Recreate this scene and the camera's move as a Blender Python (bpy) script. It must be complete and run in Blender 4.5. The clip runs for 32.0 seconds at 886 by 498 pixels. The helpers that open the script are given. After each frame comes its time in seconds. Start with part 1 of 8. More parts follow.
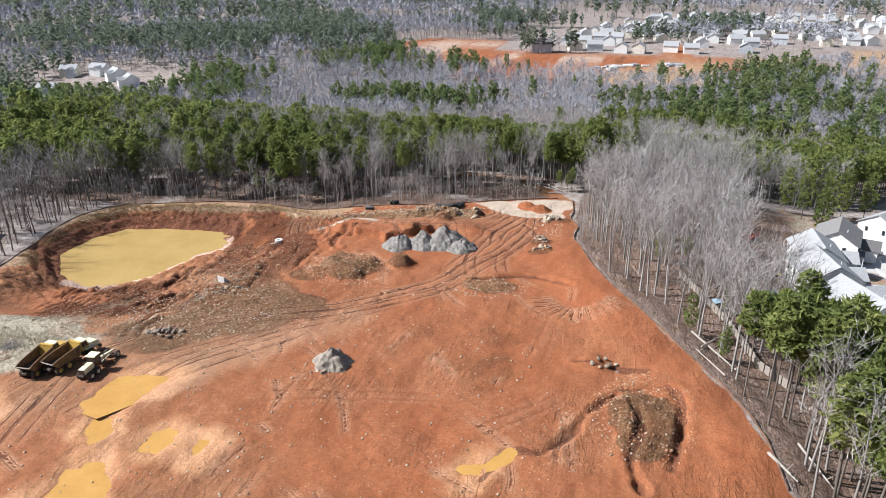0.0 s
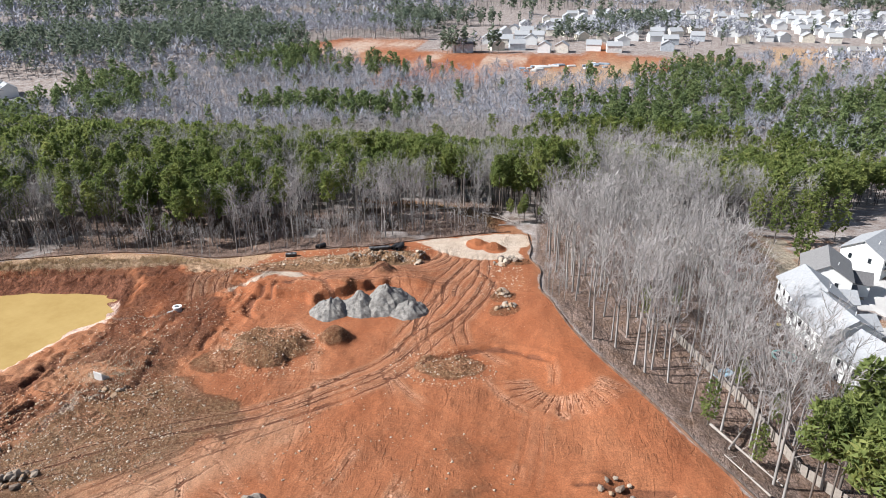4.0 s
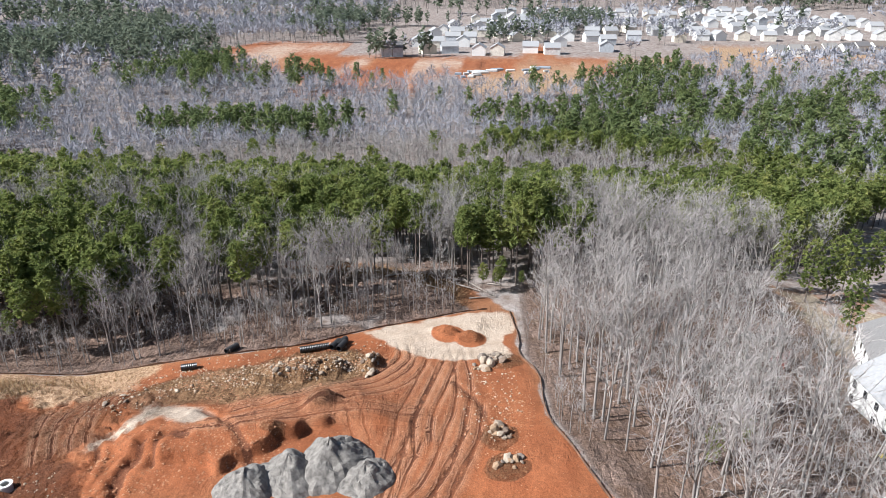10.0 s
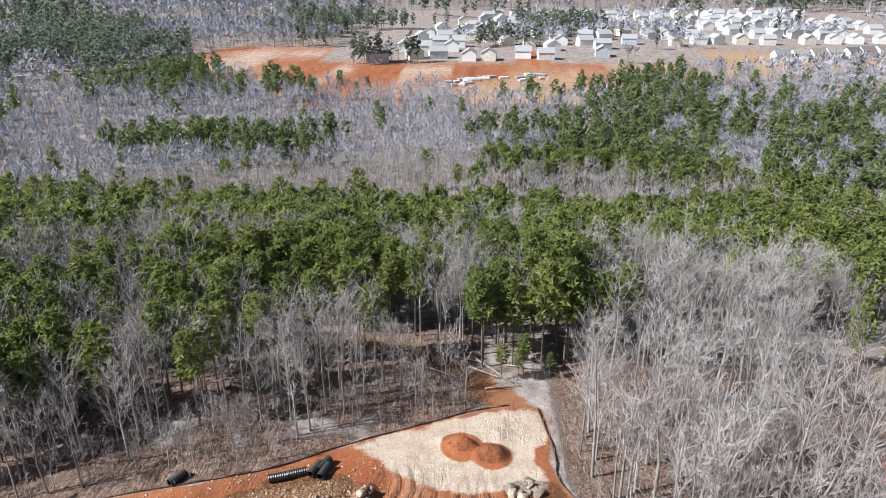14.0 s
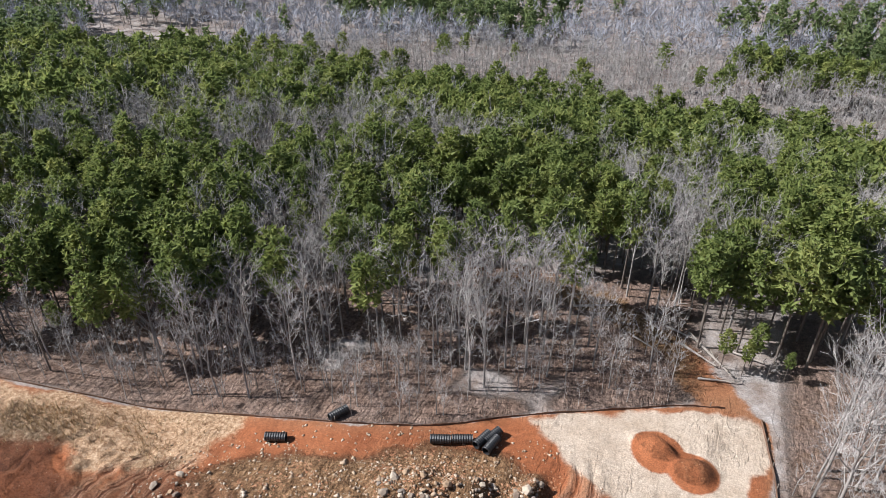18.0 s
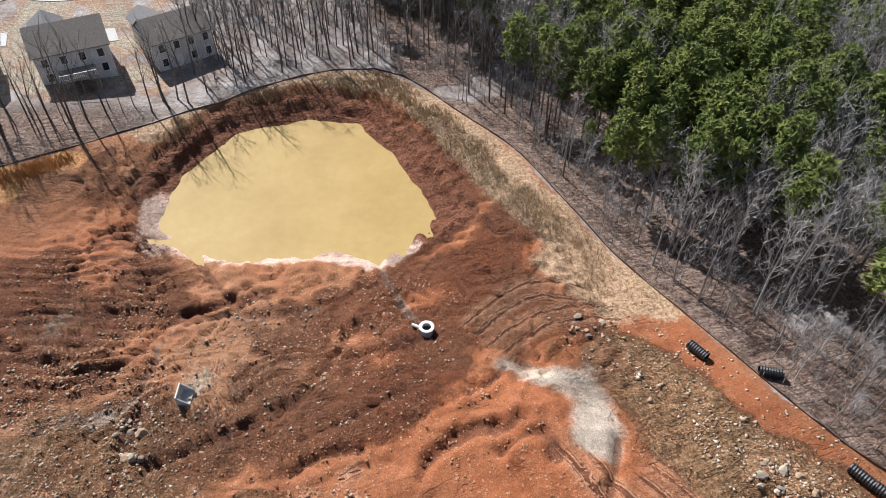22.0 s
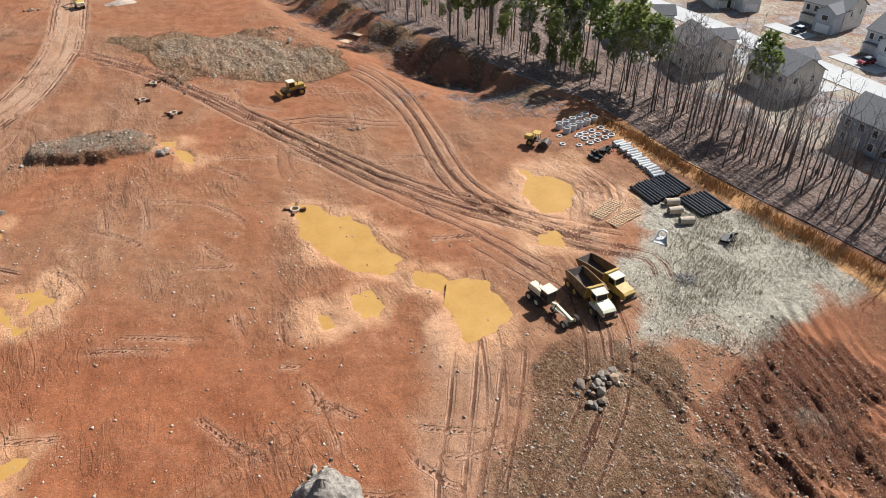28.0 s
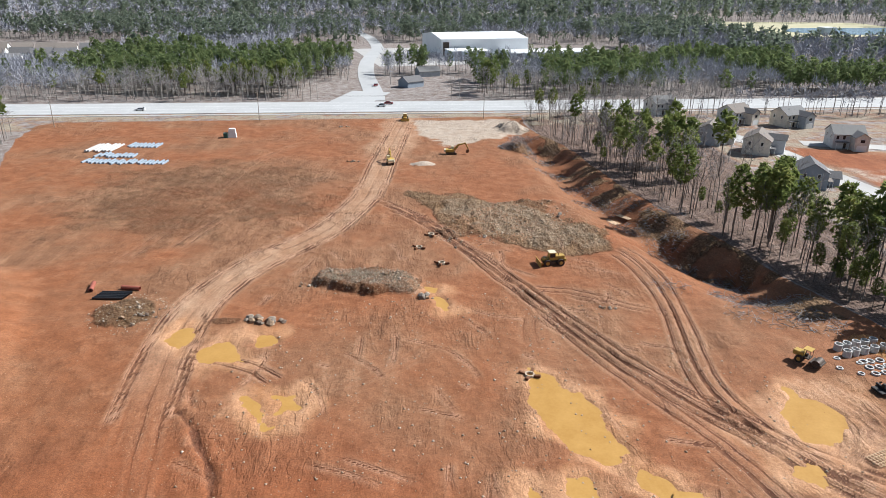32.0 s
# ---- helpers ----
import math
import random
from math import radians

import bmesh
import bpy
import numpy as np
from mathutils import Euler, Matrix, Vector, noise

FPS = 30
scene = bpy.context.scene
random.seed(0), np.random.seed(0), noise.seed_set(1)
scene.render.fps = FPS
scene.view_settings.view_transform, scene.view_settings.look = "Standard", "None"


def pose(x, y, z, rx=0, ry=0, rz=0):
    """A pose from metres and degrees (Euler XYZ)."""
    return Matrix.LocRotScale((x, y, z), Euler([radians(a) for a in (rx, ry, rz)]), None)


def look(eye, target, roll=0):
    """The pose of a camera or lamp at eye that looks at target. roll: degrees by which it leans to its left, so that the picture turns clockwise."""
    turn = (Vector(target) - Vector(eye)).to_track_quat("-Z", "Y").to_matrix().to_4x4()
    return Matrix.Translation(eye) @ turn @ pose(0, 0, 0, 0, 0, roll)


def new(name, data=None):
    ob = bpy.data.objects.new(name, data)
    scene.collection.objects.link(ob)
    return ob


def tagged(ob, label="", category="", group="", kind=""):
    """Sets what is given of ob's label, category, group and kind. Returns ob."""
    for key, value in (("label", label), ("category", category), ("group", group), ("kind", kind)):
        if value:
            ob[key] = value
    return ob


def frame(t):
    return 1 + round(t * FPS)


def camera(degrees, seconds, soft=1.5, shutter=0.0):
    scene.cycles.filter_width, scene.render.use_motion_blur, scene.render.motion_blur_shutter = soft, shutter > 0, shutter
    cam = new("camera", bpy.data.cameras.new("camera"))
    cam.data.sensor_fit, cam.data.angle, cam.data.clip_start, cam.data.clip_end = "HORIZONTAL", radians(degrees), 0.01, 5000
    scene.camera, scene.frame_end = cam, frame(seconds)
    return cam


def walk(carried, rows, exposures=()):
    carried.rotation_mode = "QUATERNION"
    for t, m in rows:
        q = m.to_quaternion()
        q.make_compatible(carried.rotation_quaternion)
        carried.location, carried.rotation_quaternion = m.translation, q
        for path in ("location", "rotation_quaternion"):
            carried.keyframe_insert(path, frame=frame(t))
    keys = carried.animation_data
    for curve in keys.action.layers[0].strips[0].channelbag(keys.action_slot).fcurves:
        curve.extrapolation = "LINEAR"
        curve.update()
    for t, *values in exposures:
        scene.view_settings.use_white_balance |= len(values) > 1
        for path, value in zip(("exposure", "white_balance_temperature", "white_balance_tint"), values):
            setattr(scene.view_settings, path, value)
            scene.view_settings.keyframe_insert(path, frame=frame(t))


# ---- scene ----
EXPOSURES = [(0.0, 0.86, 6250, 10), (12.0, 0.88, 6250, 10), (18.0, 0.82, 6250, 10), (26.0, 0.74, 6250, 9), (32.0, 0.62, 6200, 8)]
cam = camera(65.41, 32.0, soft=0.9)
# seconds, place, pitch down, lean, turn
PATH = [
    (0, 43.70, 0.14, 66.72, 22.59, -0.29, 18.32),
    (0.5, 41.73, 3.89, 66.77, 22.59, -0.28, 17.50),
    (1, 39.85, 7.62, 66.89, 22.64, -0.20, 16.35),
    (1.5, 38.08, 11.35, 67.04, 22.73, -0.29, 15.32),
    (2, 36.36, 15.10, 67.11, 22.78, -0.21, 14.27),
    (2.5, 34.68, 18.88, 67.11, 22.78, -0.19, 13.45),
    (3, 33.05, 22.68, 67.09, 22.86, -0.11, 12.73),
    (3.5, 31.46, 26.49, 67.08, 22.91, -0.07, 11.92),
    (5.5, 26.39, 41.11, 66.84, 22.93, -0.10, 9.59),
    (6, 25.09, 44.96, 66.74, 22.96, -0.09, 8.82),
    (6.5, 23.79, 48.81, 66.70, 23.02, 0.04, 8.06),
    (7, 22.54, 52.64, 66.68, 23.08, 0.07, 7.52),
    (7.5, 21.33, 56.48, 66.61, 23.10, 0.06, 7.39),
    (8, 20.19, 60.38, 66.45, 23.10, 0.17, 7.27),
    (8.5, 19.18, 64.32, 66.21, 23.09, 0.10, 7.21),
    (9, 18.31, 68.20, 65.98, 23.03, -0.07, 6.87),
    (9.5, 17.45, 71.99, 65.89, 23.03, -0.11, 5.73),
    (10, 16.55, 75.72, 65.95, 23.09, -0.08, 4.97),
    (10.5, 15.66, 79.51, 66.05, 23.14, -0.01, 4.44),
    (11, 14.78, 83.41, 66.12, 23.13, -0.04, 4.17),
    (11.5, 13.86, 87.42, 66.12, 23.18, 0.03, 4.00),
    (12, 12.94, 91.48, 66.07, 23.14, 0.04, 3.82),
    (12.5, 12.09, 95.51, 66.03, 23.13, 0.07, 3.74),
    (13, 11.32, 99.47, 66.04, 23.13, 0.04, 3.67),
    (13.5, 10.56, 103.39, 66.08, 23.12, 0.04, 3.57),
    (15.5, 8.74, 118.25, 66.41, 23.06, -0.47, 4.45),
    (16, 8.13, 121.07, 66.70, 23.04, -0.56, 6.30),
    (16.5, 7.50, 123.34, 66.87, 23.08, -0.38, 10.20),
    (17, 6.78, 124.85, 66.77, 22.68, -0.28, 13.45),
    (17.5, 5.95, 125.85, 66.49, 26.11, -0.09, 17.48),
    (18, 5.11, 126.67, 66.24, 33.38, 0.03, 22.31),
    (18.5, 4.37, 127.38, 66.11, 40.97, 0.24, 28.93),
    (19, 3.86, 127.90, 66.10, 46.99, 0.05, 35.54),
    (19.5, 3.59, 128.18, 66.10, 48.28, 0.09, 41.93),
    (20, 3.52, 128.32, 66.05, 48.21, 0.15, 48.57),
    (20.5, 3.54, 128.48, 65.95, 48.09, 0.25, 54.51),
    (21, 3.55, 128.72, 65.85, 47.45, 0.10, 60.98),
    (21.5, 3.51, 128.94, 65.79, 46.03, 0.12, 67.43),
    (22, 3.46, 129.09, 65.74, 44.15, 0.15, 73.13),
    (22.5, 3.41, 129.22, 65.66, 42.09, 0.03, 79.24),
    (23, 3.39, 129.36, 65.59, 40.05, 0.01, 86.08),
    (23.5, 3.38, 129.48, 65.57, 38.02, -0.11, 93.52),
    (24, 3.31, 129.54, 65.58, 37.76, 0.04, 100.69),
    (24.5, 3.22, 129.54, 65.57, 37.66, 0.05, 108.23),
    (25, 3.13, 129.51, 65.56, 37.66, 0.21, 115.29),
    (25.5, 3.06, 129.45, 65.52, 37.65, 0.29, 122.09),
    (26, 2.97, 129.41, 65.38, 37.57, 0.29, 129.27),
    (26.5, 2.86, 129.37, 65.18, 37.49, 0.31, 135.57),
    (28.5, 0.71, 132.12, 64.89, 34.04, -0.20, 159.94),
    (29, 0.59, 132.11, 64.91, 31.80, -0.14, 162.24),
    (29.5, 0.53, 132.06, 64.95, 29.57, -0.16, 163.84),
    (30, 0.54, 131.98, 65.03, 27.29, -0.22, 166.47),
    (30.5, 0.60, 131.87, 65.11, 24.97, -0.04, 169.21),
    (31, 0.67, 131.76, 65.14, 22.67, 0.18, 172.89),
    (31.5, 0.71, 131.70, 65.10, 21.71, 0.33, 175.81),
    (32, 0.73, 131.67, 65.04, 21.59, 0.53, 178.27),
]
walk(cam, [(t, pose(x, y, z, 90 - down, 0, turn) @ pose(0, 0, 0, 0, 0, lean)) for t, x, y, z, down, lean, turn in PATH], EXPOSURES)

# ---- daylight ----
SUN_DIR = Vector((-0.95 * math.cos(radians(42)), -0.31 * math.cos(radians(42)), math.sin(radians(42))))
world = bpy.data.worlds.new("daylight")
scene.world = world
world.use_nodes = True
wn = world.node_tree.nodes
sky = wn.new("ShaderNodeTexSky")
sky.sky_type = 'NISHITA'
sky.sun_disc = False
sky.sun_elevation = radians(42)
sky.sun_rotation = radians(252)
sky.air_density = 1.0
sky.dust_density = 1.5
wn["Background"].inputs[1].default_value = 0.057
world.node_tree.links.new(sky.outputs[0], wn["Background"].inputs[0])
sun_data = bpy.data.lights.new("sun", 'SUN')
sun_data.energy = 5.0
sun_data.angle = radians(0.55)
sun_data.color = (1.0, 0.98, 0.962)
sun = new("sun", sun_data)
sun.matrix_world = look(SUN_DIR * 400, (0, 0, 0))

# ---- materials ----
def material(name, rough=0.8, metal=0.0, spec=0.3):
    m = bpy.data.materials.new(name)
    m.use_nodes = True
    b = m.node_tree.nodes["Principled BSDF"]
    b.inputs["Roughness"].default_value = rough
    b.inputs["Metallic"].default_value = metal
    b.inputs["Specular IOR Level"].default_value = spec
    return m, m.node_tree.nodes, m.node_tree.links, b


def coords(nt, ln, where="Object"):
    return nt.new("ShaderNodeTexCoord").outputs[where]


def noise_node(nt, ln, vec, scale, detail=4.0, rough=0.6):
    n = nt.new("ShaderNodeTexNoise")
    n.inputs["Scale"].default_value = scale
    n.inputs["Detail"].default_value = detail
    n.inputs["Roughness"].default_value = rough
    ln.new(vec, n.inputs["Vector"])
    return n.outputs["Fac"]


def ramp(nt, ln, fac, stops):
    r = nt.new("ShaderNodeValToRGB")
    el = r.color_ramp.elements
    while len(el) < len(stops):
        el.new(0.5)
    for e, (p, c) in zip(el, stops):
        e.position = p
        e.color = (*c, 1)
    ln.new(fac, r.inputs[0])
    return r.outputs[0]


def mix(nt, ln, fac, a, b, mode='MIX'):
    m = nt.new("ShaderNodeMix")
    m.data_type = 'RGBA'
    m.blend_type = mode
    for sock, v in ((m.inputs[0], fac), (m.inputs[6], a), (m.inputs[7], b)):
        if isinstance(v, (int, float)):
            sock.default_value = v
        elif isinstance(v, tuple):
            sock.default_value = (*v, 1)
        else:
            ln.new(v, sock)
    return m.outputs[2]


def maths(nt, ln, op, a, b=None):
    m = nt.new("ShaderNodeMath")
    m.operation = op
    for sock, v in zip(m.inputs, (a, b)):
        if v is None:
            continue
        if isinstance(v, (int, float)):
            sock.default_value = v
        else:
            ln.new(v, sock)
    return m.outputs[0]


def bump(nt, ln, b, height, strength=0.5, dist=0.1):
    n = nt.new("ShaderNodeBump")
    n.inputs["Strength"].default_value = strength
    n.inputs["Distance"].default_value = dist
    ln.new(height, n.inputs["Height"])
    ln.new(n.outputs[0], b.inputs["Normal"])


def simple(name, dark, light, scale=1.5, rough=0.75, metal=0.0, spec=0.3, grain=0.0, where="Object"):
    """A surface that wanders between two colours at two scales."""
    m, nt, ln, b = material(name, rough, metal, spec)
    v = coords(nt, ln, where)
    n1 = noise_node(nt, ln, v, scale, 5)
    n2 = noise_node(nt, ln, v, scale * 9, 3)
    f = maths(nt, ln, 'ADD', maths(nt, ln, 'MULTIPLY', n1, 0.65), maths(nt, ln, 'MULTIPLY', n2, 0.35))
    ln.new(ramp(nt, ln, f, [(0.3, dark), (0.7, light)]), b.inputs["Base Color"])
    if grain:
        bump(nt, ln, b, n2, grain, 0.05)
    return m


def leafy(name, stops, rough=0.7, patch=0.12, thin=0.0):
    """Foliage or twigs: shade differs from piece to piece and from tree to tree."""
    m, nt, ln, b = material(name, rough, 0, 0.2)
    geo = nt.new("ShaderNodeNewGeometry")
    isl = geo.outputs["Random Per Island"]
    n = noise_node(nt, ln, geo.outputs["Position"], patch, 2)
    f = maths(nt, ln, 'ADD', maths(nt, ln, 'MULTIPLY', isl, 0.34), maths(nt, ln, 'MULTIPLY', n, 1.1))
    f = maths(nt, ln, 'SUBTRACT', f, 0.22)
    tone = ramp(nt, ln, f, stops)
    ln.new(tone, b.inputs["Base Color"])
    if thin:
        t = nt.new("ShaderNodeBsdfTranslucent")
        ln.new(tone, t.inputs["Color"])
        both = nt.new("ShaderNodeMixShader")
        both.inputs[0].default_value = thin
        ln.new(b.outputs[0], both.inputs[1])
        ln.new(t.outputs[0], both.inputs[2])
        ln.new(both.outputs[0], nt["Material Output"].inputs[0])
    return m


def by_object(name, colours, rough=0.7, scale=3.0, spec=0.3):
    """One of several tones by the object's own random number, with fine grain."""
    m, nt, ln, b = material(name, rough, 0, spec)
    info = nt.new("ShaderNodeObjectInfo")
    r = nt.new("ShaderNodeValToRGB")
    r.color_ramp.interpolation = 'CONSTANT'
    el = r.color_ramp.elements
    while len(el) < len(colours):
        el.new(0.5)
    for i, (e, c) in enumerate(zip(el, colours)):
        e.position = i / len(colours)
        e.color = (*c, 1)
    ln.new(info.outputs["Random"], r.inputs[0])
    n = noise_node(nt, ln, coords(nt, ln), scale, 4)
    g = ramp(nt, ln, n, [(0.3, (0.75, 0.75, 0.75)), (0.7, (1.1, 1.1, 1.1))])
    ln.new(mix(nt, ln, 1.0, r.outputs[0], g, 'MULTIPLY'), b.inputs["Base Color"])
    return m


PINE = leafy("pine_needles", [(0.12, (0.098, 0.132, 0.044)), (0.5, (0.19, 0.232, 0.07)), (0.88, (0.34, 0.345, 0.115))], thin=0.5)
DARK_PINE = leafy("dark_pine_needles", [(0.15, (0.10, 0.14, 0.062)), (0.5, (0.175, 0.222, 0.092)), (0.85, (0.26, 0.295, 0.12))], thin=0.5)
TWIG = leafy("bare_twigs", [(0.15, (0.18, 0.162, 0.155)), (0.5, (0.30, 0.28, 0.27)), (0.85, (0.44, 0.415, 0.405))], 0.85)
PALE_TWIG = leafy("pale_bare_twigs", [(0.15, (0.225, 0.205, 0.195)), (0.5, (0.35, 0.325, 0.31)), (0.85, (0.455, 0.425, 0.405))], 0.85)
BARK = leafy("bark", [(0.15, (0.075, 0.058, 0.048)), (0.5, (0.13, 0.108, 0.093)), (0.85, (0.23, 0.20, 0.175))], 0.9)
PALE_BARK = leafy("pale_bark", [(0.15, (0.17, 0.152, 0.14)), (0.5, (0.265, 0.243, 0.225)), (0.85, (0.40, 0.37, 0.345))], 0.9)
# distant trees: lighter, bluer tones with aerial haze put into the base colour
HAZED_PINE = leafy("hazed_pine_needles", [(0.15, (0.125, 0.155, 0.115)), (0.5, (0.18, 0.215, 0.155)), (0.85, (0.24, 0.27, 0.19))], thin=0.5)
HAZED_TWIG = leafy("hazed_bare_twigs", [(0.15, (0.20, 0.205, 0.235)), (0.5, (0.285, 0.29, 0.325)), (0.85, (0.38, 0.385, 0.42))], 0.85)
YELLOW = simple("worn_yellow_paint", (0.33, 0.20, 0.04), (0.54, 0.36, 0.085), 1.2, 0.5, 0, 0.4)
CREAM = simple("sun_bleached_cream_paint", (0.55, 0.50, 0.33), (0.70, 0.66, 0.48), 1.5, 0.5, 0, 0.4)
DARK_STEEL = simple("dark_muddy_steel", (0.035, 0.028, 0.024), (0.11, 0.08, 0.06), 1.6, 0.6, 0.3, 0.4)
RUSTY = simple("rusty_steel", (0.10, 0.045, 0.025), (0.26, 0.12, 0.06), 1.4, 0.75, 0.2)
RUBBER = simple("dusty_rubber", (0.022, 0.02, 0.018), (0.075, 0.055, 0.042), 2.0, 0.85)
GLASS, gn, gl, gb = material("dark_window_glass", 0.08, 0, 0.5)
gb.inputs["Base Color"].default_value = (0.02, 0.025, 0.03, 1)
BLACK_PLASTIC = simple("black_plastic", (0.010, 0.010, 0.011), (0.028, 0.028, 0.03), 2.0, 0.38, 0, 0.5)
CONCRETE = simple("pale_concrete", (0.42, 0.41, 0.39), (0.57, 0.56, 0.535), 1.2, 0.85, grain=0.2)
OLD_CONCRETE = simple("tan_concrete", (0.38, 0.30, 0.21), (0.55, 0.46, 0.35), 1.0, 0.85, grain=0.2)
ASPHALT = simple("worn_asphalt", (0.36, 0.36, 0.355), (0.46, 0.46, 0.45), 0.06, 0.85)
PAVING = simple("bright_concrete_paving", (0.36, 0.345, 0.325), (0.46, 0.445, 0.42), 0.15, 0.85)
LINE = simple("road_paint", (0.62, 0.62, 0.60), (0.78, 0.78, 0.76), 1.0, 0.7)
GRAVEL = simple("grey_gravel", (0.055, 0.05, 0.045), (0.31, 0.29, 0.262), 1.6, 0.9, grain=1.0)
ROCK = by_object("blasted_rock", [(0.27, 0.215, 0.165), (0.36, 0.30, 0.235), (0.21, 0.175, 0.145), (0.32, 0.22, 0.14), (0.42, 0.345, 0.265), (0.19, 0.14, 0.105)], 0.9, 2.5)
RUBBLE = leafy("rubble", [(0.15, (0.20, 0.14, 0.095)), (0.5, (0.36, 0.27, 0.19)), (0.85, (0.52, 0.45, 0.37))], 0.9, 0.9)
TIMBER = simple("tan_timber", (0.46, 0.30, 0.17), (0.66, 0.47, 0.30), 2.5, 0.8)
OLD_TIMBER = simple("weathered_timber", (0.20, 0.17, 0.14), (0.34, 0.30, 0.26), 2.5, 0.85)
FABRIC = simple("muddy_black_silt_fabric", (0.032, 0.024, 0.02), (0.24, 0.135, 0.085), 0.7, 0.8)
SIDING = by_object("house_siding", [(0.74, 0.73, 0.70), (0.62, 0.62, 0.60), (0.66, 0.60, 0.50), (0.50, 0.53, 0.56), (0.70, 0.66, 0.58), (0.42, 0.45, 0.48)], 0.7, 0.6)
WHITE_SIDING = simple("white_siding", (0.70, 0.70, 0.68), (0.80, 0.80, 0.78), 0.5, 0.6)
BLUE_SIDING = simple("blue_grey_siding", (0.22, 0.26, 0.31), (0.31, 0.36, 0.42), 0.5, 0.7)
SHINGLE = by_object("roof_shingle", [(0.20, 0.195, 0.19), (0.155, 0.15, 0.15), (0.25, 0.24, 0.225), (0.12, 0.115, 0.115), (0.21, 0.18, 0.155)], 0.85, 3.0)
PALE_SHINGLE = simple("pale_grey_shingle", (0.25, 0.255, 0.26), (0.36, 0.365, 0.37), 2.0, 0.8)
TRIM = simple("white_trim", (0.72, 0.72, 0.70), (0.82, 0.82, 0.80), 1.0, 0.5)
CAR_PAINT = by_object("car_paint", [(0.62, 0.63, 0.64), (0.03, 0.032, 0.036), (0.28, 0.03, 0.03), (0.10, 0.14, 0.22), (0.70, 0.70, 0.70), (0.22, 0.23, 0.24)], 0.25, 1.0, 0.5)
WHITE_METAL = simple("white_metal_cladding", (0.72, 0.73, 0.73), (0.82, 0.83, 0.83), 0.1, 0.5)
BLUE_METAL = simple("pale_blue_cladding", (0.36, 0.43, 0.50), (0.46, 0.53, 0.60), 0.1, 0.5)

# ---- the lie of the land ----
def sst(v, a, b):
    u = np.clip((np.asarray(v, float) - a) / (b - a), 0, 1)
    return u * u * (3 - 2 * u)


def hash2(ix, iy, seed):
    h = (ix.astype(np.int64) * 374761393 + iy.astype(np.int64) * 668265263 + seed * 982451653) & 0x7FFFFFFF
    h = ((h ^ (h >> 13)) * 1274126177) & 0x7FFFFFFF
    return ((h ^ (h >> 16)) & 0xFFFF) / 65535.0


def vnoise(x, y, seed=0):
    """Smooth noise from 0 to 1."""
    ix, iy = np.floor(x), np.floor(y)
    fx, fy = x - ix, y - iy
    fx, fy = fx * fx * (3 - 2 * fx), fy * fy * (3 - 2 * fy)
    a, b = hash2(ix, iy, seed), hash2(ix + 1, iy, seed)
    c, d = hash2(ix, iy + 1, seed), hash2(ix + 1, iy + 1, seed)
    return (a * (1 - fx) + b * fx) * (1 - fy) + (c * (1 - fx) + d * fx) * fy


def fbm(x, y, size, octaves=4, seed=0):
    x, y = np.asarray(x, float) / size, np.asarray(y, float) / size
    total, amp, norm = 0, 1.0, 0
    for o in range(octaves):
        total = total + amp * vnoise(x + 17.3 * o, y - 9.1 * o, seed + o)
        norm += amp
        amp *= 0.5
        x, y = x * 2.03, y * 2.03
    return total / norm


def seg_dist(x, y, pts, closed=False):
    """Distance to a line of points, and how far along it."""
    x, y = np.asarray(x, float), np.asarray(y, float)
    best, where, run = np.full(x.shape, 1e9), np.zeros(x.shape), 0.0
    n = len(pts)
    for i in range(n if closed else n - 1):
        (ax, ay), (bx, by) = pts[i], pts[(i + 1) % n]
        dx, dy = bx - ax, by - ay
        ll = math.hypot(dx, dy)
        u = np.clip(((x - ax) * dx + (y - ay) * dy) / (ll * ll), 0, 1)
        d = np.hypot(x - ax - u * dx, y - ay - u * dy)
        m = d < best
        best = np.where(m, d, best)
        where = np.where(m, run + u * ll, where)
        run += ll
    return best, where


def inside(x, y, pts):
    x, y = np.asarray(x, float), np.asarray(y, float)
    c = np.zeros(x.shape, bool)
    n = len(pts)
    for i in range(n):
        (ax, ay), (bx, by) = pts[i], pts[(i + 1) % n]
        if ay == by:
            continue
        c ^= ((ay > y) != (by > y)) & (x < (bx - ax) * (y - ay) / (by - ay) + ax)
    return c


def sdist(x, y, pts):
    """Signed distance to a closed outline, negative inside."""
    d, _ = seg_dist(x, y, pts, True)
    return np.where(inside(x, y, pts), -d, d)


SITE = [(-86, 18), (-86, 48), (-89, 72), (-94, 91), (-102, 111), (-107.5, 127), (-110.5, 141), (-109, 150), (-104, 155), (-91, 160.5),
        (-79.5, 165.5), (-67.7, 167.8), (-53.8, 171), (-37, 174.5), (-27, 177), (-18.5, 180.3), (-10, 185.6), (2, 192), (9, 195.5),
        (14.7, 197.5), (19.5, 197), (20.6, 187), (20.7, 181), (23.6, 174), (24.3, 161), (28.7, 146), (35, 133.5), (42, 122.5),
        (51.7, 107), (58.3, 97), (61.6, 89), (63.3, 80), (76, 48), (95, 0), (118, -50), (141, -94), (160, -140), (165, -166),
        (159, -172), (29, -183), (-44, -190), (-44, -166), (-54, -129), (-61, -75), (-68, -43), (-75, -22), (-79, -2)]
POND = [(-84, 112), (-91, 116), (-100, 124), (-101, 136), (-97, 143.5), (-88, 147), (-78, 149), (-70, 150.2), (-65.3, 141), (-67.5, 135),
        (-69, 129), (-71, 122), (-74, 115.5), (-79, 112)]
POND_Z = -2.2
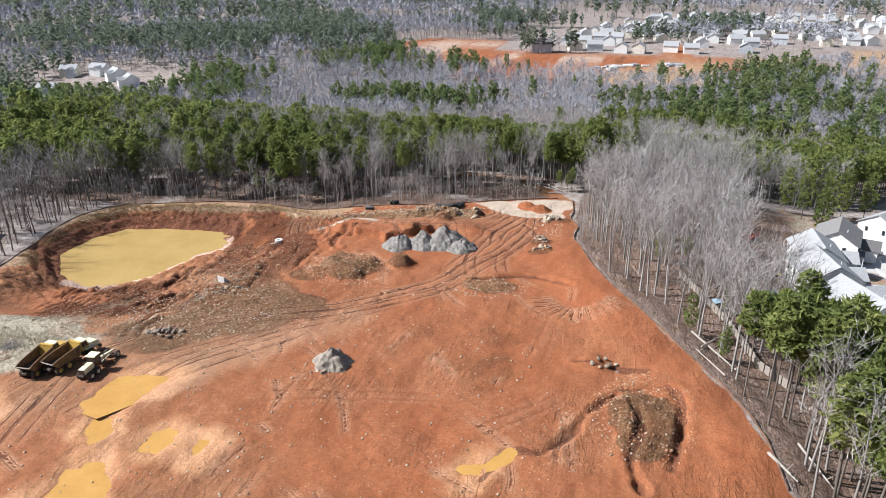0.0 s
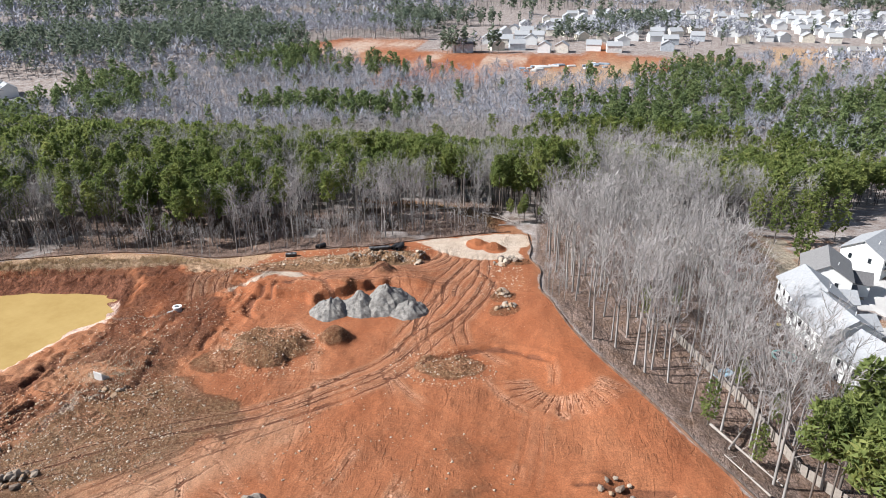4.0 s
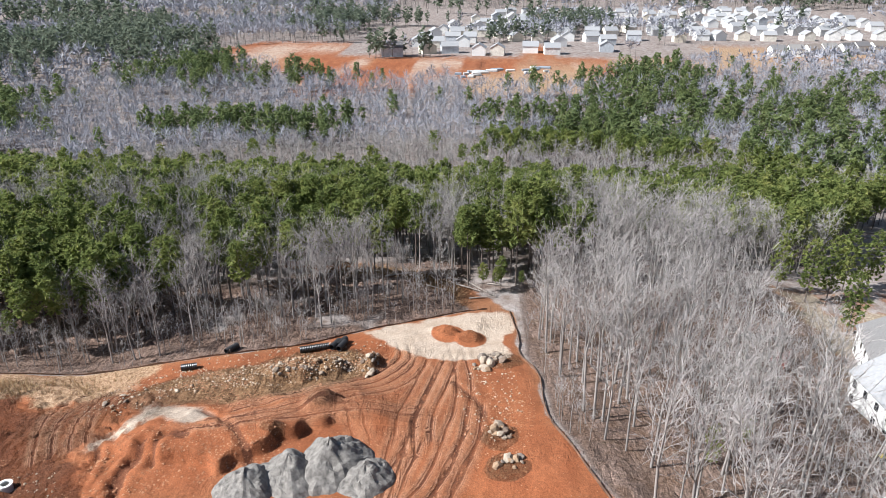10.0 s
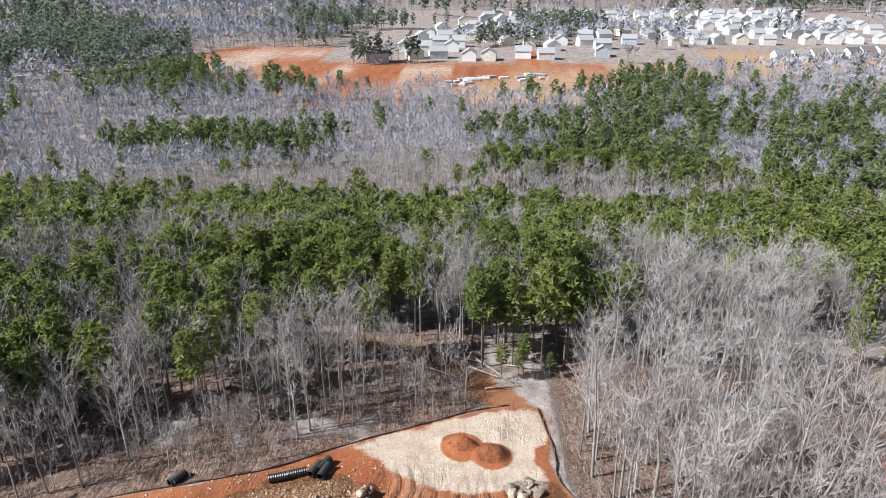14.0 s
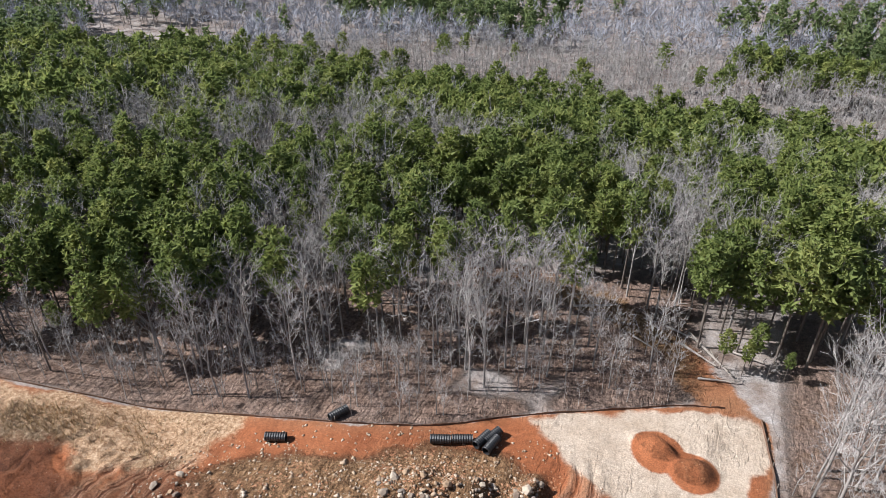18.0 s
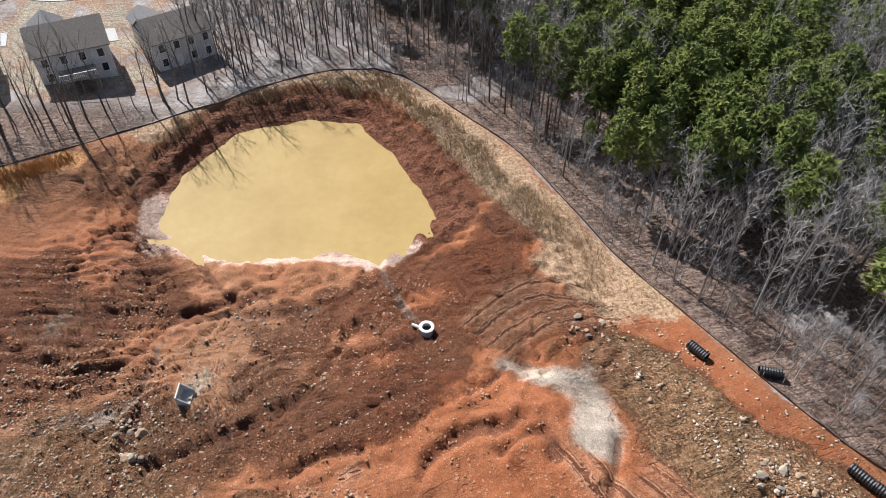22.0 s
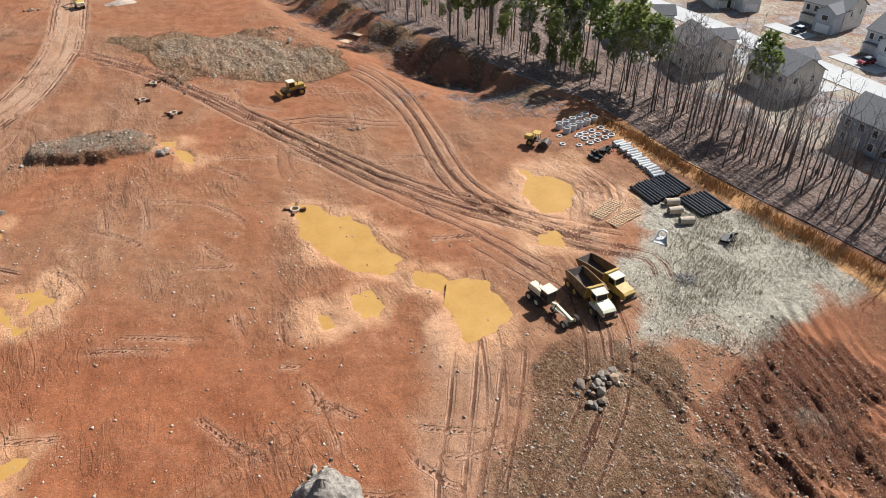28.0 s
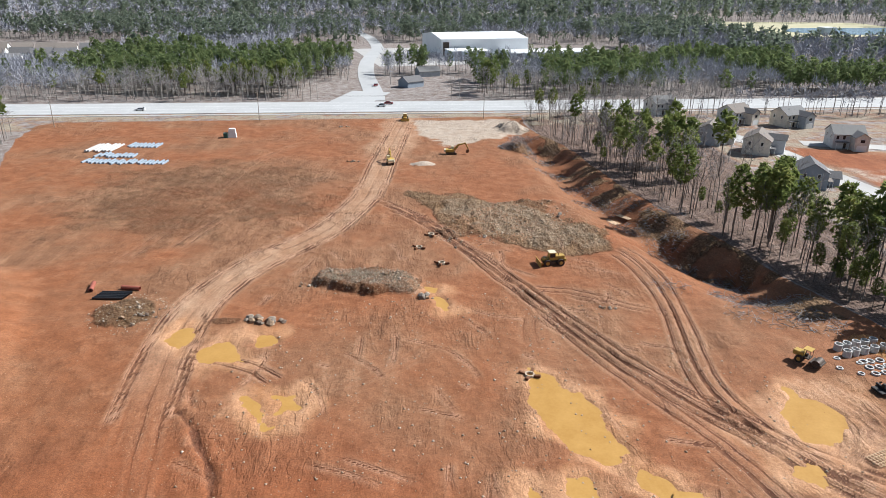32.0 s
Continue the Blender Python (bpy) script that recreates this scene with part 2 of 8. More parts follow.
PUDDLES = [
    [(-17, 32.7), (-20.1, 35.7), (-24.6, 40.2), (-26.5, 49.2), (-28, 56.7), (-25.2, 58.5), (-20.4, 54.2), (-16.6, 49), (-15.7, 42.2)],
    [(-30.9, 65), (-34.4, 65.5), (-35.5, 68.5), (-35, 73), (-32, 76.5), (-27.5, 76), (-27.3, 71.6)],
    [(-27.5, 59.5), (-30.9, 61), (-32, 64), (-29, 65), (-26.8, 63)],
    [(-17.8, 60.1), (-20.1, 60.3), (-21.4, 64), (-19.6, 65.8), (-17.3, 63.1)],
    [(-12.1, 60.5), (-13.5, 61.1), (-14, 64.9), (-12.1, 65)],
    [(28.6, 40.2), (25.1, 39.7), (22.5, 47.1), (23.8, 48.5), (27.7, 43.9)],
    [(24.2, 39.7), (21, 39.8), (19.9, 42.7), (22.7, 43.8)],
    [(47.7, 21.4), (43.4, 15), (41.9, 21.5), (42.5, 27.4), (44.9, 25.5)],
    [(40.5, 25.5), (35.2, 21.6), (31.3, 29.4), (34.5, 29.4), (38.6, 29.5)],
    [(0.3, -0.2), (-1.9, 0.3), (-5.1, 10.4), (-2.8, 12.3)],
    [(20.8, 70.3), (27.4, 76.7), (28.4, 75.1), (25, 69.4)],
    [(-56.9, 38.2), (-60.5, 43.8), (-62.2, 46.5), (-56.5, 53.9), (-52.3, 52.3), (-53.1, 47.1)],
    [(-47.8, 56.7), (-51.9, 58.2), (-50.4, 62.3), (-47.2, 59.6)],
    [(31.4, 19.4), (27.5, 19.9), (26.9, 22.9), (29.7, 23.6)],
]


def lie(x, y):
    """Broad height of the land."""
    x, y = np.asarray(x, float), np.asarray(y, float)
    z = 4.2 - 3.2 * sst(y, 150, 185)
    z = z - 26 * sst(y, 205, 350) + 17 * sst(y, 390, 600)
    z = z - 3.6 * sst(-x, 22, 58) * sst(y, 72, 120) * (1 - sst(y, 165, 200))
    z = z - 6 * sst(x, 45, 95) * sst(y, 20, 90) * (1 - sst(y, 230, 330))
    return z


def basin(x, y, z):
    d = sdist(x, y, POND)
    r = np.hypot(x + 83, y - 131) + 1e-6
    gentle = sst(((x + 83) * 0.85 - (y - 131) * 0.52) / r, 0.1, 0.6)
    slope = 0.42 - 0.32 * gentle
    bank = POND_Z - 0.3 + 0.18 * gentle + np.where(d > 0, slope * d, 0.25 * d) + 0.0
    bank = bank + 0.26 * (fbm(x, y, 4.5, 4, 15) - 0.5) * (1 - sst(d, 4, 9))
    bank = bank + 0.35 * np.sin(np.minimum(d, 9) * 1.9) * (1 - gentle) * sst(d, 1, 2) * (1 - sst(d, 6, 8))
    bank = np.maximum(bank, POND_Z - 1.6)
    top = np.where(gentle < 0.5, np.maximum(z, 0.9), z)
    k = 0.5
    h = np.clip(0.5 + 0.5 * (top - bank) / k, 0, 1)
    low = top * (1 - h) + bank * h - k * h * (1 - h)
    near = 1 - sst(d, 14, 28)
    return low * near + z * (1 - near)


def height(x, y):
    """Height without ruts and clods."""
    return basin(x, y, lie(x, y))


def at_ground(x, y):
    """Height of the built ground at one place."""
    i = min(max(int(np.searchsorted(gx, x)) - 1, 0), nx - 2)
    j = min(max(int(np.searchsorted(gy, y)) - 1, 0), ny - 2)
    u, v = (x - gx[i]) / (gx[i + 1] - gx[i]), (y - gy[j]) / (gy[j + 1] - gy[j])
    k = j * nx + i
    return float((PZ[k] * (1 - u) + PZ[k + 1] * u) * (1 - v) + (PZ[k + nx] * (1 - u) + PZ[k + nx + 1] * u) * v)


def curve(pts, step=3):
    """A smooth line through the points."""
    p = [np.array(q, float) for q in pts]
    p = [2 * p[0] - p[1]] + p + [2 * p[-1] - p[-2]]
    out = []
    for i in range(1, len(p) - 2):
        for k in range(step):
            t = k / step
            out.append(0.5 * ((2 * p[i]) + (p[i + 1] - p[i - 1]) * t + (2 * p[i - 1] - 5 * p[i] + 4 * p[i + 1] - p[i + 2]) * t * t
                              + (3 * p[i] - p[i - 1] - 3 * p[i + 1] + p[i + 2]) * t ** 3))
    out.append(p[-2])
    return [tuple(q) for q in out]


# wheel tracks: line, half gauge, depth
TRACKS = [
    (curve([(12.8, -60), (1.1, -45), (-6.4, -28), (-15.6, -5), (-25, 14), (-33, 32), (-40.6, 45), (-46.5, 53), (-54.4, 64), (-60.5, 70), (-58.5, 76)]), 1.1, 0.24),
    (curve([(11.4, -54), (2, -43), (-9, -25), (-18, -6), (-25, 10), (-33, 27), (-41, 40), (-48, 49), (-55, 57), (-62, 64)]), 1.0, 0.22),
    (curve([(15, -62), (4, -47), (-10, -20), (-20, -1), (-30, 21), (-38.6, 38), (-46, 50), (-52.4, 61), (-57, 68)]), 1.2, 0.24),
    (curve([(12, -57), (2, -45), (-8, -25), (-16.3, -7), (-23.5, 14), (-31, 33), (-38.8, 49), (-43, 60), (-45.4, 68)]), 1.0, 0.18),
    (curve([(-46, -24), (-49, -17), (-50.5, -4.5), (-49.3, 12), (-47.1, 27), (-46, 37), (-47.7, 47), (-51.7, 57), (-57.5, 66)]), 1.2, 0.3),
    (curve([(-44, -20), (-47, -10), (-47.5, 8), (-45, 25), (-43.5, 36), (-45, 47), (-49, 57), (-55, 66)]), 1.1, 0.26),
    (curve([(-20, 0), (-30, 2), (-38, 8), (-46, 12)]), 1.0, 0.12),
    (curve([(8.4, -180), (12, -130), (13.7, -102), (16, -66), (24, -36), (34.5, -18), (42, 0), (44, 17), (42, 37), (39, 53), (36, 66)]), 1.3, 0.07),
    (curve([(10.5, -180), (14.5, -130), (16.5, -102), (19, -66), (27, -37), (37, -19), (45, -1), (47, 17), (45, 37), (42, 55)]), 1.2, 0.05),
    (curve([(40, 27), (36, 28.5), (32.6, 30), (28, 32.5), (24, 36.5)]), 1.2, 0.3),
    (curve([(-38, 54), (-41, 62), (-44, 74)]), 1.1, 0.2),
    (curve([(-51, 65), (-49, 74), (-43, 87), (-28, 100), (-14, 109), (0, 124), (5, 136), (10, 147), (12, 166), (9.5, 184)]), 1.2, 0.16),
    (curve([(-47, 70), (-40, 86), (-26, 98), (-12, 107), (2, 121), (8, 136), (13, 150), (14, 166)]), 1.1, 0.12),
    (curve([(-36, 60), (-30, 78), (-24, 90), (-16, 100), (-4, 112)]), 1.1, 0.1),
    (curve([(7.3, 150), (6.6, 157), (7.3, 164), (9.5, 182)]), 1.1, 0.26),
    (curve([(4.5, 150), (4, 158), (5, 168), (6, 178)]), 1.1, 0.18),
    (curve([(-24, 156.5), (-14.7, 161), (-7.9, 165), (-2, 171), (1, 178), (-0.5, 184)]), 1.0, 0.26),
    (curve([(-22, 152), (-12, 157), (-3, 164), (3, 172), (4, 181)]), 1.1, 0.16),
    (curve([(-30, 150), (-16, 154), (-4, 158), (8, 160)]), 1.0, 0.12),
    (curve([(-47, 165), (-50, 158), (-48, 151), (-45, 146)]), 1.2, 0.28),
    (curve([(-43, 168), (-45, 160), (-43, 152), (-40, 147)]), 1.1, 0.24),
    (curve([(-28, 75), (-23, 84), (-18, 92), (-14, 100)]), 1.3, 0.1),
    (curve([(-34, 77), (-28, 86), (-22, 94), (-17, 101)]), 1.2, 0.1),
    (curve([(60, -20), (50, -60), (30, -90), (16, -120)]), 1.2, 0.08),
    (curve([(70, -10), (62, -60), (58, -110), (40, -150)]), 1.2, 0.07),
    (curve([(110, -60), (80, -75), (50, -70), (26, -50)]), 1.2, 0.07),
]
HAUL = curve([(9.5, -182), (13, -130), (15, -102), (17.5, -66), (25.5, -36), (36, -18), (43.5, 0), (45.5, 17), (43.5, 37), (41, 54)])
for side in (-4.6, -3.7, 3.6, 4.5):
    edge_line = []
    for (ax, ay), (bx, by) in zip(HAUL, HAUL[1:]):
        ll = math.hypot(bx - ax, by - ay)
        edge_line.append((ax - (by - ay) / ll * side, ay + (bx - ax) / ll * side))
    TRACKS.append((edge_line, 0.0, 0.2))
rt = random.Random(17)
for _ in range(12):
    x0, y0, a = rt.uniform(-20, 40), rt.uniform(-30, 118), rt.uniform(0, 6.28)
    line = [(x0, y0)]
    bend = rt.uniform(-0.35, 0.35)
    for _ in range(rt.randint(2, 5)):
        x0, y0, a = x0 + 7 * math.cos(a), y0 + 7 * math.sin(a), a + bend
        line.append((x0, y0))
    TRACKS.append((curve(line), 1.0, rt.uniform(0.03, 0.07)))
for _ in range(120):
    x0, y0, a = rt.uniform(-44, 44), rt.uniform(-60, 130), rt.uniform(1.3, 2.9)
    bend, line = rt.uniform(-0.25, 0.25), [(x0, y0)]
    for _ in range(rt.randint(1, 4)):
        x0, y0, a = x0 + 4 * math.cos(a), y0 + 4 * math.sin(a), a + bend
        line.append((x0, y0))
    TRACKS.append((line, 0.0, rt.uniform(0.1, 0.24)))
for k in range(4):
    x0, y0 = rt.uniform(-2, 16), rt.uniform(128, 150)
    TRACKS.append((curve([(x0, y0), (x0 + rt.uniform(-4, 4), y0 + 12), (x0 + rt.uniform(-8, 6), y0 + 26)]), 1.0, rt.uniform(0.06, 0.16)))
for k in range(14):
    a = radians(200 + k * 11)
    TRACKS.append(([(31 + 4 * math.cos(a), 127 + 4 * math.sin(a)), (31 + 12 * math.cos(a), 127 + 12 * math.sin(a))], 0.0, 0.2))
for k in range(9):
    x0 = -62 - k * 0.9
    TRACKS.append((curve([(x0 + 2, 40), (x0 + rt.uniform(-2, 3), 50), (x0 + 8, 60)]), 0.9, 0.14))
for rr in (1.3, 2.6, 3.6):
    TRACKS.append(([(-58.2 + rr * math.cos(k * 0.45), 86.4 + rr * math.sin(k * 0.45)) for k in range(15)], 0.0, 0.14))
# scarps and small gullies: line, drop, width
GULLIES = [
    (curve([(37.4, 43.7), (34, 48), (32, 52), (29, 57), (27.5, 62)]), 0.35, 0.5),
    (curve([(-44.9, 105.7), (-46.1, 108.9), (-48.8, 109.8), (-50.9, 111), (-55.2, 111.9), (-57.7, 114.8), (-58.5, 118.7), (-56.4, 124.3), (-56.1, 130.4)]), 0.25, 0.6),
    (curve([(-47.5, 96), (-44.6, 100.3), (-45.3, 103.4), (-44.1, 105.8), (-45.8, 109.3), (-52.8, 111.6)]), 0.25, 0.6),
    (curve([(-48.5, 143), (-52, 141.5), (-57, 140.5), (-64, 140)]), 0.3, 0.7),
    (curve([(-36.7, 111.6), (-37.6, 114.8), (-38.9, 118.7), (-39.9, 122.9), (-41.4, 126.5), (-44.5, 129.4), (-48.4, 132.1), (-52.4, 135)]), 0.6, 0.55),
    (curve([(-36, 126), (-37, 131.6), (-38.2, 135.8), (-38.8, 139.6)]), 0.35, 0.35),
    (curve([(-27.6, 136.4), (-29.6, 137.9), (-31.6, 142.6), (-31, 145), (-30.4, 148)]), 0.7, 0.6),
    (curve([(-45.3, 148.5), (-46.6, 143), (-46.4, 138)]), 0.35, 0.4),
    (curve([(-32.1, 124.6), (-33.3, 128), (-32.8, 131.4)]), 0.6, 0.6),
    (curve([(-28, 144.7), (-28.6, 147.6), (-27.4, 149.6), (-25.4, 149.1)]), 0.5, 0.5),
    (curve([(-76, 107), (-76.4, 111), (-73.3, 114.8), (-63.8, 118.9), (-57.8, 121.9)]), 0.4, 0.5),
    (curve([(-62.5, 106.1), (-61.3, 110.2), (-59.9, 114.4), (-60.4, 121), (-60.3, 125.1)]), 0.35, 0.45),
    (curve([(-61.7, 152.2), (-63.7, 149.5), (-68.9, 148)]), 0.5, 0.5),
    (curve([(-38.4, 148.8), (-36.8, 146.6), (-36.3, 144.2)]), 0.5, 0.5),
    (curve([(-65.9, 156.3), (-61.5, 156.4), (-61.2, 159.3)]), 0.4, 0.5),
    (curve([(-58.4, 94.7), (-54.4, 99.2), (-52.1, 102.3), (-51.6, 106.8), (-54, 109.8)]), 0.55, 0.5),
    (curve([(-54.3, 110.1), (-58.7, 112.6), (-60.1, 118), (-63.2, 122.6)]), 0.5, 0.5),
    (curve([(-58, 114.5), (-58.4, 119.5), (-59.9, 122.4)]), 0.4, 0.45),
    (curve([(-33.2, 107.9), (-39.2, 108.9), (-43.5, 109.9)]), 0.5, 0.5),
    (curve([(-42.7, 86.3), (-45, 90.8), (-44.9, 95.4)]), 0.35, 0.4),
    (curve([(-45.3, 85.8), (-47.2, 89.9), (-47.5, 95.1)]), 0.35, 0.4),
    (curve([(-51.9, 95.5), (-50.2, 101.9), (-51.3, 107.7)]), 0.4, 0.45),
    (curve([(25.7, 69.6), (28.3, 76.4), (32.3, 77.7), (35.5, 82.6), (37.1, 88.7), (40.7, 94.5)]), 0.55, 0.5),
    (curve([(41.4, 96.3), (48.2, 98.6), (50.8, 92), (49.5, 79.7)]), 0.45, 0.5),
    (curve([(43, 92), (45, 87), (44, 80), (46, 74)]), 0.7, 0.6),
    (curve([(33.5, 102.5), (39.1, 102.5), (45.4, 102.7)]), 0.5, 0.5),
    (curve([(7.4, 127), (14.7, 132.3), (20.5, 134.2), (28.3, 130.8)]), 0.6, 0.6),
    (curve([(10, 170), (14, 164), (16, 158)]), 0.3, 0.5),
    (curve([(-26, 156.4), (-20, 152), (-15, 146)]), 0.4, 0.5),
]
for k in range(11):
    x0, y0 = -61 - 1.75 * k, 92.5 + 0.7 * k
    GULLIES.append((curve([(x0, y0), (x0 + 0.4 * math.sin(k * 2.1) - 0.8, y0 + 8), (x0 + 1.0 + 0.5 * k, y0 + 16 - 0.3 * k)]), 0.3 + 0.12 * math.sin(k * 1.3), 0.35))
# heaps and cuts: place, radii, turn, height, clods
HEAPS = [
    (-20, 126.5, 9, 8, -20, 2.0, 1.1, 0.3), (-9.5, 131.5, 4.2, 3.6, 0, 2.4, 0.6), (-27, 121, 6, 5, 0, 0.9, 0.6),
    (-14.5, 170.5, 10, 4.2, 25, 1.7, 0.8), (-4.3, 174.5, 2.4, 4.6, 0, 1.8, 0.7), (-22, 168, 18, 7, 25, 0.7, 0.4),
    (7.8, 187.4, 3.6, 2.4, -15, 1.5, 0.35), (12, 185.8, 3.4, 2.6, 20, 1.7, 0.4),
    (11.5, 126.5, 7.5, 4.5, 5, 0.8, 0.7), (45, 88, 6, 10, 10, 1.3, 0.75, 0.4), (36, 103, 4, 4, 0, 0.8, 0.3),
    (13, -2.5, 14, 6.2, -8, 1.7, 0.55, 0.72), (-20, -46, 24, 9, 40, 0.9, 0.9, 0.6), (-36, -30, 14, 6, 30, 1.0, 0.9, 0.6), (-8, -58, 10, 4, 10, 0.8, 0.8, 0.5),
    (57.5, 11, 7, 8, 0, 0.8, 0.8), (-36, -126, 7, 8, 0, 2.6, 0.8), (-37, -162, 8, 9, 0, 3.4, 0.2), (1, -101.5, 5.5, 3, 10, 1.1, 0.2),
    (-9, 158.5, 3.6, 2.8, 30, 2.2, 0.4), (-14, 151.5, 3, 2.2, 0, 1.2, 0.5), (38, 15, 4, 2, 0, 0.4, 0.5), (-47.5, 139, 3, 2.5, 0, 0.7, 0.4),
    (-39, 88, 5, 4, 0, 0.4, 0.5), (-40, 110.5, 5, 3.5, 0, 0.5, 0.6), (17.5, 178, 5, 4, 0, 0.6, 0.5), (17.5, 154.5, 4, 4, 0, 0.5, 0.5), (18.5, 147.5, 4, 3.5, 0, 0.5, 0.5),
]
FURROWS = [(-72.8, 84.9), (-79.8, 96.1), (-81.8, 110.5), (-69, 113), (-62.4, 121.7), (-55, 113), (-47.2, 107), (-47, 96.8)]
EAST = [(28.7, 146), (35, 133.5), (42, 122.5), (51.7, 107), (58.3, 97), (61.6, 89), (63.3, 80), (70, 62), (76, 45), (80, 30), (86, 18), (95, 0)]
CUT = [(-38, 148), (-31, 146.5), (-25.6, 145), (-18.8, 144), (-14.2, 149), (-7, 156)]
PIT = [(-49, -32), (-62, -38), (-75, -22), (-79, -5), (-70, -4), (-58, -14)]


def local(x, y, pts, reach):
    xs, ys = [p[0] for p in pts], [p[1] for p in pts]
    return np.nonzero((x > min(xs) - reach) & (x < max(xs) + reach) & (y > min(ys) - reach) & (y < max(ys) + reach))[0]


def track_marks(x, y):
    """Depth of wheel ruts and gullies, and how rutted and how gullied the place is."""
    dz, rut, gul, dry = np.zeros(x.shape), np.zeros(x.shape), np.zeros(x.shape), np.zeros(x.shape)
    off, best = np.full(x.shape, 3.0), np.full(x.shape, 3.0)
    for line, half, deep in TRACKS:
        i = local(x, y, line, 4)
        if not len(i):
            continue
        d, along = seg_dist(x[i], y[i], line)
        d = d + 0.25 * (vnoise(along / 6, d * 0 + half, 41) - 0.5)
        worn = 0.55 + 0.75 * vnoise(along / 5, d * 0 + deep * 10, 43)
        total = sum(math.hypot(q[0] - p[0], q[1] - p[1]) for p, q in zip(line, line[1:]))
        worn = worn * sst(along, 0.02, min(4, total / 3)) * sst(total - along, 0.02, min(4, total / 3))
        near = np.abs(d - half) + 0.5 * (1 - np.minimum(1, 4 * deep))
        k = near < best[i]
        best[i] = np.where(k, near, best[i])
        off[i] = np.where(k, d - half, off[i])
        r = np.exp(-((d - half) / 0.24) ** 2)
        lip = np.exp(-((d - half - 0.75) / 0.3) ** 2) + np.exp(-((d - half + 0.75) / 0.3) ** 2) * (half > 0.7)
        dz[i] += worn * deep * (0.4 * lip - r)
        rut[i] = np.maximum(rut[i], np.minimum(1, worn * np.exp(-((d - half) / 0.75) ** 4) * (0.06 + 3.8 * deep)))
        dry[i] = np.maximum(dry[i], np.minimum(0.8, worn * lip * (0.1 + 2.6 * deep)) * (1 - r))
    for line, deep, wide in GULLIES:
        i = local(x, y, line, 5)
        if not len(i):
            continue
        d, along = seg_dist(x[i], y[i], line)
        d = np.abs(d + 1.3 * (fbm(along, d * 0 + deep * 30, 2.6, 3, 45) - 0.5))
        g = np.exp(-(d / wide) ** 2)
        dz[i] -= deep * g - 0.35 * deep * np.exp(-((d - 1.3) / 0.7) ** 2)
        gul[i] = np.maximum(gul[i], g * (0.35 + 0.9 * vnoise(along / 2.3, d * 0 + wide * 9, 47)))
    return dz, rut, gul, dry, off


def heap_marks(x, y):
    dz, clod = np.zeros(x.shape), np.zeros(x.shape)
    for cx, cy, rx, ry, turn, h, c, *flat in HEAPS:
        big = max(rx, ry) * 1.5
        i = np.nonzero((np.abs(x - cx) < big) & (np.abs(y - cy) < big))[0]
        if not len(i):
            continue
        a = radians(turn)
        u = ((x[i] - cx) * math.cos(a) + (y[i] - cy) * math.sin(a)) / rx
        v = (-(x[i] - cx) * math.sin(a) + (y[i] - cy) * math.cos(a)) / ry
        q = np.hypot(u, v) + 0.5 * (fbm(x[i], y[i], 3.5, 3, 51) - 0.5)
        w = 1 - sst(q, flat[0] if flat else 0.15, 1.0)
        dz[i] += h * w + c * sst(w, 0, 0.25) * (1.3 * (fbm(x[i], y[i], 2.0, 3, 53) - 0.5))
        clod[i] = np.maximum(clod[i], min(1, c * 1.4) * sst(w, 0, 0.3))
    return dz, clod


def tame(x, y):
    """Where streets and lawns keep the land even."""
    west = sst(-x, 92, 112) * (1 - sst(y, 112, 130))
    east = sst(x, 74, 84) * sst(y, 92, 104) * (1 - sst(y, 226, 244)) * (1 - sst(x, 170, 200))
    return 1 - 0.95 * np.maximum(np.maximum(west, east), sst(-y, 150, 175))


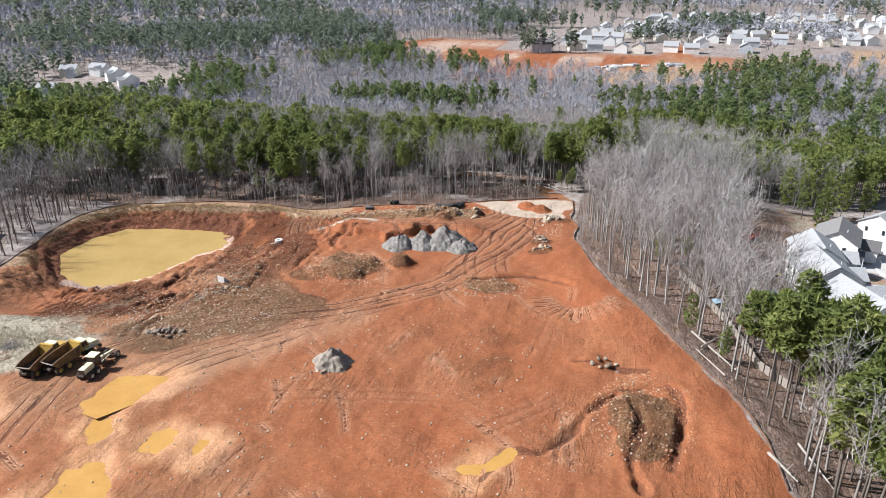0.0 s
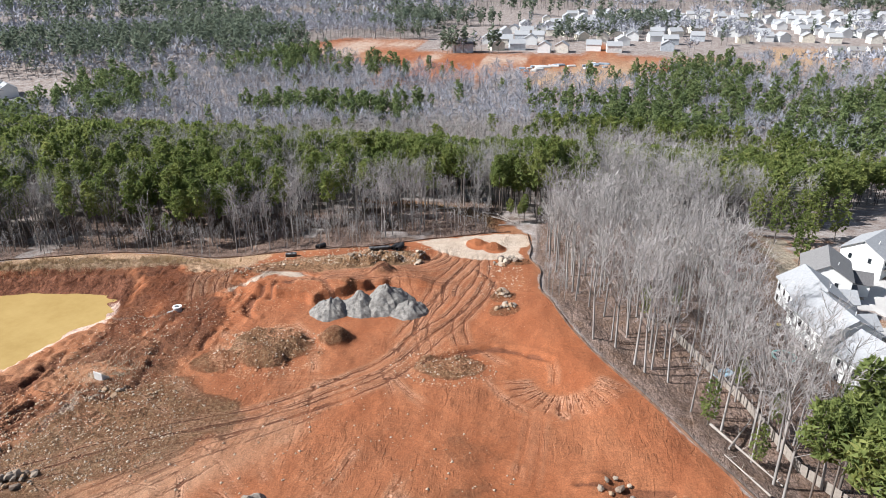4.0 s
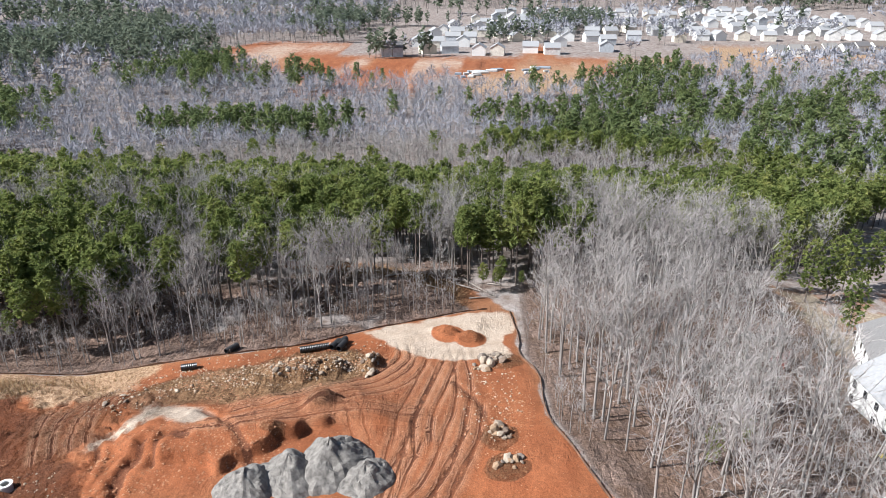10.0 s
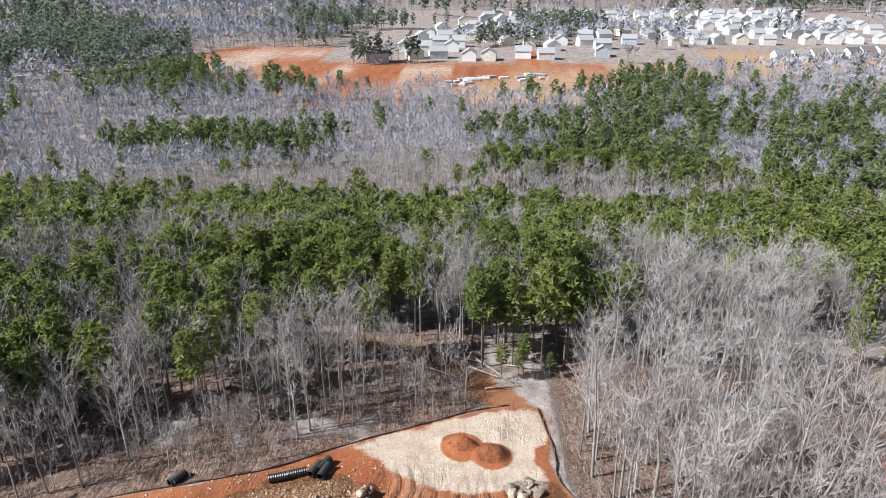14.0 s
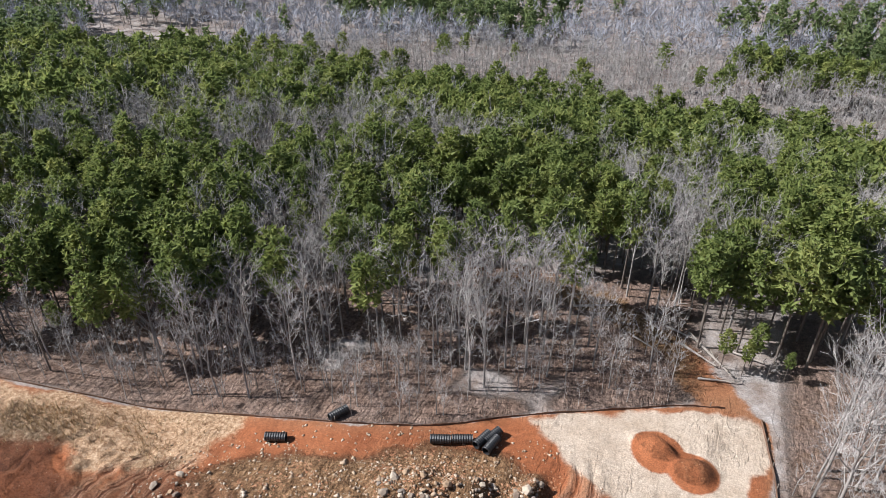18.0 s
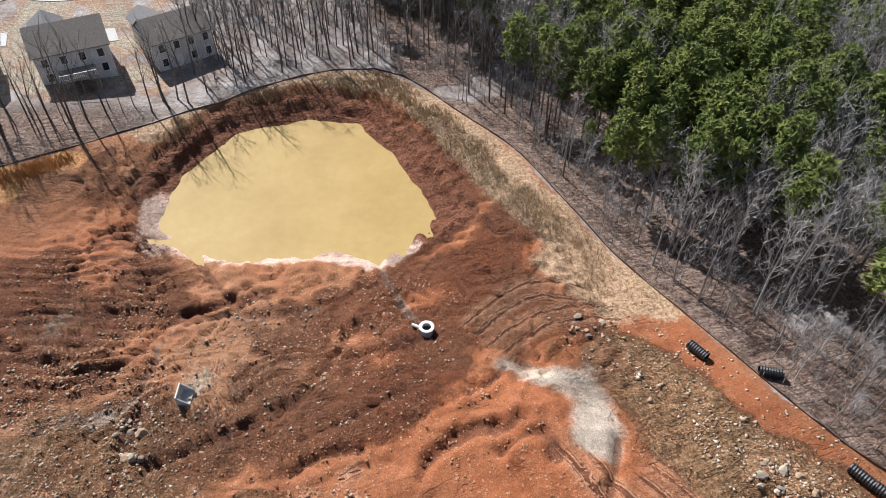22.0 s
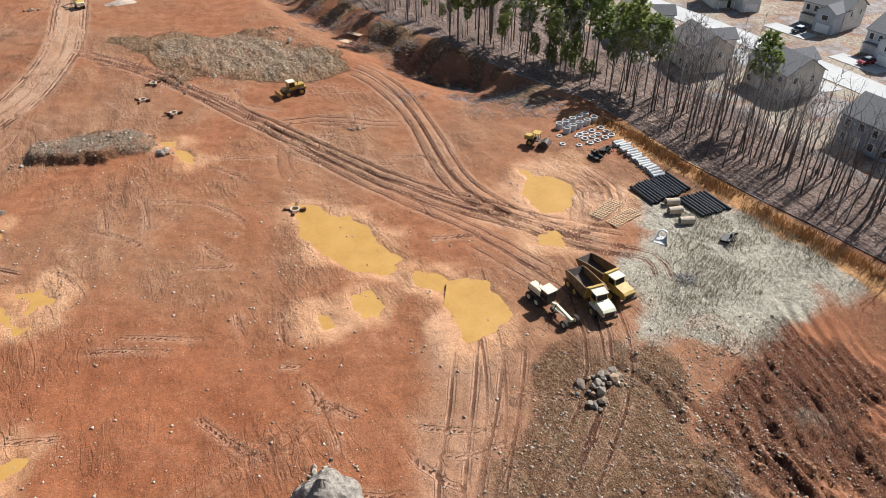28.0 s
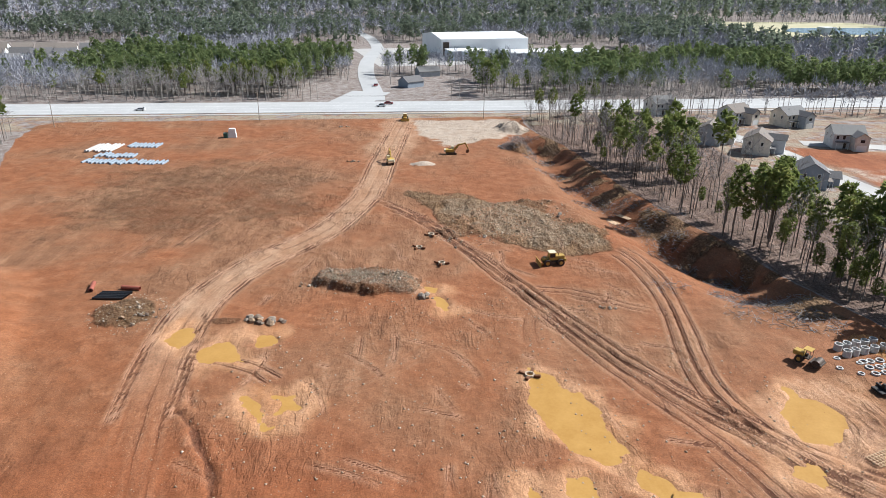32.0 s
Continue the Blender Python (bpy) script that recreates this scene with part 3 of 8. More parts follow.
def ground_height(x, y, marks=False):
    z = height(x, y)
    s = sdist(x, y, SITE)
    on = sst(-s, -1, 4)
    z = z + 1.5 * np.exp(-(((x + 32) / 26) ** 2 + ((y - 76) / 22) ** 2))
    z = z + on * (0.7 * (fbm(x, y, 9, 3, 3) - 0.5) + 0.30 * (fbm(x, y, 1.9, 3, 9) - 0.5)) + (1 - on) * tame(x, y) * 1.4 * (fbm(x, y, 40, 3, 5) - 0.5)
    # rougher ground between basin and yard, where rills run to the water
    wild = sst(-x, 24, 36) * sst(y, 92, 106) * (1 - sst(y, 160, 170)) * on * sst(sdist(x, y, POND), 1, 4)
    z = z + wild * (0.32 * (fbm(x, y, 5, 3, 61) - 0.5) + 0.2 * (np.abs(fbm(x, y, 2.6, 3, 63) - 0.5) * 2 - 0.3))
    step = fbm(x, y, 11, 4, 64) * 11 + 1.2 * fbm(x, y, 2.2, 2, 68)
    z = z + wild * 0.75 * (sst(step - np.floor(step), 0, 0.12) - (step - np.floor(step)))
    mild = on * sst(fbm(x, y, 26, 2, 69), 0.5, 0.62) * (1 - wild)
    step = fbm(x, y, 8, 4, 70) * 8
    z = z + mild * 0.08 * (sst(step - np.floor(step), 0, 0.2) - (step - np.floor(step)))
    i = local(x, y, FURROWS, 3)
    i = i[sdist(x[i], y[i], POND) > 4] if len(i) else i
    if len(i):
        f = sst(-sdist(x[i], y[i], FURROWS), -2, 2)
        across = (x[i] - 0.12 * (y[i] - 95) + 3.4 * (fbm(x[i], y[i], 10, 2, 65) - 0.5) + 0.7 * (fbm(x[i], y[i], 2.2, 2, 62) - 0.5)) / 1.9
        across = across - np.floor(across)
        z[i] += f * (0.62 * (across - sst(across, 0.72, 1.0)) * (0.35 + 1.1 * vnoise(x[i] / 4, y[i] / 6, 66)) + 0.14 * (fbm(x[i], y[i], 2.5, 3, 67) - 0.5))
    # the bank along the eastern edge and the eroded cut at its southern end
    i = local(x, y, EAST, 20)
    if len(i):
        d, along = seg_dist(x[i], y[i], EAST)
        z[i] += (1.7 + 1.6 * sst(along, 75, 100)) * (1 - sst(d, 3, 11 + 4 * vnoise(along / 4, d * 0, 71))) * sst(-s[i], -12, -2)
    i = local(x, y, CUT, 18)
    if len(i):
        d, along = seg_dist(x[i], y[i], CUT)
        above = np.interp(x[i], [p[0] for p in CUT], [p[1] for p in CUT])
        d = np.where(y[i] > above, d, -d) + 2.0 * (vnoise(along / 2.2, d * 0, 73) - 0.5)
        z[i] += 1.7 * sst(d, -0.5, 0.7) * (1 - sst(d, 4, 15)) * sst(along, 0, 6)
    low = sst(-y, -12, 2) * (1 - sst(-y, 135, 165)) * sst(-x, 30, 45)
    z = z - 4.0 * low * sst(-s, 0.5, 4.0 + 11 * vnoise(x / 11, y / 11, 75)) * (1 - sst(-s, 11, 26))
    i = local(x, y, PIT, 8)
    if len(i):
        z[i] -= 2.4 * sst(-sdist(x[i], y[i], PIT), -1, 6)
    dz, rut, gul, dry, off = track_marks(x, y)
    hz, clod = heap_marks(x, y)
    z = z + dz * on + hz
    for p in PUDDLES:
        i = local(x, y, p, 7)
        if not len(i):
            continue
        d = sdist(x[i], y[i], p) + 3.6 * (fbm(x[i], y[i], 3.2, 4, 22) - 0.5)
        z0 = puddle_level(p)
        w = sst(-d, -5, 0.6)
        z[i] = z[i] * (1 - w) + (z0 + 0.05 + 0.26 * (fbm(x[i], y[i], 2.0, 4, 21) - 0.5) + 0.35 * dz[i] - 0.24 * sst(-d, -0.7, 0.8) + 0.12 * sst(d, 0.2, 1.6)) * w
        clear = np.min([sdist(x[i], y[i], q) for q in PUDDLES if q is not p], 0) > 1.6
        z[i] = np.where(clear, np.maximum(z[i], z0 - 0.35 + 0.33 * sst(d, -0.3, 0.9) - 6 * sst(d, 3.4, 6)), z[i])
    return (z, rut, gul, clod, wild, dry, off) if marks else z


def puddle_level(p):
    cx, cy = np.mean([q[0] for q in p]), np.mean([q[1] for q in p])
    return float(lie(cx, cy)) + 1.5 * math.exp(-(((cx + 32) / 26) ** 2 + ((cy - 76) / 22) ** 2)) - 0.1


def axis(lo, hi, mid_lo, mid_hi, step, far):
    mid = list(np.arange(lo, mid_lo, step * 2)) + list(np.arange(mid_lo, mid_hi, step)) + list(np.arange(mid_hi, hi, step * 2))
    out, s, v = [], step, mid[-1]
    while v < far:
        s *= 1.2
        v += s
        out.append(v)
    low, s, v = [], step, mid[0]
    while v > -far:
        s *= 1.2
        v -= s
        low.append(v)
    return np.array(low[::-1] + mid + out)


def mesh_object(name, verts, tris, mats, index=None, smooth=False, quads=None):
    """A mesh straight from arrays of triangles or quads."""
    me = bpy.data.meshes.new(name)
    f = np.asarray(tris if quads is None else quads, np.int32)
    k = f.shape[1]
    me.vertices.add(len(verts))
    me.vertices.foreach_set("co", np.asarray(verts, np.float32).ravel())
    me.loops.add(f.size)
    me.loops.foreach_set("vertex_index", f.ravel())
    me.polygons.add(len(f))
    me.polygons.foreach_set("loop_start", np.arange(0, f.size, k, dtype=np.int32))
    if smooth:
        me.polygons.foreach_set("use_smooth", np.ones(len(f), bool))
    for m in mats:
        me.materials.append(m)
    if index is not None:
        me.polygons.foreach_set("material_index", np.asarray(index, np.int32))
    me.update(calc_edges=True)
    me.validate()
    return me


gx, gy = axis(-118, 170, -100, 64, 0.4, 4400), axis(-196, 204, -14, 197, 0.4, 4400)
GX, GY = np.meshgrid(gx, gy)
PX, PY = GX.ravel(), GY.ravel()
PZ, RUT, GULLY, CLOD, WILD, DRY, RUT_OFF = ground_height(PX, PY, True)
nx, ny = len(gx), len(gy)
ii = (np.arange(ny - 1)[:, None] * nx + np.arange(nx - 1)[None, :]).ravel()
ground_mesh = mesh_object("ground", np.stack([PX, PY, PZ], 1), None, [], quads=np.stack([ii, ii + 1, ii + nx + 1, ii + nx], 1), smooth=True)
site = sdist(PX, PY, SITE)
wob = (fbm(PX, PY, 6, 4, 31) - 0.5)
pond_d = sdist(PX, PY, POND)
# dry straw in the yard, tan grass on the dam, pale sand, wet mud, dark soil, forest floor
yard = [(-78, 58), (-86, 70), (-86, 86), (-72, 88.5), (-60, 89), (-51, 85), (-46, 84), (-51, 77), (-56, 70), (-64, 63), (-70, 56)]
straw = 0.9 * sst(-(sdist(PX, PY, yard) + 8 * wob), -2.5, 2.5)
patch = np.maximum(np.exp(-(((PX + 45) / 6) ** 2 + ((PY - 117) / 3.5) ** 2)), np.exp(-(((PX + 62) / 5) ** 2 + ((PY - 99) / 3) ** 2)))
berm = [(0.5, 3.5), (2, -5.5), (14, -8), (25, -6.5), (25.5, -1), (14, 2.5)]
straw = np.maximum(straw, 0.5 * sst(-(sdist(PX, PY, berm) + 4 * wob), -1, 1.5))
straw = np.maximum(straw, 0.34 * sst(-(sdist(PX, PY, [(-6, -62), (-20, -60), (-40, -44), (-46, -26), (-30, -22), (-14, -34), (-4, -50)]) + 14 * wob), -2, 3))
straw = np.maximum(straw, 0.6 * patch * sst(wob, -0.1, 0.15))
north = curve([(-100, 112), (-105, 127), (-107.5, 141), (-105, 150), (-90, 157), (-66, 164), (-46, 169)])
nd, _ = seg_dist(PX, PY, north)
tan = sst(-(nd + 8 * wob), -8, -2) * sst(pond_d, 5, 9)
rim, _ = seg_dist(PX, PY, curve([(-80, 24), (-83.5, 35), (-84.5, 54), (-86, 72), (-89.5, 88), (-94, 98)]))
rust = sst(-(rim + 5 * wob), -4.2, -1.5)
sand1 = [(3, 180), (-7, 186.5), (2, 191), (14, 196.5), (19, 195.5), (19.5, 183), (16, 178), (10, 178)]
sand2 = [(-38.6, 148.5), (-37.4, 152.4), (-36, 158.5), (-32.2, 158.6), (-27.2, 157.5), (-24.3, 154.7), (-26.2, 152.1), (-31.1, 153), (-35.4, 150)]
sand3 = [(5, -178), (-38, -184), (-42, -166), (-34, -149), (-10, -128), (3, -154)]
pale = 1.0 * sst(-(sdist(PX, PY, sand1) + 7 * wob), -1.5, 1)
pale = np.maximum(pale, 0.8 * sst(-(sdist(PX, PY, sand2) + 6 * wob), -1.8, 1.5))
pale = np.maximum(pale, 0.75 * sst(-(sdist(PX, PY, sand3) + 8 * wob), -3, 2))
for hx, hy, hr in ((7.8, 187.4, 3.4), (12, 185.8, 3.2), (-36, -126, 8)):
    pale = pale * sst(np.hypot(PX - hx, PY - hy), hr * 0.8, hr * 1.05)
for line in (GULLIES[1][0], GULLIES[2][0], GULLIES[3][0]):
    i = local(PX, PY, line, 4)
    d, _ = seg_dist(PX[i], PY[i], line)
    pale[i] = np.maximum(pale[i], 0.62 * np.exp(-((d + 1.2 * wob[i]) / 0.6) ** 2))
pale = np.maximum(pale, 1 - sst(np.hypot((PX - 1) / 5.5, (PY + 101.5) / 3), 0.7, 0.95))
pale = np.maximum(pale, 1 - sst(np.hypot((PX + 37) / 8, (PY + 162) / 9), 0.8, 1.1))
haul_d, haul_at = seg_dist(PX, PY, HAUL)
haul = sst(-(haul_d + 2.4 * wob), -5.2, -3.8)
haul = np.maximum(haul, 0.8 * sst(-(haul_d + 6 * wob), -11, -6) * sst(-haul_at, -90, -45))
haul = haul * (1 - sst(PY + 10 * wob, 14, 50))
band, _ = seg_dist(PX, PY, [(-30, 73), (-24, 84), (-17, 95), (-10, 104)])
haul = np.maximum(haul, 0.55 * sst(-(band + 6 * wob), -7, -3))
haul = np.maximum(haul, 0.75 * DRY * (site < 0) * (1 - straw))
wet = np.zeros_like(PX)
for p in PUDDLES:
    i = local(PX, PY, p, 12)
    wet[i] = np.maximum(wet[i], sst(-(sdist(PX[i], PY[i], p) + 9 * wob[i]), -3.6, 0.4))
sludge = [(-59, 36), (-68, 37), (-71, 46), (-70, 54), (-64, 60), (-53, 64), (-47, 60), (-44, 51)]
wet = np.maximum(wet, 0.8 * sst(-(sdist(PX, PY, sludge) + 12 * wob), -3, 3))
pale = np.maximum(pale, 0.42 * sst(-(sdist(PX, PY, sludge) + 12 * wob), -3, 3))
floor_w = sst(site + 2 * wob, -0.5, 1.2)
lawn_w = sst(-PX, 108, 114) * sst(PX, -300, -280) * (1 - sst(PY, 108, 122)) * sst(PY, -190, -180)
lawn_e = sst(PX, 74, 82) * (1 - sst(PX, 170, 190)) * sst(PY, 100, 112) * (1 - sst(PY, 222, 236))
verge = sst(-np.abs(PY + 195 - (PX - 0) * 0.0707), -34, -24) * sst(site, 0, 2)
lawn = np.maximum(np.maximum(lawn_w, lawn_e), verge)
straw = np.maximum(straw, 0.7 * lawn * sst(wob, -0.3, 0.1) * sst(sdist(PX, PY, [(-139.5, -129), (-176, -119.5), (-191.5, -71), (-156, -60), (-145, -63), (-142, -90)]), -1, 1))
FAR_CLAY = [(-235, 618), (-222, 676), (-193, 708), (-128, 714), (-100, 632), (-80, 604), (-40, 628), (-8, 652), (43, 680), (93, 648), (112, 624), (84, 590), (58, 574), (22, 553), (-14, 530), (-64, 520), (-115, 532), (-146, 556), (-192, 584)]
FAR_FIELD = [(-10, 516), (-14, 530), (22, 553), (84, 590), (112, 624), (155, 654), (224, 720), (320, 744), (560, 820), (560, 640), (300, 614), (250, 606), (142, 570), (87, 546), (54, 514)]
FAR_LOT = [(-139.5, -129), (-176, -119.5), (-191.5, -71), (-156, -60), (-145, -63), (-142, -90)]
far_red = np.maximum(sst(-(sdist(PX, PY, FAR_CLAY) + 30 * (fbm(PX, PY, 60, 3, 87) - 0.5)), -6, 6), sst(-sdist(PX, PY, FAR_LOT), -1, 2))
# pale and tan patches fade the far clay, haze put into its colour
pale = np.maximum(pale, 0.6 * far_red * sst(fbm(PX, PY, 22, 3, 89), 0.4, 0.6))
far_tan = sst(-(sdist(PX, PY, FAR_FIELD) + 30 * (fbm(PX, PY, 60, 3, 88) - 0.5)), -6, 6)
tan = np.maximum(tan, np.maximum(far_tan * (1 - far_red), 0.5 * far_red * sst(fbm(PX, PY, 35, 3, 92), 0.45, 0.6)))
floor_w = floor_w * (1 - far_red) * (1 - 0.9 * far_tan) * (1 - 0.9 * lawn * sst(wob, -0.3, 0.1))
# deep red soil of the rilled ground, its small shadows darkened in too
dark_bank0 = 0.55 * WILD * sst(fbm(PX, PY, 9, 4, 85), 0.36, 0.6)
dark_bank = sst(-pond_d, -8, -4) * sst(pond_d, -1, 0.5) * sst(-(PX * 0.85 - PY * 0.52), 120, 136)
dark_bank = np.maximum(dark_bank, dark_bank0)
far_cut = [(-22, 604), (17, 640), (43, 672), (82, 652), (82, 634), (40, 620), (0, 594)]
dark_bank = np.maximum(dark_bank, 0.6 * sst(-(sdist(PX, PY, far_cut) + 16 * (fbm(PX, PY, 20, 3, 90) - 0.5)), -4, 4))
pinks = sst(-(pond_d + 8 * wob), -4.6, -1.0) * sst(pond_d, -0.5, 0.3) * sst(PX * 0.85 - PY * 0.52, -136, -128)
brown = np.maximum(0.62 * CLOD, 0.35 * WILD * sst(fbm(PX, PY, 14, 3, 81), 0.4, 0.65))
crown = [(-40, 156), (-41, 164), (-33, 170), (-21, 176), (-10, 181), (-3, 176), (-6, 166), (-16, 161), (-26, 159), (-35, 157)]
brown = np.maximum(brown, 0.8 * sst(-(sdist(PX, PY, crown) + 5 * wob), -2, 2))
trench = [(5, -69), (-9, -68), (-21, -55), (-33, -49), (-45, -38), (-44, -21), (-32, -18), (-17, -28), (-4, -41)]
olive = [(28, -46), (62, -26), (96, -34), (108, -82), (70, -112), (30, -92)]
brown = np.maximum(brown, 0.4 * sst(-(sdist(PX, PY, olive) + 30 * wob), -14, 10))
brown = np.maximum(brown, 0.3 * sst(-(sdist(PX, PY, [(8, 112), (24, 112), (30, 96), (26, 84), (14, 92)]) + 16 * wob), -9, 6))
brown = np.maximum(brown, 0.85 * sst(-(sdist(PX, PY, trench) + 8 * wob), -3, 2))
dark_bank = np.maximum(dark_bank, 0.55 * sst(-sdist(PX, PY, FURROWS), -4, 2) * sst(fbm(PX, PY, 8, 3, 86), 0.35, 0.55))
furrow = 0.45 * sst(-sdist(PX, PY, FURROWS), -3, 3)
east_d, _ = seg_dist(PX, PY, EAST)
red = np.maximum(np.maximum(sst(-(east_d + 10 * wob), -19, -6) * sst(PY, 50, 85), furrow), far_red)
red = np.maximum(red, 0.95 * sst(PY, 118, 146) * sst(-site, -1, 2) * (1 - 0.45 * WILD))
red = np.maximum(red, 0.8 * sst(PY, 40, 62) * sst(PX + 0.5 * (PY - 80), -24, 0) * sst(-site, -1, 2))
red = np.maximum(red, 0.8 * WILD * sst(PY, 122, 138) * sst(PX, -64, -56))
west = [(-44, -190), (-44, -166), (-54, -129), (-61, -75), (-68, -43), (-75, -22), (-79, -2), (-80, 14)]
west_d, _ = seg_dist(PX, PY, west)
# dark soil and the trees' shade along the western bank, both put into brown
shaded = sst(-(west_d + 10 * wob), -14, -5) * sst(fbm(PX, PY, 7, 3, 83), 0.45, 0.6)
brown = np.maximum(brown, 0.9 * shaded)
stony = [(-50, 84), (-47, 100), (-44, 112), (-38, 120), (-26, 116), (-14, 106), (-20, 94), (-30, 84), (-40, 80)]
brown = np.maximum(brown, 0.6 * sst(-(sdist(PX, PY, stony) + 14 * wob), -4, 4))
# brown leaf litter under the northern edge
litter_and_shade = sst(PY, 148, 160) * (1 - sst(PX, 4, 16)) * sst(site, 0, 1.5) * (1 - sst(site, 22, 40)) * sst(fbm(PX, PY, 9, 3, 84), 0.2, 0.4)
# western strip: shade of bank and trees painted with the same brown
litter_and_shade = np.maximum(litter_and_shade, sst(site, 0, 1.5) * sst(-PX, 42, 50) * (1 - sst(-PX, 104, 116)) * (1 - sst(PY, 90, 130)) * sst(PY, -195, -185))
brown = np.maximum(brown * (1 - 0.8 * sst(site, 0, 2)), litter_and_shade)
litter_e = sst(PX, 19, 24) * sst(PY, 40, 60) * (1 - sst(PY, 205, 240)) * sst(site, 0, 2) * (1 - sst(PX, 74, 90))
tan = np.maximum(tan, 0.5 * litter_e)
floor_w = floor_w * (1 - 0.35 * litter_e)
brown = np.maximum(brown, 0.75 * litter_e)
path_d, _ = seg_dist(PX, PY, [(14, 199), (8, 206), (-4, 214), (-30, 217)])
floor_w = floor_w * (1 - 0.75 * sst(-(path_d + 5 * wob), -5, -2))
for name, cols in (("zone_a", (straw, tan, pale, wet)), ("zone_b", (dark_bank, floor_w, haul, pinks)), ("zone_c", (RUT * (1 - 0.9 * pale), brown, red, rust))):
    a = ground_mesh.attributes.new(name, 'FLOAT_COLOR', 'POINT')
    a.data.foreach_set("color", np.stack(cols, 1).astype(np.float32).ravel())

a = ground_mesh.attributes.new("rut_offset", 'FLOAT', 'POINT')
a.data.foreach_set("value", RUT_OFF.astype(np.float32))
a = ground_mesh.attributes.new("gully", 'FLOAT', 'POINT')
a.data.foreach_set("value", GULLY.astype(np.float32))

m, nt, ln, b = material("clay_ground", 0.9, 0, 0.2)
pos = coords(nt, ln)
zone = {}
for key in "abc":
    at = nt.new("ShaderNodeAttribute")
    at.attribute_name = "zone_" + key
    sep = nt.new("ShaderNodeSeparateColor")
    ln.new(at.outputs["Color"], sep.inputs[0])
    zone[key] = (sep.outputs[0], sep.outputs[1], sep.outputs[2], at.outputs["Alpha"])
n_big = noise_node(nt, ln, pos, 0.03, 6, 0.62)
n_mid = noise_node(nt, ln, pos, 0.3, 9, 0.7)
n_fine = noise_node(nt, ln, pos, 2.0, 8, 0.78)
stretch = nt.new("ShaderNodeMapping")
stretch.inputs["Scale"].default_value = (1.0, 0.3, 1.0)
stretch.inputs["Rotation"].default_value = (0, 0, radians(32))
ln.new(pos, stretch.inputs["Vector"])
n_drag = noise_node(nt, ln, stretch.outputs[0], 0.28, 7, 0.6)
clods = nt.new("ShaderNodeTexVoronoi")
clods.inputs["Scale"].default_value = 2.2
ln.new(pos, clods.inputs["Vector"])
jit = maths(nt, ln, 'ADD', maths(nt, ln, 'MULTIPLY', maths(nt, ln, 'SUBTRACT', n_mid, 0.5), 0.9), maths(nt, ln, 'MULTIPLY', maths(nt, ln, 'SUBTRACT', n_fine, 0.5), 0.9))


def crisp(mask, lo=0.32, hi=0.62):
    """A soft zone broken up along its edge by the grain of the soil."""
    v = nt.new("ShaderNodeMapRange")
    v.interpolation_type = 'SMOOTHSTEP'
    v.inputs["From Min"].default_value, v.inputs["From Max"].default_value = lo, hi
    edge = maths(nt, ln, 'MULTIPLY', maths(nt, ln, 'MINIMUM', mask, maths(nt, ln, 'SUBTRACT', 1.0, mask)), 2.0)
    ln.new(maths(nt, ln, 'ADD', mask, maths(nt, ln, 'MULTIPLY', jit, edge)), v.inputs["Value"])
    return v.outputs[0]


SOFT = {"c0": (0.15, 0.6), "b1": (0.3, 0.7), "a0": (0.1, 0.9)}
for key in "abc":
    zone[key] = tuple(q if key + str(k) in ("a3", "b2", "c2") else crisp(q, *SOFT.get(key + str(k), (0.2, 0.8))) for k, q in enumerate(zone[key]))
clay = ramp(nt, ln, n_mid, [(0.25, (0.225, 0.082, 0.036)), (0.5, (0.325, 0.128, 0.060)), (0.75, (0.41, 0.185, 0.10))])
clay2 = ramp(nt, ln, n_drag, [(0.25, (0.21, 0.098, 0.052)), (0.55, (0.33, 0.165, 0.092)), (0.8, (0.44, 0.255, 0.155))])
col = mix(nt, ln, ramp(nt, ln, n_big, [(0.42, (0, 0, 0)), (0.6, (1, 1, 1))]), clay, clay2)
col = mix(nt, ln, maths(nt, ln, 'MULTIPLY', zone["c"][2], 0.75), col, ramp(nt, ln, n_drag, [(0.3, (0.25, 0.072, 0.028)), (0.7, (0.40, 0.138, 0.06))]))
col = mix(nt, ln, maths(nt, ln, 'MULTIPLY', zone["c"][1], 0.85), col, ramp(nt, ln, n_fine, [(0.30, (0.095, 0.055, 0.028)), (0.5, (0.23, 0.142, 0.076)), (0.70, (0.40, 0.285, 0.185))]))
col = mix(nt, ln, 1.0, col, (0.755, 0.745, 0.70), 'MULTIPLY')
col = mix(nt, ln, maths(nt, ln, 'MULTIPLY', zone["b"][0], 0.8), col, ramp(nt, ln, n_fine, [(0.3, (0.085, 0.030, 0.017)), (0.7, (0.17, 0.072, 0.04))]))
col = mix(nt, ln, maths(nt, ln, 'MULTIPLY', zone["b"][2], 0.75), col, ramp(nt, ln, n_drag, [(0.3, (0.33, 0.182, 0.102)), (0.7, (0.45, 0.295, 0.19))]))
straw_c = ramp(nt, ln, n_fine, [(0.30, (0.145, 0.115, 0.08)), (0.48, (0.275, 0.24, 0.18)), (0.66, (0.405, 0.37, 0.295))])
col = mix(nt, ln, zone["a"][0], col, straw_c)
tan_c = ramp(nt, ln, n_fine, [(0.36, (0.17, 0.105, 0.06)), (0.5, (0.34, 0.25, 0.155)), (0.64, (0.50, 0.40, 0.28))])
col = mix(nt, ln, maths(nt, ln, 'MULTIPLY', zone["a"][1], 0.7), col, tan_c)
col = mix(nt, ln, zone["c"][3], col, ramp(nt, ln, n_fine, [(0.3, (0.25, 0.11, 0.04)), (0.7, (0.50, 0.27, 0.11))]))
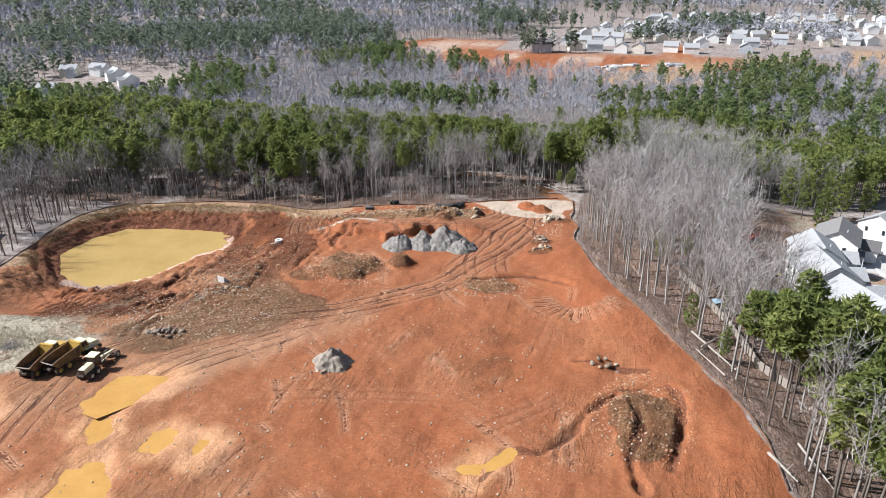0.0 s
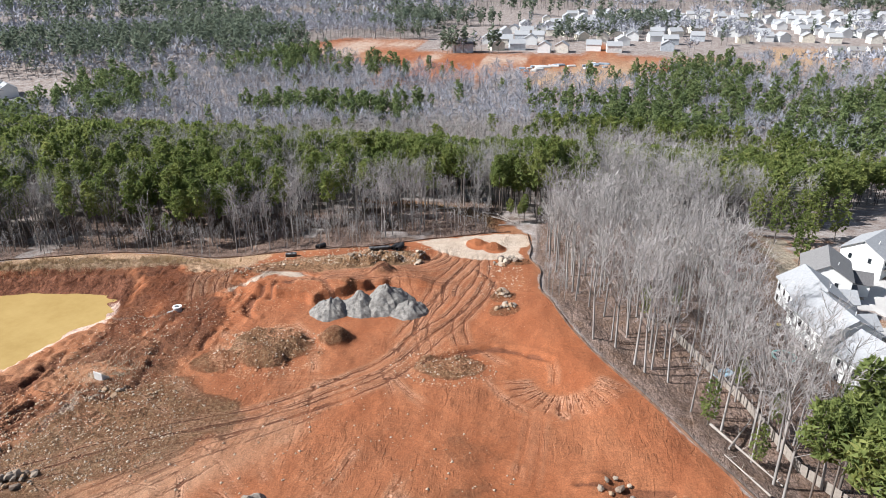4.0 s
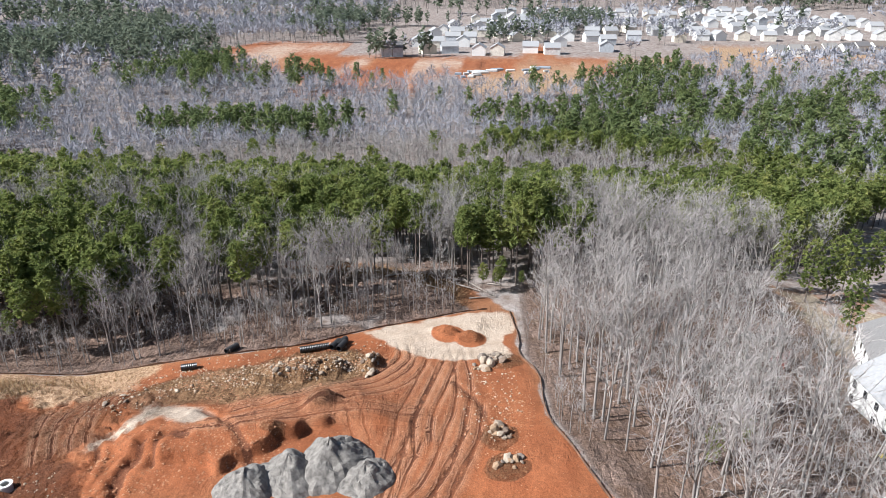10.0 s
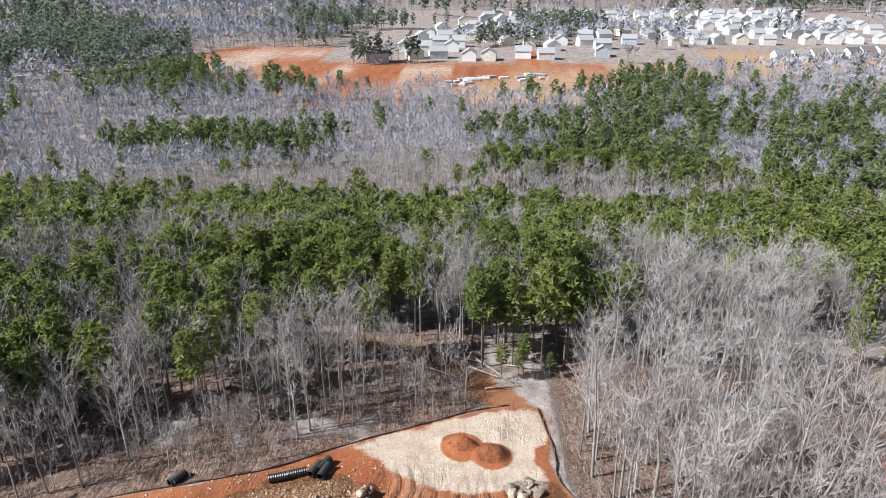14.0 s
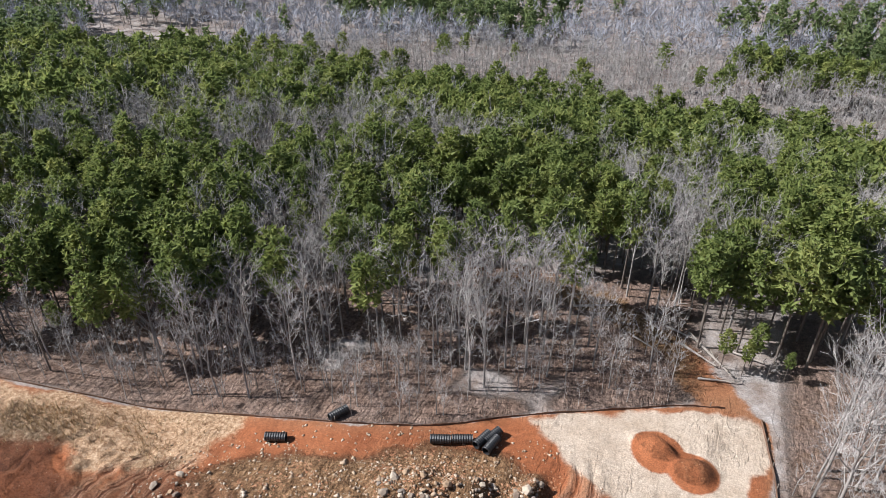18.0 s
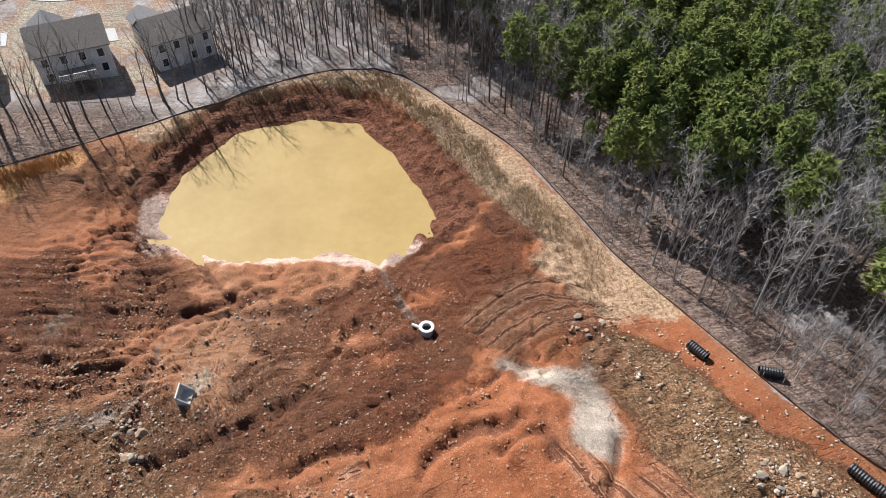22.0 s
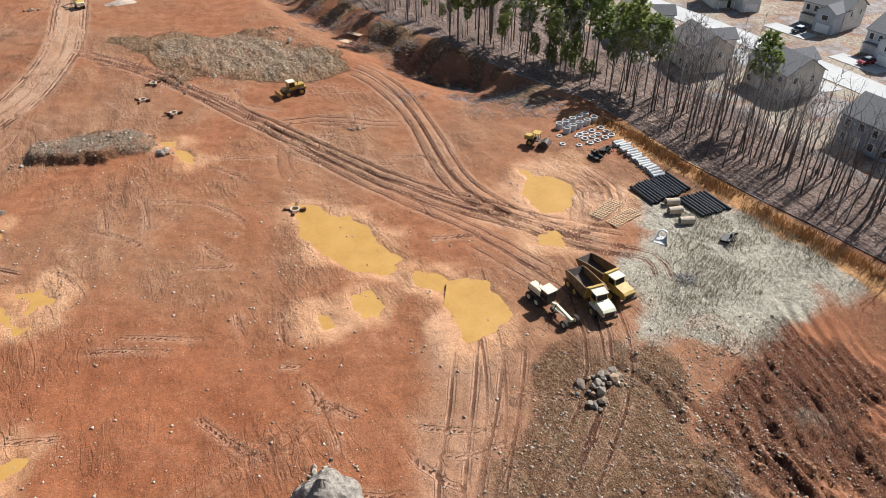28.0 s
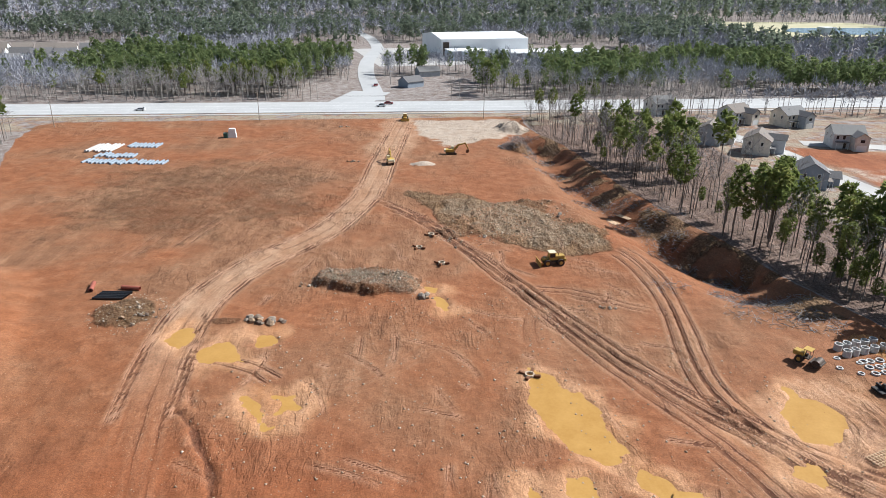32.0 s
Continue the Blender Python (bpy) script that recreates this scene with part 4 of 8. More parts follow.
col = mix(nt, ln, zone["a"][2], col, ramp(nt, ln, n_mid, [(0.3, (0.33, 0.255, 0.19)), (0.7, (0.455, 0.375, 0.30))]))
wet_c = ramp(nt, ln, n_drag, [(0.3, (0.40, 0.19, 0.085)), (0.7, (0.52, 0.30, 0.17))])
col = mix(nt, ln, maths(nt, ln, 'MULTIPLY', zone["a"][3], 0.8), col, wet_c)
col = mix(nt, ln, maths(nt, ln, 'MULTIPLY', zone["b"][3], 0.85), col, (0.56, 0.40, 0.32))
def field(name):
    at = nt.new("ShaderNodeAttribute")
    at.attribute_name = name
    return at.outputs["Fac"]


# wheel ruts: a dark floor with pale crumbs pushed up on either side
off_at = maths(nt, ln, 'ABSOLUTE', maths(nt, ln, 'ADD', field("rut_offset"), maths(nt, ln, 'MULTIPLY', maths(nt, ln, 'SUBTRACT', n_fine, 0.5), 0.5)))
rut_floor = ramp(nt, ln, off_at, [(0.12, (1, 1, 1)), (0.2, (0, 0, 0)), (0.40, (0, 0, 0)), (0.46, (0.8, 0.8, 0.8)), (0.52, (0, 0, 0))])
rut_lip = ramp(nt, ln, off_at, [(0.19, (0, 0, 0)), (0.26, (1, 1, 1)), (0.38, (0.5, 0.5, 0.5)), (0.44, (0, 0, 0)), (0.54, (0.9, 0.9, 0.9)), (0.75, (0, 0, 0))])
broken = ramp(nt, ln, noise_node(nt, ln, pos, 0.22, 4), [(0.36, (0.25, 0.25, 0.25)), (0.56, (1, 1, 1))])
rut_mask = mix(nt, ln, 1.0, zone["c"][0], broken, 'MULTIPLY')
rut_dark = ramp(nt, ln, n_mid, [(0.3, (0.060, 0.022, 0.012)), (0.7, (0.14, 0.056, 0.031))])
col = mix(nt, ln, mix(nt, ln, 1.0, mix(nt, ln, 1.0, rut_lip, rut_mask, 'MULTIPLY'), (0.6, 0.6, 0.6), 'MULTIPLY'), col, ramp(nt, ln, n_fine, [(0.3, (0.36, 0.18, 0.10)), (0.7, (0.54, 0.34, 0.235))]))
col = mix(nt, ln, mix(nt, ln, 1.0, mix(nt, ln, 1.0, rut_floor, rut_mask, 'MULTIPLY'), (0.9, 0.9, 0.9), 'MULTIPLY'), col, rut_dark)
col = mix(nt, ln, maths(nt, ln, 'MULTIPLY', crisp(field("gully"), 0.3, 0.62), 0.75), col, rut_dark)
floor_c = ramp(nt, ln, n_mid, [(0.25, (0.10, 0.065, 0.050)), (0.42, (0.195, 0.153, 0.13)), (0.58, (0.285, 0.252, 0.232)), (0.75, (0.38, 0.35, 0.335))])
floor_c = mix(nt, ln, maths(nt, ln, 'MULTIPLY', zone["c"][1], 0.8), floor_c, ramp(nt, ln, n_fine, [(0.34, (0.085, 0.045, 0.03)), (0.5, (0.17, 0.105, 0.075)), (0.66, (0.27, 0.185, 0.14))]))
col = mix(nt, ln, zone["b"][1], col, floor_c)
n_ledge = noise_node(nt, ln, stretch.outputs[0], 0.34, 6, 0.55)
saw = maths(nt, ln, 'FRACT', maths(nt, ln, 'MULTIPLY', n_ledge, 7.0))
rise = nt.new("ShaderNodeMapRange")
rise.interpolation_type = 'SMOOTHSTEP'
rise.inputs["From Min"].default_value, rise.inputs["From Max"].default_value = 0.0, 0.13
ln.new(saw, rise.inputs["Value"])
torn = ramp(nt, ln, noise_node(nt, ln, pos, 0.06, 3), [(0.48, (0.03, 0.03, 0.03)), (0.64, (0.32, 0.32, 0.32))])
torn = maths(nt, ln, 'MAXIMUM', torn, maths(nt, ln, 'MULTIPLY', maths(nt, ln, 'MAXIMUM', zone["c"][1], zone["b"][0]), 0.85))
ledge = maths(nt, ln, 'MULTIPLY', maths(nt, ln, 'SUBTRACT', rise.outputs[0], saw), maths(nt, ln, 'MULTIPLY', torn, 0.95))
strata = nt.new("ShaderNodeTexWhiteNoise")
strata.noise_dimensions = '1D'
ln.new(maths(nt, ln, 'FLOOR', maths(nt, ln, 'MULTIPLY', n_ledge, 7.0)), strata.inputs["W"])
layer = ramp(nt, ln, strata.outputs["Value"], [(0.0, (0.80, 0.79, 0.78)), (1.0, (1.16, 1.17, 1.18))])
col = mix(nt, ln, maths(nt, ln, 'MULTIPLY', torn, 0.8), col, mix(nt, ln, 1.0, col, layer, 'MULTIPLY'))
fine = ramp(nt, ln, n_fine, [(0.34, (0.50, 0.50, 0.50)), (0.5, (1, 1, 1)), (0.66, (1.38, 1.38, 1.38))])
col = mix(nt, ln, maths(nt, ln, 'ADD', maths(nt, ln, 'MULTIPLY', torn, 0.5), 0.42), col, fine, 'MULTIPLY')
specks = ramp(nt, ln, clods.outputs["Distance"], [(0.10, (1, 1, 1)), (0.16, (0, 0, 0))])
pick = ramp(nt, ln, noise_node(nt, ln, pos, 0.7, 2), [(0.55, (0, 0, 0)), (0.65, (0.8, 0.8, 0.8))])
col = mix(nt, ln, mix(nt, ln, 1.0, specks, pick, 'MULTIPLY'), col, (0.44, 0.30, 0.21))
# small shadows of clods, put into the soil colour as dark specks
lumps = nt.new("ShaderNodeTexVoronoi")
lumps.inputs["Scale"].default_value = 3.1
lumps.inputs["Randomness"].default_value = 1.0
ln.new(pos, lumps.inputs["Vector"])
clod_shade = ramp(nt, ln, lumps.outputs["Distance"], [(0.14, (1, 1, 1)), (0.24, (0, 0, 0))])
where = ramp(nt, ln, noise_node(nt, ln, pos, 0.45, 4), [(0.50, (0, 0, 0)), (0.60, (0.75, 0.75, 0.75))])
col = mix(nt, ln, mix(nt, ln, 1.0, mix(nt, ln, 1.0, clod_shade, where, 'MULTIPLY'), maths(nt, ln, 'ADD', maths(nt, ln, 'MULTIPLY', torn, 0.8), 0.2), 'MULTIPLY'), col, mix(nt, ln, 1.0, col, (0.42, 0.40, 0.38), 'MULTIPLY'))
grain = ramp(nt, ln, noise_node(nt, ln, pos, 6.5, 3, 0.65), [(0.36, (0.60, 0.60, 0.60)), (0.5, (1, 1, 1)), (0.64, (1.36, 1.36, 1.36))])
col = mix(nt, ln, 0.75, col, grain, 'MULTIPLY')
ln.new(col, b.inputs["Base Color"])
rough_at = maths(nt, ln, 'ADD', maths(nt, ln, 'MULTIPLY', torn, 0.85), 0.15)
h = maths(nt, ln, 'ADD', maths(nt, ln, 'ADD', maths(nt, ln, 'MULTIPLY', n_mid, maths(nt, ln, 'ADD', maths(nt, ln, 'MULTIPLY', torn, 0.7), 0.3)), ledge), maths(nt, ln, 'MULTIPLY', n_fine, maths(nt, ln, 'MULTIPLY', rough_at, 0.75)))
h = maths(nt, ln, 'SUBTRACT', h, maths(nt, ln, 'MULTIPLY', mix(nt, ln, 1.0, rut_floor, rut_mask, 'MULTIPLY'), 0.3))
h = maths(nt, ln, 'ADD', h, maths(nt, ln, 'MULTIPLY', n_drag, 0.12))
bump(nt, ln, b, h, 0.9, 0.62)
ground_mesh.materials.append(m)
ground = tagged(new("ground", ground_mesh), "red clay building site with ruts, straw and forest floor round it", "ground", kind="structure")


def sheet(name, outline, z, mat, label, category, kind=""):
    bm = bmesh.new()
    bm.faces.new([bm.verts.new((x, y, z)) for x, y in outline])
    bmesh.ops.triangulate(bm, faces=bm.faces[:])
    me = bpy.data.meshes.new(name)
    bm.to_mesh(me)
    bm.free()
    me.materials.append(mat)
    return tagged(new(name, me), label, category, kind=kind)


def grown(pts, by):
    cx, cy = np.mean([p[0] for p in pts]), np.mean([p[1] for p in pts])
    return [(x + (x - cx) / math.hypot(x - cx, y - cy) * by, y + (y - cy) / math.hypot(x - cx, y - cy) * by) for x, y in pts]


MUDDY = simple("muddy_water", (0.285, 0.188, 0.062), (0.375, 0.262, 0.098), 0.08, 0.6, 0, 0.12)
PUDDLE_WATER = simple("puddle_water", (0.36, 0.19, 0.047), (0.47, 0.27, 0.08), 0.25, 0.4, 0, 0.2)
sheet("pond_water", grown(POND, 11), POND_Z, MUDDY, "opaque yellow muddy water filling the basin", "pond", "structure")
for p in PUDDLES:
    sheet("puddle", grown(p, 1.6), puddle_level(p) - 0.08, PUDDLE_WATER, "shallow orange muddy puddle on clay", "puddle", "structure")

# ---- trees ----
rng = np.random.default_rng(7)


def tube(p0, p1, r0, r1, sides):
    """A tapered prism as verts and triangles."""
    p0, p1 = np.array(p0, float), np.array(p1, float)
    d = p1 - p0
    d = d / (np.linalg.norm(d) + 1e-9)
    a = np.cross(d, (0.3, 0.9, 0.2))
    a /= np.linalg.norm(a)
    b2 = np.cross(d, a)
    an = np.arange(sides) * 2 * np.pi / sides
    ring = np.cos(an)[:, None] * a + np.sin(an)[:, None] * b2
    v = np.concatenate([p0 + ring * r0, p1 + ring * r1])
    t = []
    for i in range(sides):
        j = (i + 1) % sides
        t += [(i, j, sides + j), (i, sides + j, sides + i)]
    return v, np.array(t)


def joined(pieces):
    vs, ts, k = [], [], 0
    for v, t in pieces:
        vs.append(v)
        ts.append(t + k)
        k += len(v)
    return np.concatenate(vs), np.concatenate(ts)


def strokes(q, d, wide, r):
    """Thin tapering triangles from q along d."""
    side = np.cross(d, r.normal(size=q.shape))
    side = side / (np.linalg.norm(side, axis=1)[:, None] + 1e-9) * np.asarray(wide).reshape(-1, 1)
    v = np.stack([q - side, q + side, q + d], 1).reshape(-1, 3)
    return v, np.arange(len(v)).reshape(-1, 3)


def puffs(centres, radius, each, r):
    """Tufts of needles: narrow blades that fan outward and upward from the heart of each tuft."""
    n = len(centres) * each
    c = np.repeat(centres, each, 0)
    rad = np.repeat(radius, each)[:, None]
    d = r.normal(size=(n, 3))
    d[:, 2] = d[:, 2] * 0.75 + 0.3
    d /= np.linalg.norm(d, axis=1)[:, None]
    size = rad * r.uniform(0.8, 1.7, (n, 1))
    return strokes(c - d * size * 0.35, d * size * 1.35, size * 0.3, r)


def pine_arrays(r, clumps, each, tall=16.0, sides=5, puff=0.8, deep=0.5, wide=2.5):
    """Trunk and crown of a loblolly pine: bare lower trunk, an uneven rounded crown of needle clusters."""
    base = tall * (1 - deep * r.uniform(0.85, 1.1))
    lean = r.normal(0, 0.3, 2)
    top = np.array([lean[0], lean[1], tall - 0.5])
    mid = np.array([lean[0] * 0.5, lean[1] * 0.5, base])
    wood = [tube((0, 0, -0.6), mid, 0.17, 0.13, sides), tube(mid, top, 0.13, 0.03, 3)]
    u = (np.arange(clumps) + r.uniform(0, 1, clumps)) / clumps
    prof = np.where(u < 0.3, 0.6 + 0.4 * u / 0.3, np.sqrt(np.clip(1 - ((u - 0.3) / 0.74) ** 2, 0.02, 1)))
    an = np.arange(clumps) * 2.4 + r.uniform(-0.6, 0.6, clumps)
    reach = wide * prof * r.uniform(0.05, 1.0, clumps) ** 0.55
    z = base + (tall - base) * u * 0.97
    cen = np.stack([np.cos(an) * reach + lean[0] * z / tall, np.sin(an) * reach + lean[1] * z / tall, z], 1)
    rad = puff * r.uniform(0.65, 1.25, clumps) * (0.75 + 0.4 * prof)
    if sides > 3:
        for k in range(0, clumps, 9):
            wood.append(tube((lean[0] * z[k] / tall, lean[1] * z[k] / tall, z[k] - 0.5), cen[k], 0.05, 0.02, 3))
    return joined(wood), puffs(cen, rad, each, r)


def bare_arrays(r, tall=16.0, limbs=11, boughs=6, twigs=5, sides=5, thick=0.021, spread=1.0):
    """A leafless hardwood: forked trunk, rising limbs, boughs and a haze of fine twigs."""
    b1 = r.normal(0, 0.35, 2)
    fork = tall * r.uniform(0.3, 0.5)
    p1 = np.array([b1[0], b1[1], fork])
    p2 = p1 + (r.normal(0, 0.7), r.normal(0, 0.7), (tall - fork) * 0.82)
    wood = [tube((0, 0, -0.6), p1, 0.17, 0.12, sides), tube(p1, p2, 0.12, 0.02, max(3, sides - 1))]
    starts, ways = [], []
    for i in range(limbs):
        u = (i + r.uniform(0, 0.9)) / limbs
        o = p1 * (0.82 + 0.18 * u / 0.25) if u < 0.25 else p1 + (p2 - p1) * (u - 0.25) / 0.75 * 0.85
        an = i * 2.4 + r.uniform(-0.6, 0.6)
        out = tall * 0.15 * spread * (1.15 - 0.6 * u) * r.uniform(0.6, 1.2)
        knee = o + np.array((math.cos(an) * out * 0.6, math.sin(an) * out * 0.6, out * r.uniform(0.5, 0.9)))
        tip = knee + np.array((math.cos(an + r.normal(0, 0.4)) * out * 0.5, math.sin(an + r.normal(0, 0.4)) * out * 0.5, out * r.uniform(0.8, 1.5)))
        wood += [tube(o, knee, 0.065 - 0.03 * u, 0.035, 3), tube(knee, tip, 0.035, 0.01, 3)]
        for f in r.uniform(0.3, 1.9, boughs):
            starts.append(o + (knee - o) * f if f < 1 else knee + (tip - knee) * (f - 1))
            ways.append((tip - o) / np.linalg.norm(tip - o))
    for f in r.uniform(0.45, 1.0, boughs):
        starts.append(p1 + (p2 - p1) * f)
        ways.append((0, 0, 0.8))
    q, d = np.array(starts), np.array(ways)
    d = d * 0.9 + r.normal(0, 0.5, q.shape) + (0, 0, 0.15)
    d = d / np.linalg.norm(d, axis=1)[:, None] * r.uniform(1.2, 2.6, (len(q), 1)) * tall / 16
    fine = [strokes(q, d, thick * 1.5, r)]
    n = len(q) * twigs
    qq = np.repeat(q, twigs, 0) + np.repeat(d, twigs, 0) * r.uniform(0.25, 0.95, (n, 1))
    dd = np.repeat(d, twigs, 0) * 0.35 + r.normal(0, 0.5, (n, 3)) + (0, 0, 0.2)
    dd = dd / np.linalg.norm(dd, axis=1)[:, None] * r.uniform(0.6, 1.5, (n, 1))
    fine.append(strokes(qq, dd, thick, r))
    return joined(wood), joined(fine)


def stroke_tree(r, n, thick, tall, wide):
    """A distant leafless crown: fine strokes fanning from a short trunk into a rounded head."""
    d = r.normal(size=(n, 3))
    d /= np.linalg.norm(d, axis=1)[:, None]
    q = d * r.uniform(0.2, 0.8, (n, 1)) * (wide * 0.5, wide * 0.5, tall * 0.3) + (0, 0, tall * 0.62)
    way = d * (1.0, 1.0, 0.6) + r.normal(0, 0.45, (n, 3)) + (0, 0, 0.75)
    way = way / np.linalg.norm(way, axis=1)[:, None] * r.uniform(1.5, 3.4, (n, 1))
    return tube((0, 0, -0.5), (0, 0, tall * 0.7), 0.2, 0.06, 3), strokes(q, way, thick * r.uniform(0.6, 1.3, n), r)


def scatter(arrays, spots):
    """Copies of a tree's arrays at spots (x, y, z, turn, scale)."""
    v, t = arrays
    n = len(spots)
    c, s, k = np.cos(spots[:, 3]), np.sin(spots[:, 3]), spots[:, 4]
    x = (v[None, :, 0] * c[:, None] - v[None, :, 1] * s[:, None]) * k[:, None] + spots[:, 0:1]
    y = (v[None, :, 0] * s[:, None] + v[None, :, 1] * c[:, None]) * k[:, None] + spots[:, 1:2]
    z = v[None, :, 2] * k[:, None] + spots[:, 2:3]
    vv = np.stack([x, y, z], 2).reshape(-1, 3)
    tt = (t[None] + (np.arange(n) * len(v))[:, None, None]).reshape(-1, 3)
    return vv, tt


ROAD_A, ROAD_B = np.array((700.0, -165.0)), np.array((-700.0, -264.0))
SIDE_ROAD = curve([(26, -232), (28, -255), (32, -285), (36.5, -318), (40.5, -360), (43, -410), (42.5, -460), (42, -515), (56, -618), (72, -680)])


def road_dist(x, y):
    d = ROAD_B - ROAD_A
    d = d / np.linalg.norm(d)
    return (x - ROAD_A[0]) * -d[1] + (y - ROAD_A[1]) * d[0]


def spots_in(r, area, spacing, keep):
    """Jittered grid of places in a box where keep(x, y) says so."""
    x0, y0, x1, y1 = area
    xs, ys = np.meshgrid(np.arange(x0, x1, spacing), np.arange(y0, y1, spacing))
    x = xs.ravel() + r.uniform(-0.5, 0.5, xs.size) * spacing
    y = ys.ravel() + r.uniform(-0.5, 0.5, xs.size) * spacing
    k = keep(x, y)
    return x[k], y[k]


def wooded(x, y):
    s = sdist(x, y, SITE)
    ok = s > 1.6 + 3.5 * fbm(x, y, 10, 2, 77)
    ok &= (sdist(x, y, FAR_CLAY) > 4) & (sdist(x, y, FAR_FIELD) > 4) & (sdist(x, y, FAR_LOT) > 2)
    ok &= np.abs(road_dist(x, y)) > 22
    ok &= ~((x > 70 - 6 * sst(y, 130, 145)) & (x < 180) & (y > 98) & (y < 232))
    ok &= ~((x < -110) & (x > -300) & (y > -190) & (y < 118))
    # houses and yards beyond the far clearing
    n = fbm(x, y, 55, 3, 93)
    ok &= ~((y > 640) & (x > -130) & (x < 760) & (y < 1150) & ((n < 0.62) | (y < 720)))
    ok &= np.hypot((x + 378) / 78, (y - 432) / 52) > 1
    ok &= ~((x < -185) & (x > -360) & (y > 205) & (y < 370) & (n < 0.5))
    # along the side road, the store and its yards, the track through the northern edge
    d, _ = seg_dist(x, y, SIDE_ROAD)
    ok &= d > 11
    ok &= ~((x < 34) & (x > -175) & (y < -365) & (y > -560))
    ok &= ~((x > 28) & (x < 112) & (y < -395) & (y > -540))
    ok &= ~((x > 30) & (x < 66) & (y < -236) & (y > -300))
    ok &= ~((x < 20) & (x > -30) & (y < -236) & (y > -330) & (n < 0.62))
    ok &= ~((x < -330) & (x > -620) & (y < -520) & (y > -900))
    ok &= ~((x > 230) & (x < 420) & (y < -330) & (y > -560))
    ok &= ~((y > -217 + 0.0707 * x) & (y < -150) & (x > -62))
    t, _ = seg_dist(x, y, [(14, 197), (8, 206), (-4, 214), (-30, 217)])
    ok &= t > 3.5
    return ok


def seen(x, y):
    """Whether the shot ever looks that way."""
    dx, dy = x - 5, y - 115
    d = np.hypot(dx, dy)
    turn = np.degrees(np.arctan2(-dx, dy))
    east = (turn < -36) & (turn > -146)
    west = (turn > 66) & (turn < 126)
    return ~((east & (d > 120)) | (west & (d > 260)))


def pine_share(x, y):
    """How likely a tree here is a pine."""
    n = fbm(x, y, 30, 3, 91)
    g = fbm(x, y, 17, 2, 95)
    start = np.interp(x, [-200, -176, -148, -133, -99, -66, -53, -30, 0, 20], [130, 141, 154, 163, 171, 176, 183, 189, 199, 203])
    belt = sst(y - start, -2, 4) * (1 - sst(y, 318, 352)) * (1 - sst(x, 24, 38) * (1 - sst(y, 232, 256)))
    p = belt * (0.26 + 0.66 * sst(g + 0.25 * n, 0.48, 0.64))
    p = np.maximum(p, 0.92 * sst(y, 376, 388) * (1 - sst(y, 448, 462)) * sst(x, -4, 14) * (1 - sst(x, 74, 92)) * sst(n, 0.26, 0.38))
    p = np.maximum(p, 0.72 * sst(x, 48, 74) * sst(y, 232, 262) * (1 - sst(y, 490, 530)) * sst(g, 0.38, 0.54))
    p = np.maximum(p, 0.75 * sst(-x, 215, 260) * sst(y, 330, 370) * (1 - sst(y, 455, 490)) * sst(n, 0.34, 0.5))
    p = np.maximum(p, 0.85 * sst(y, 402, 410) * (1 - sst(y, 430, 440)) * sst(-x, 50, 66) * (1 - sst(-x, 150, 175)))
    p = np.maximum(p, sst(y, 480, 540) * 0.8 * sst(fbm(x, y, 90, 3, 96), 0.53, 0.58))
    p = np.maximum(p, sst(-y, 244, 252) * (1 - sst(-y, 345, 380)) * sst(x, 50, 66) * (1 - sst(x, 190, 215)) * 0.9 * sst(n, 0.3, 0.42))
    p = np.maximum(p, sst(-y, 244, 256) * sst(n, 0.5, 0.56) * 0.85)
    row = sst(-x, 66, 72) * (1 - sst(-x, 108, 114)) * sst(-y, -30, -5) * (1 - sst(-y, 90, 125)) * sst(n, 0.4, 0.5)
    p = np.maximum(p, 0.75 * row)
    se = sst(x, 64, 70) * (1 - sst(x, 100, 110)) * sst(y, 20, 45) * (1 - sst(y, 104, 118))
    p = np.maximum(p, 0.75 * se)
    grove = sst(x, 20, 24) * (1 - sst(x, 66, 72)) * sst(y, 104, 122) * (1 - sst(y, 225, 240))
    pond_side = sst(-x, 84, 90) * sst(y, 20, 60) * (1 - sst(y, 150, 160))
    return np.maximum(p, 0.04 * (1 - np.maximum(grove, pond_side)))


VIEWS = np.array([(40, 0), (26, 40), (16, 75), (8, 110), (3, 130)], float)


def near_dist(x, y):
    return np.min(np.hypot(x[None] - VIEWS[:, 0:1], y[None] - VIEWS[:, 1:2]), 0)


pines, bares = [], []
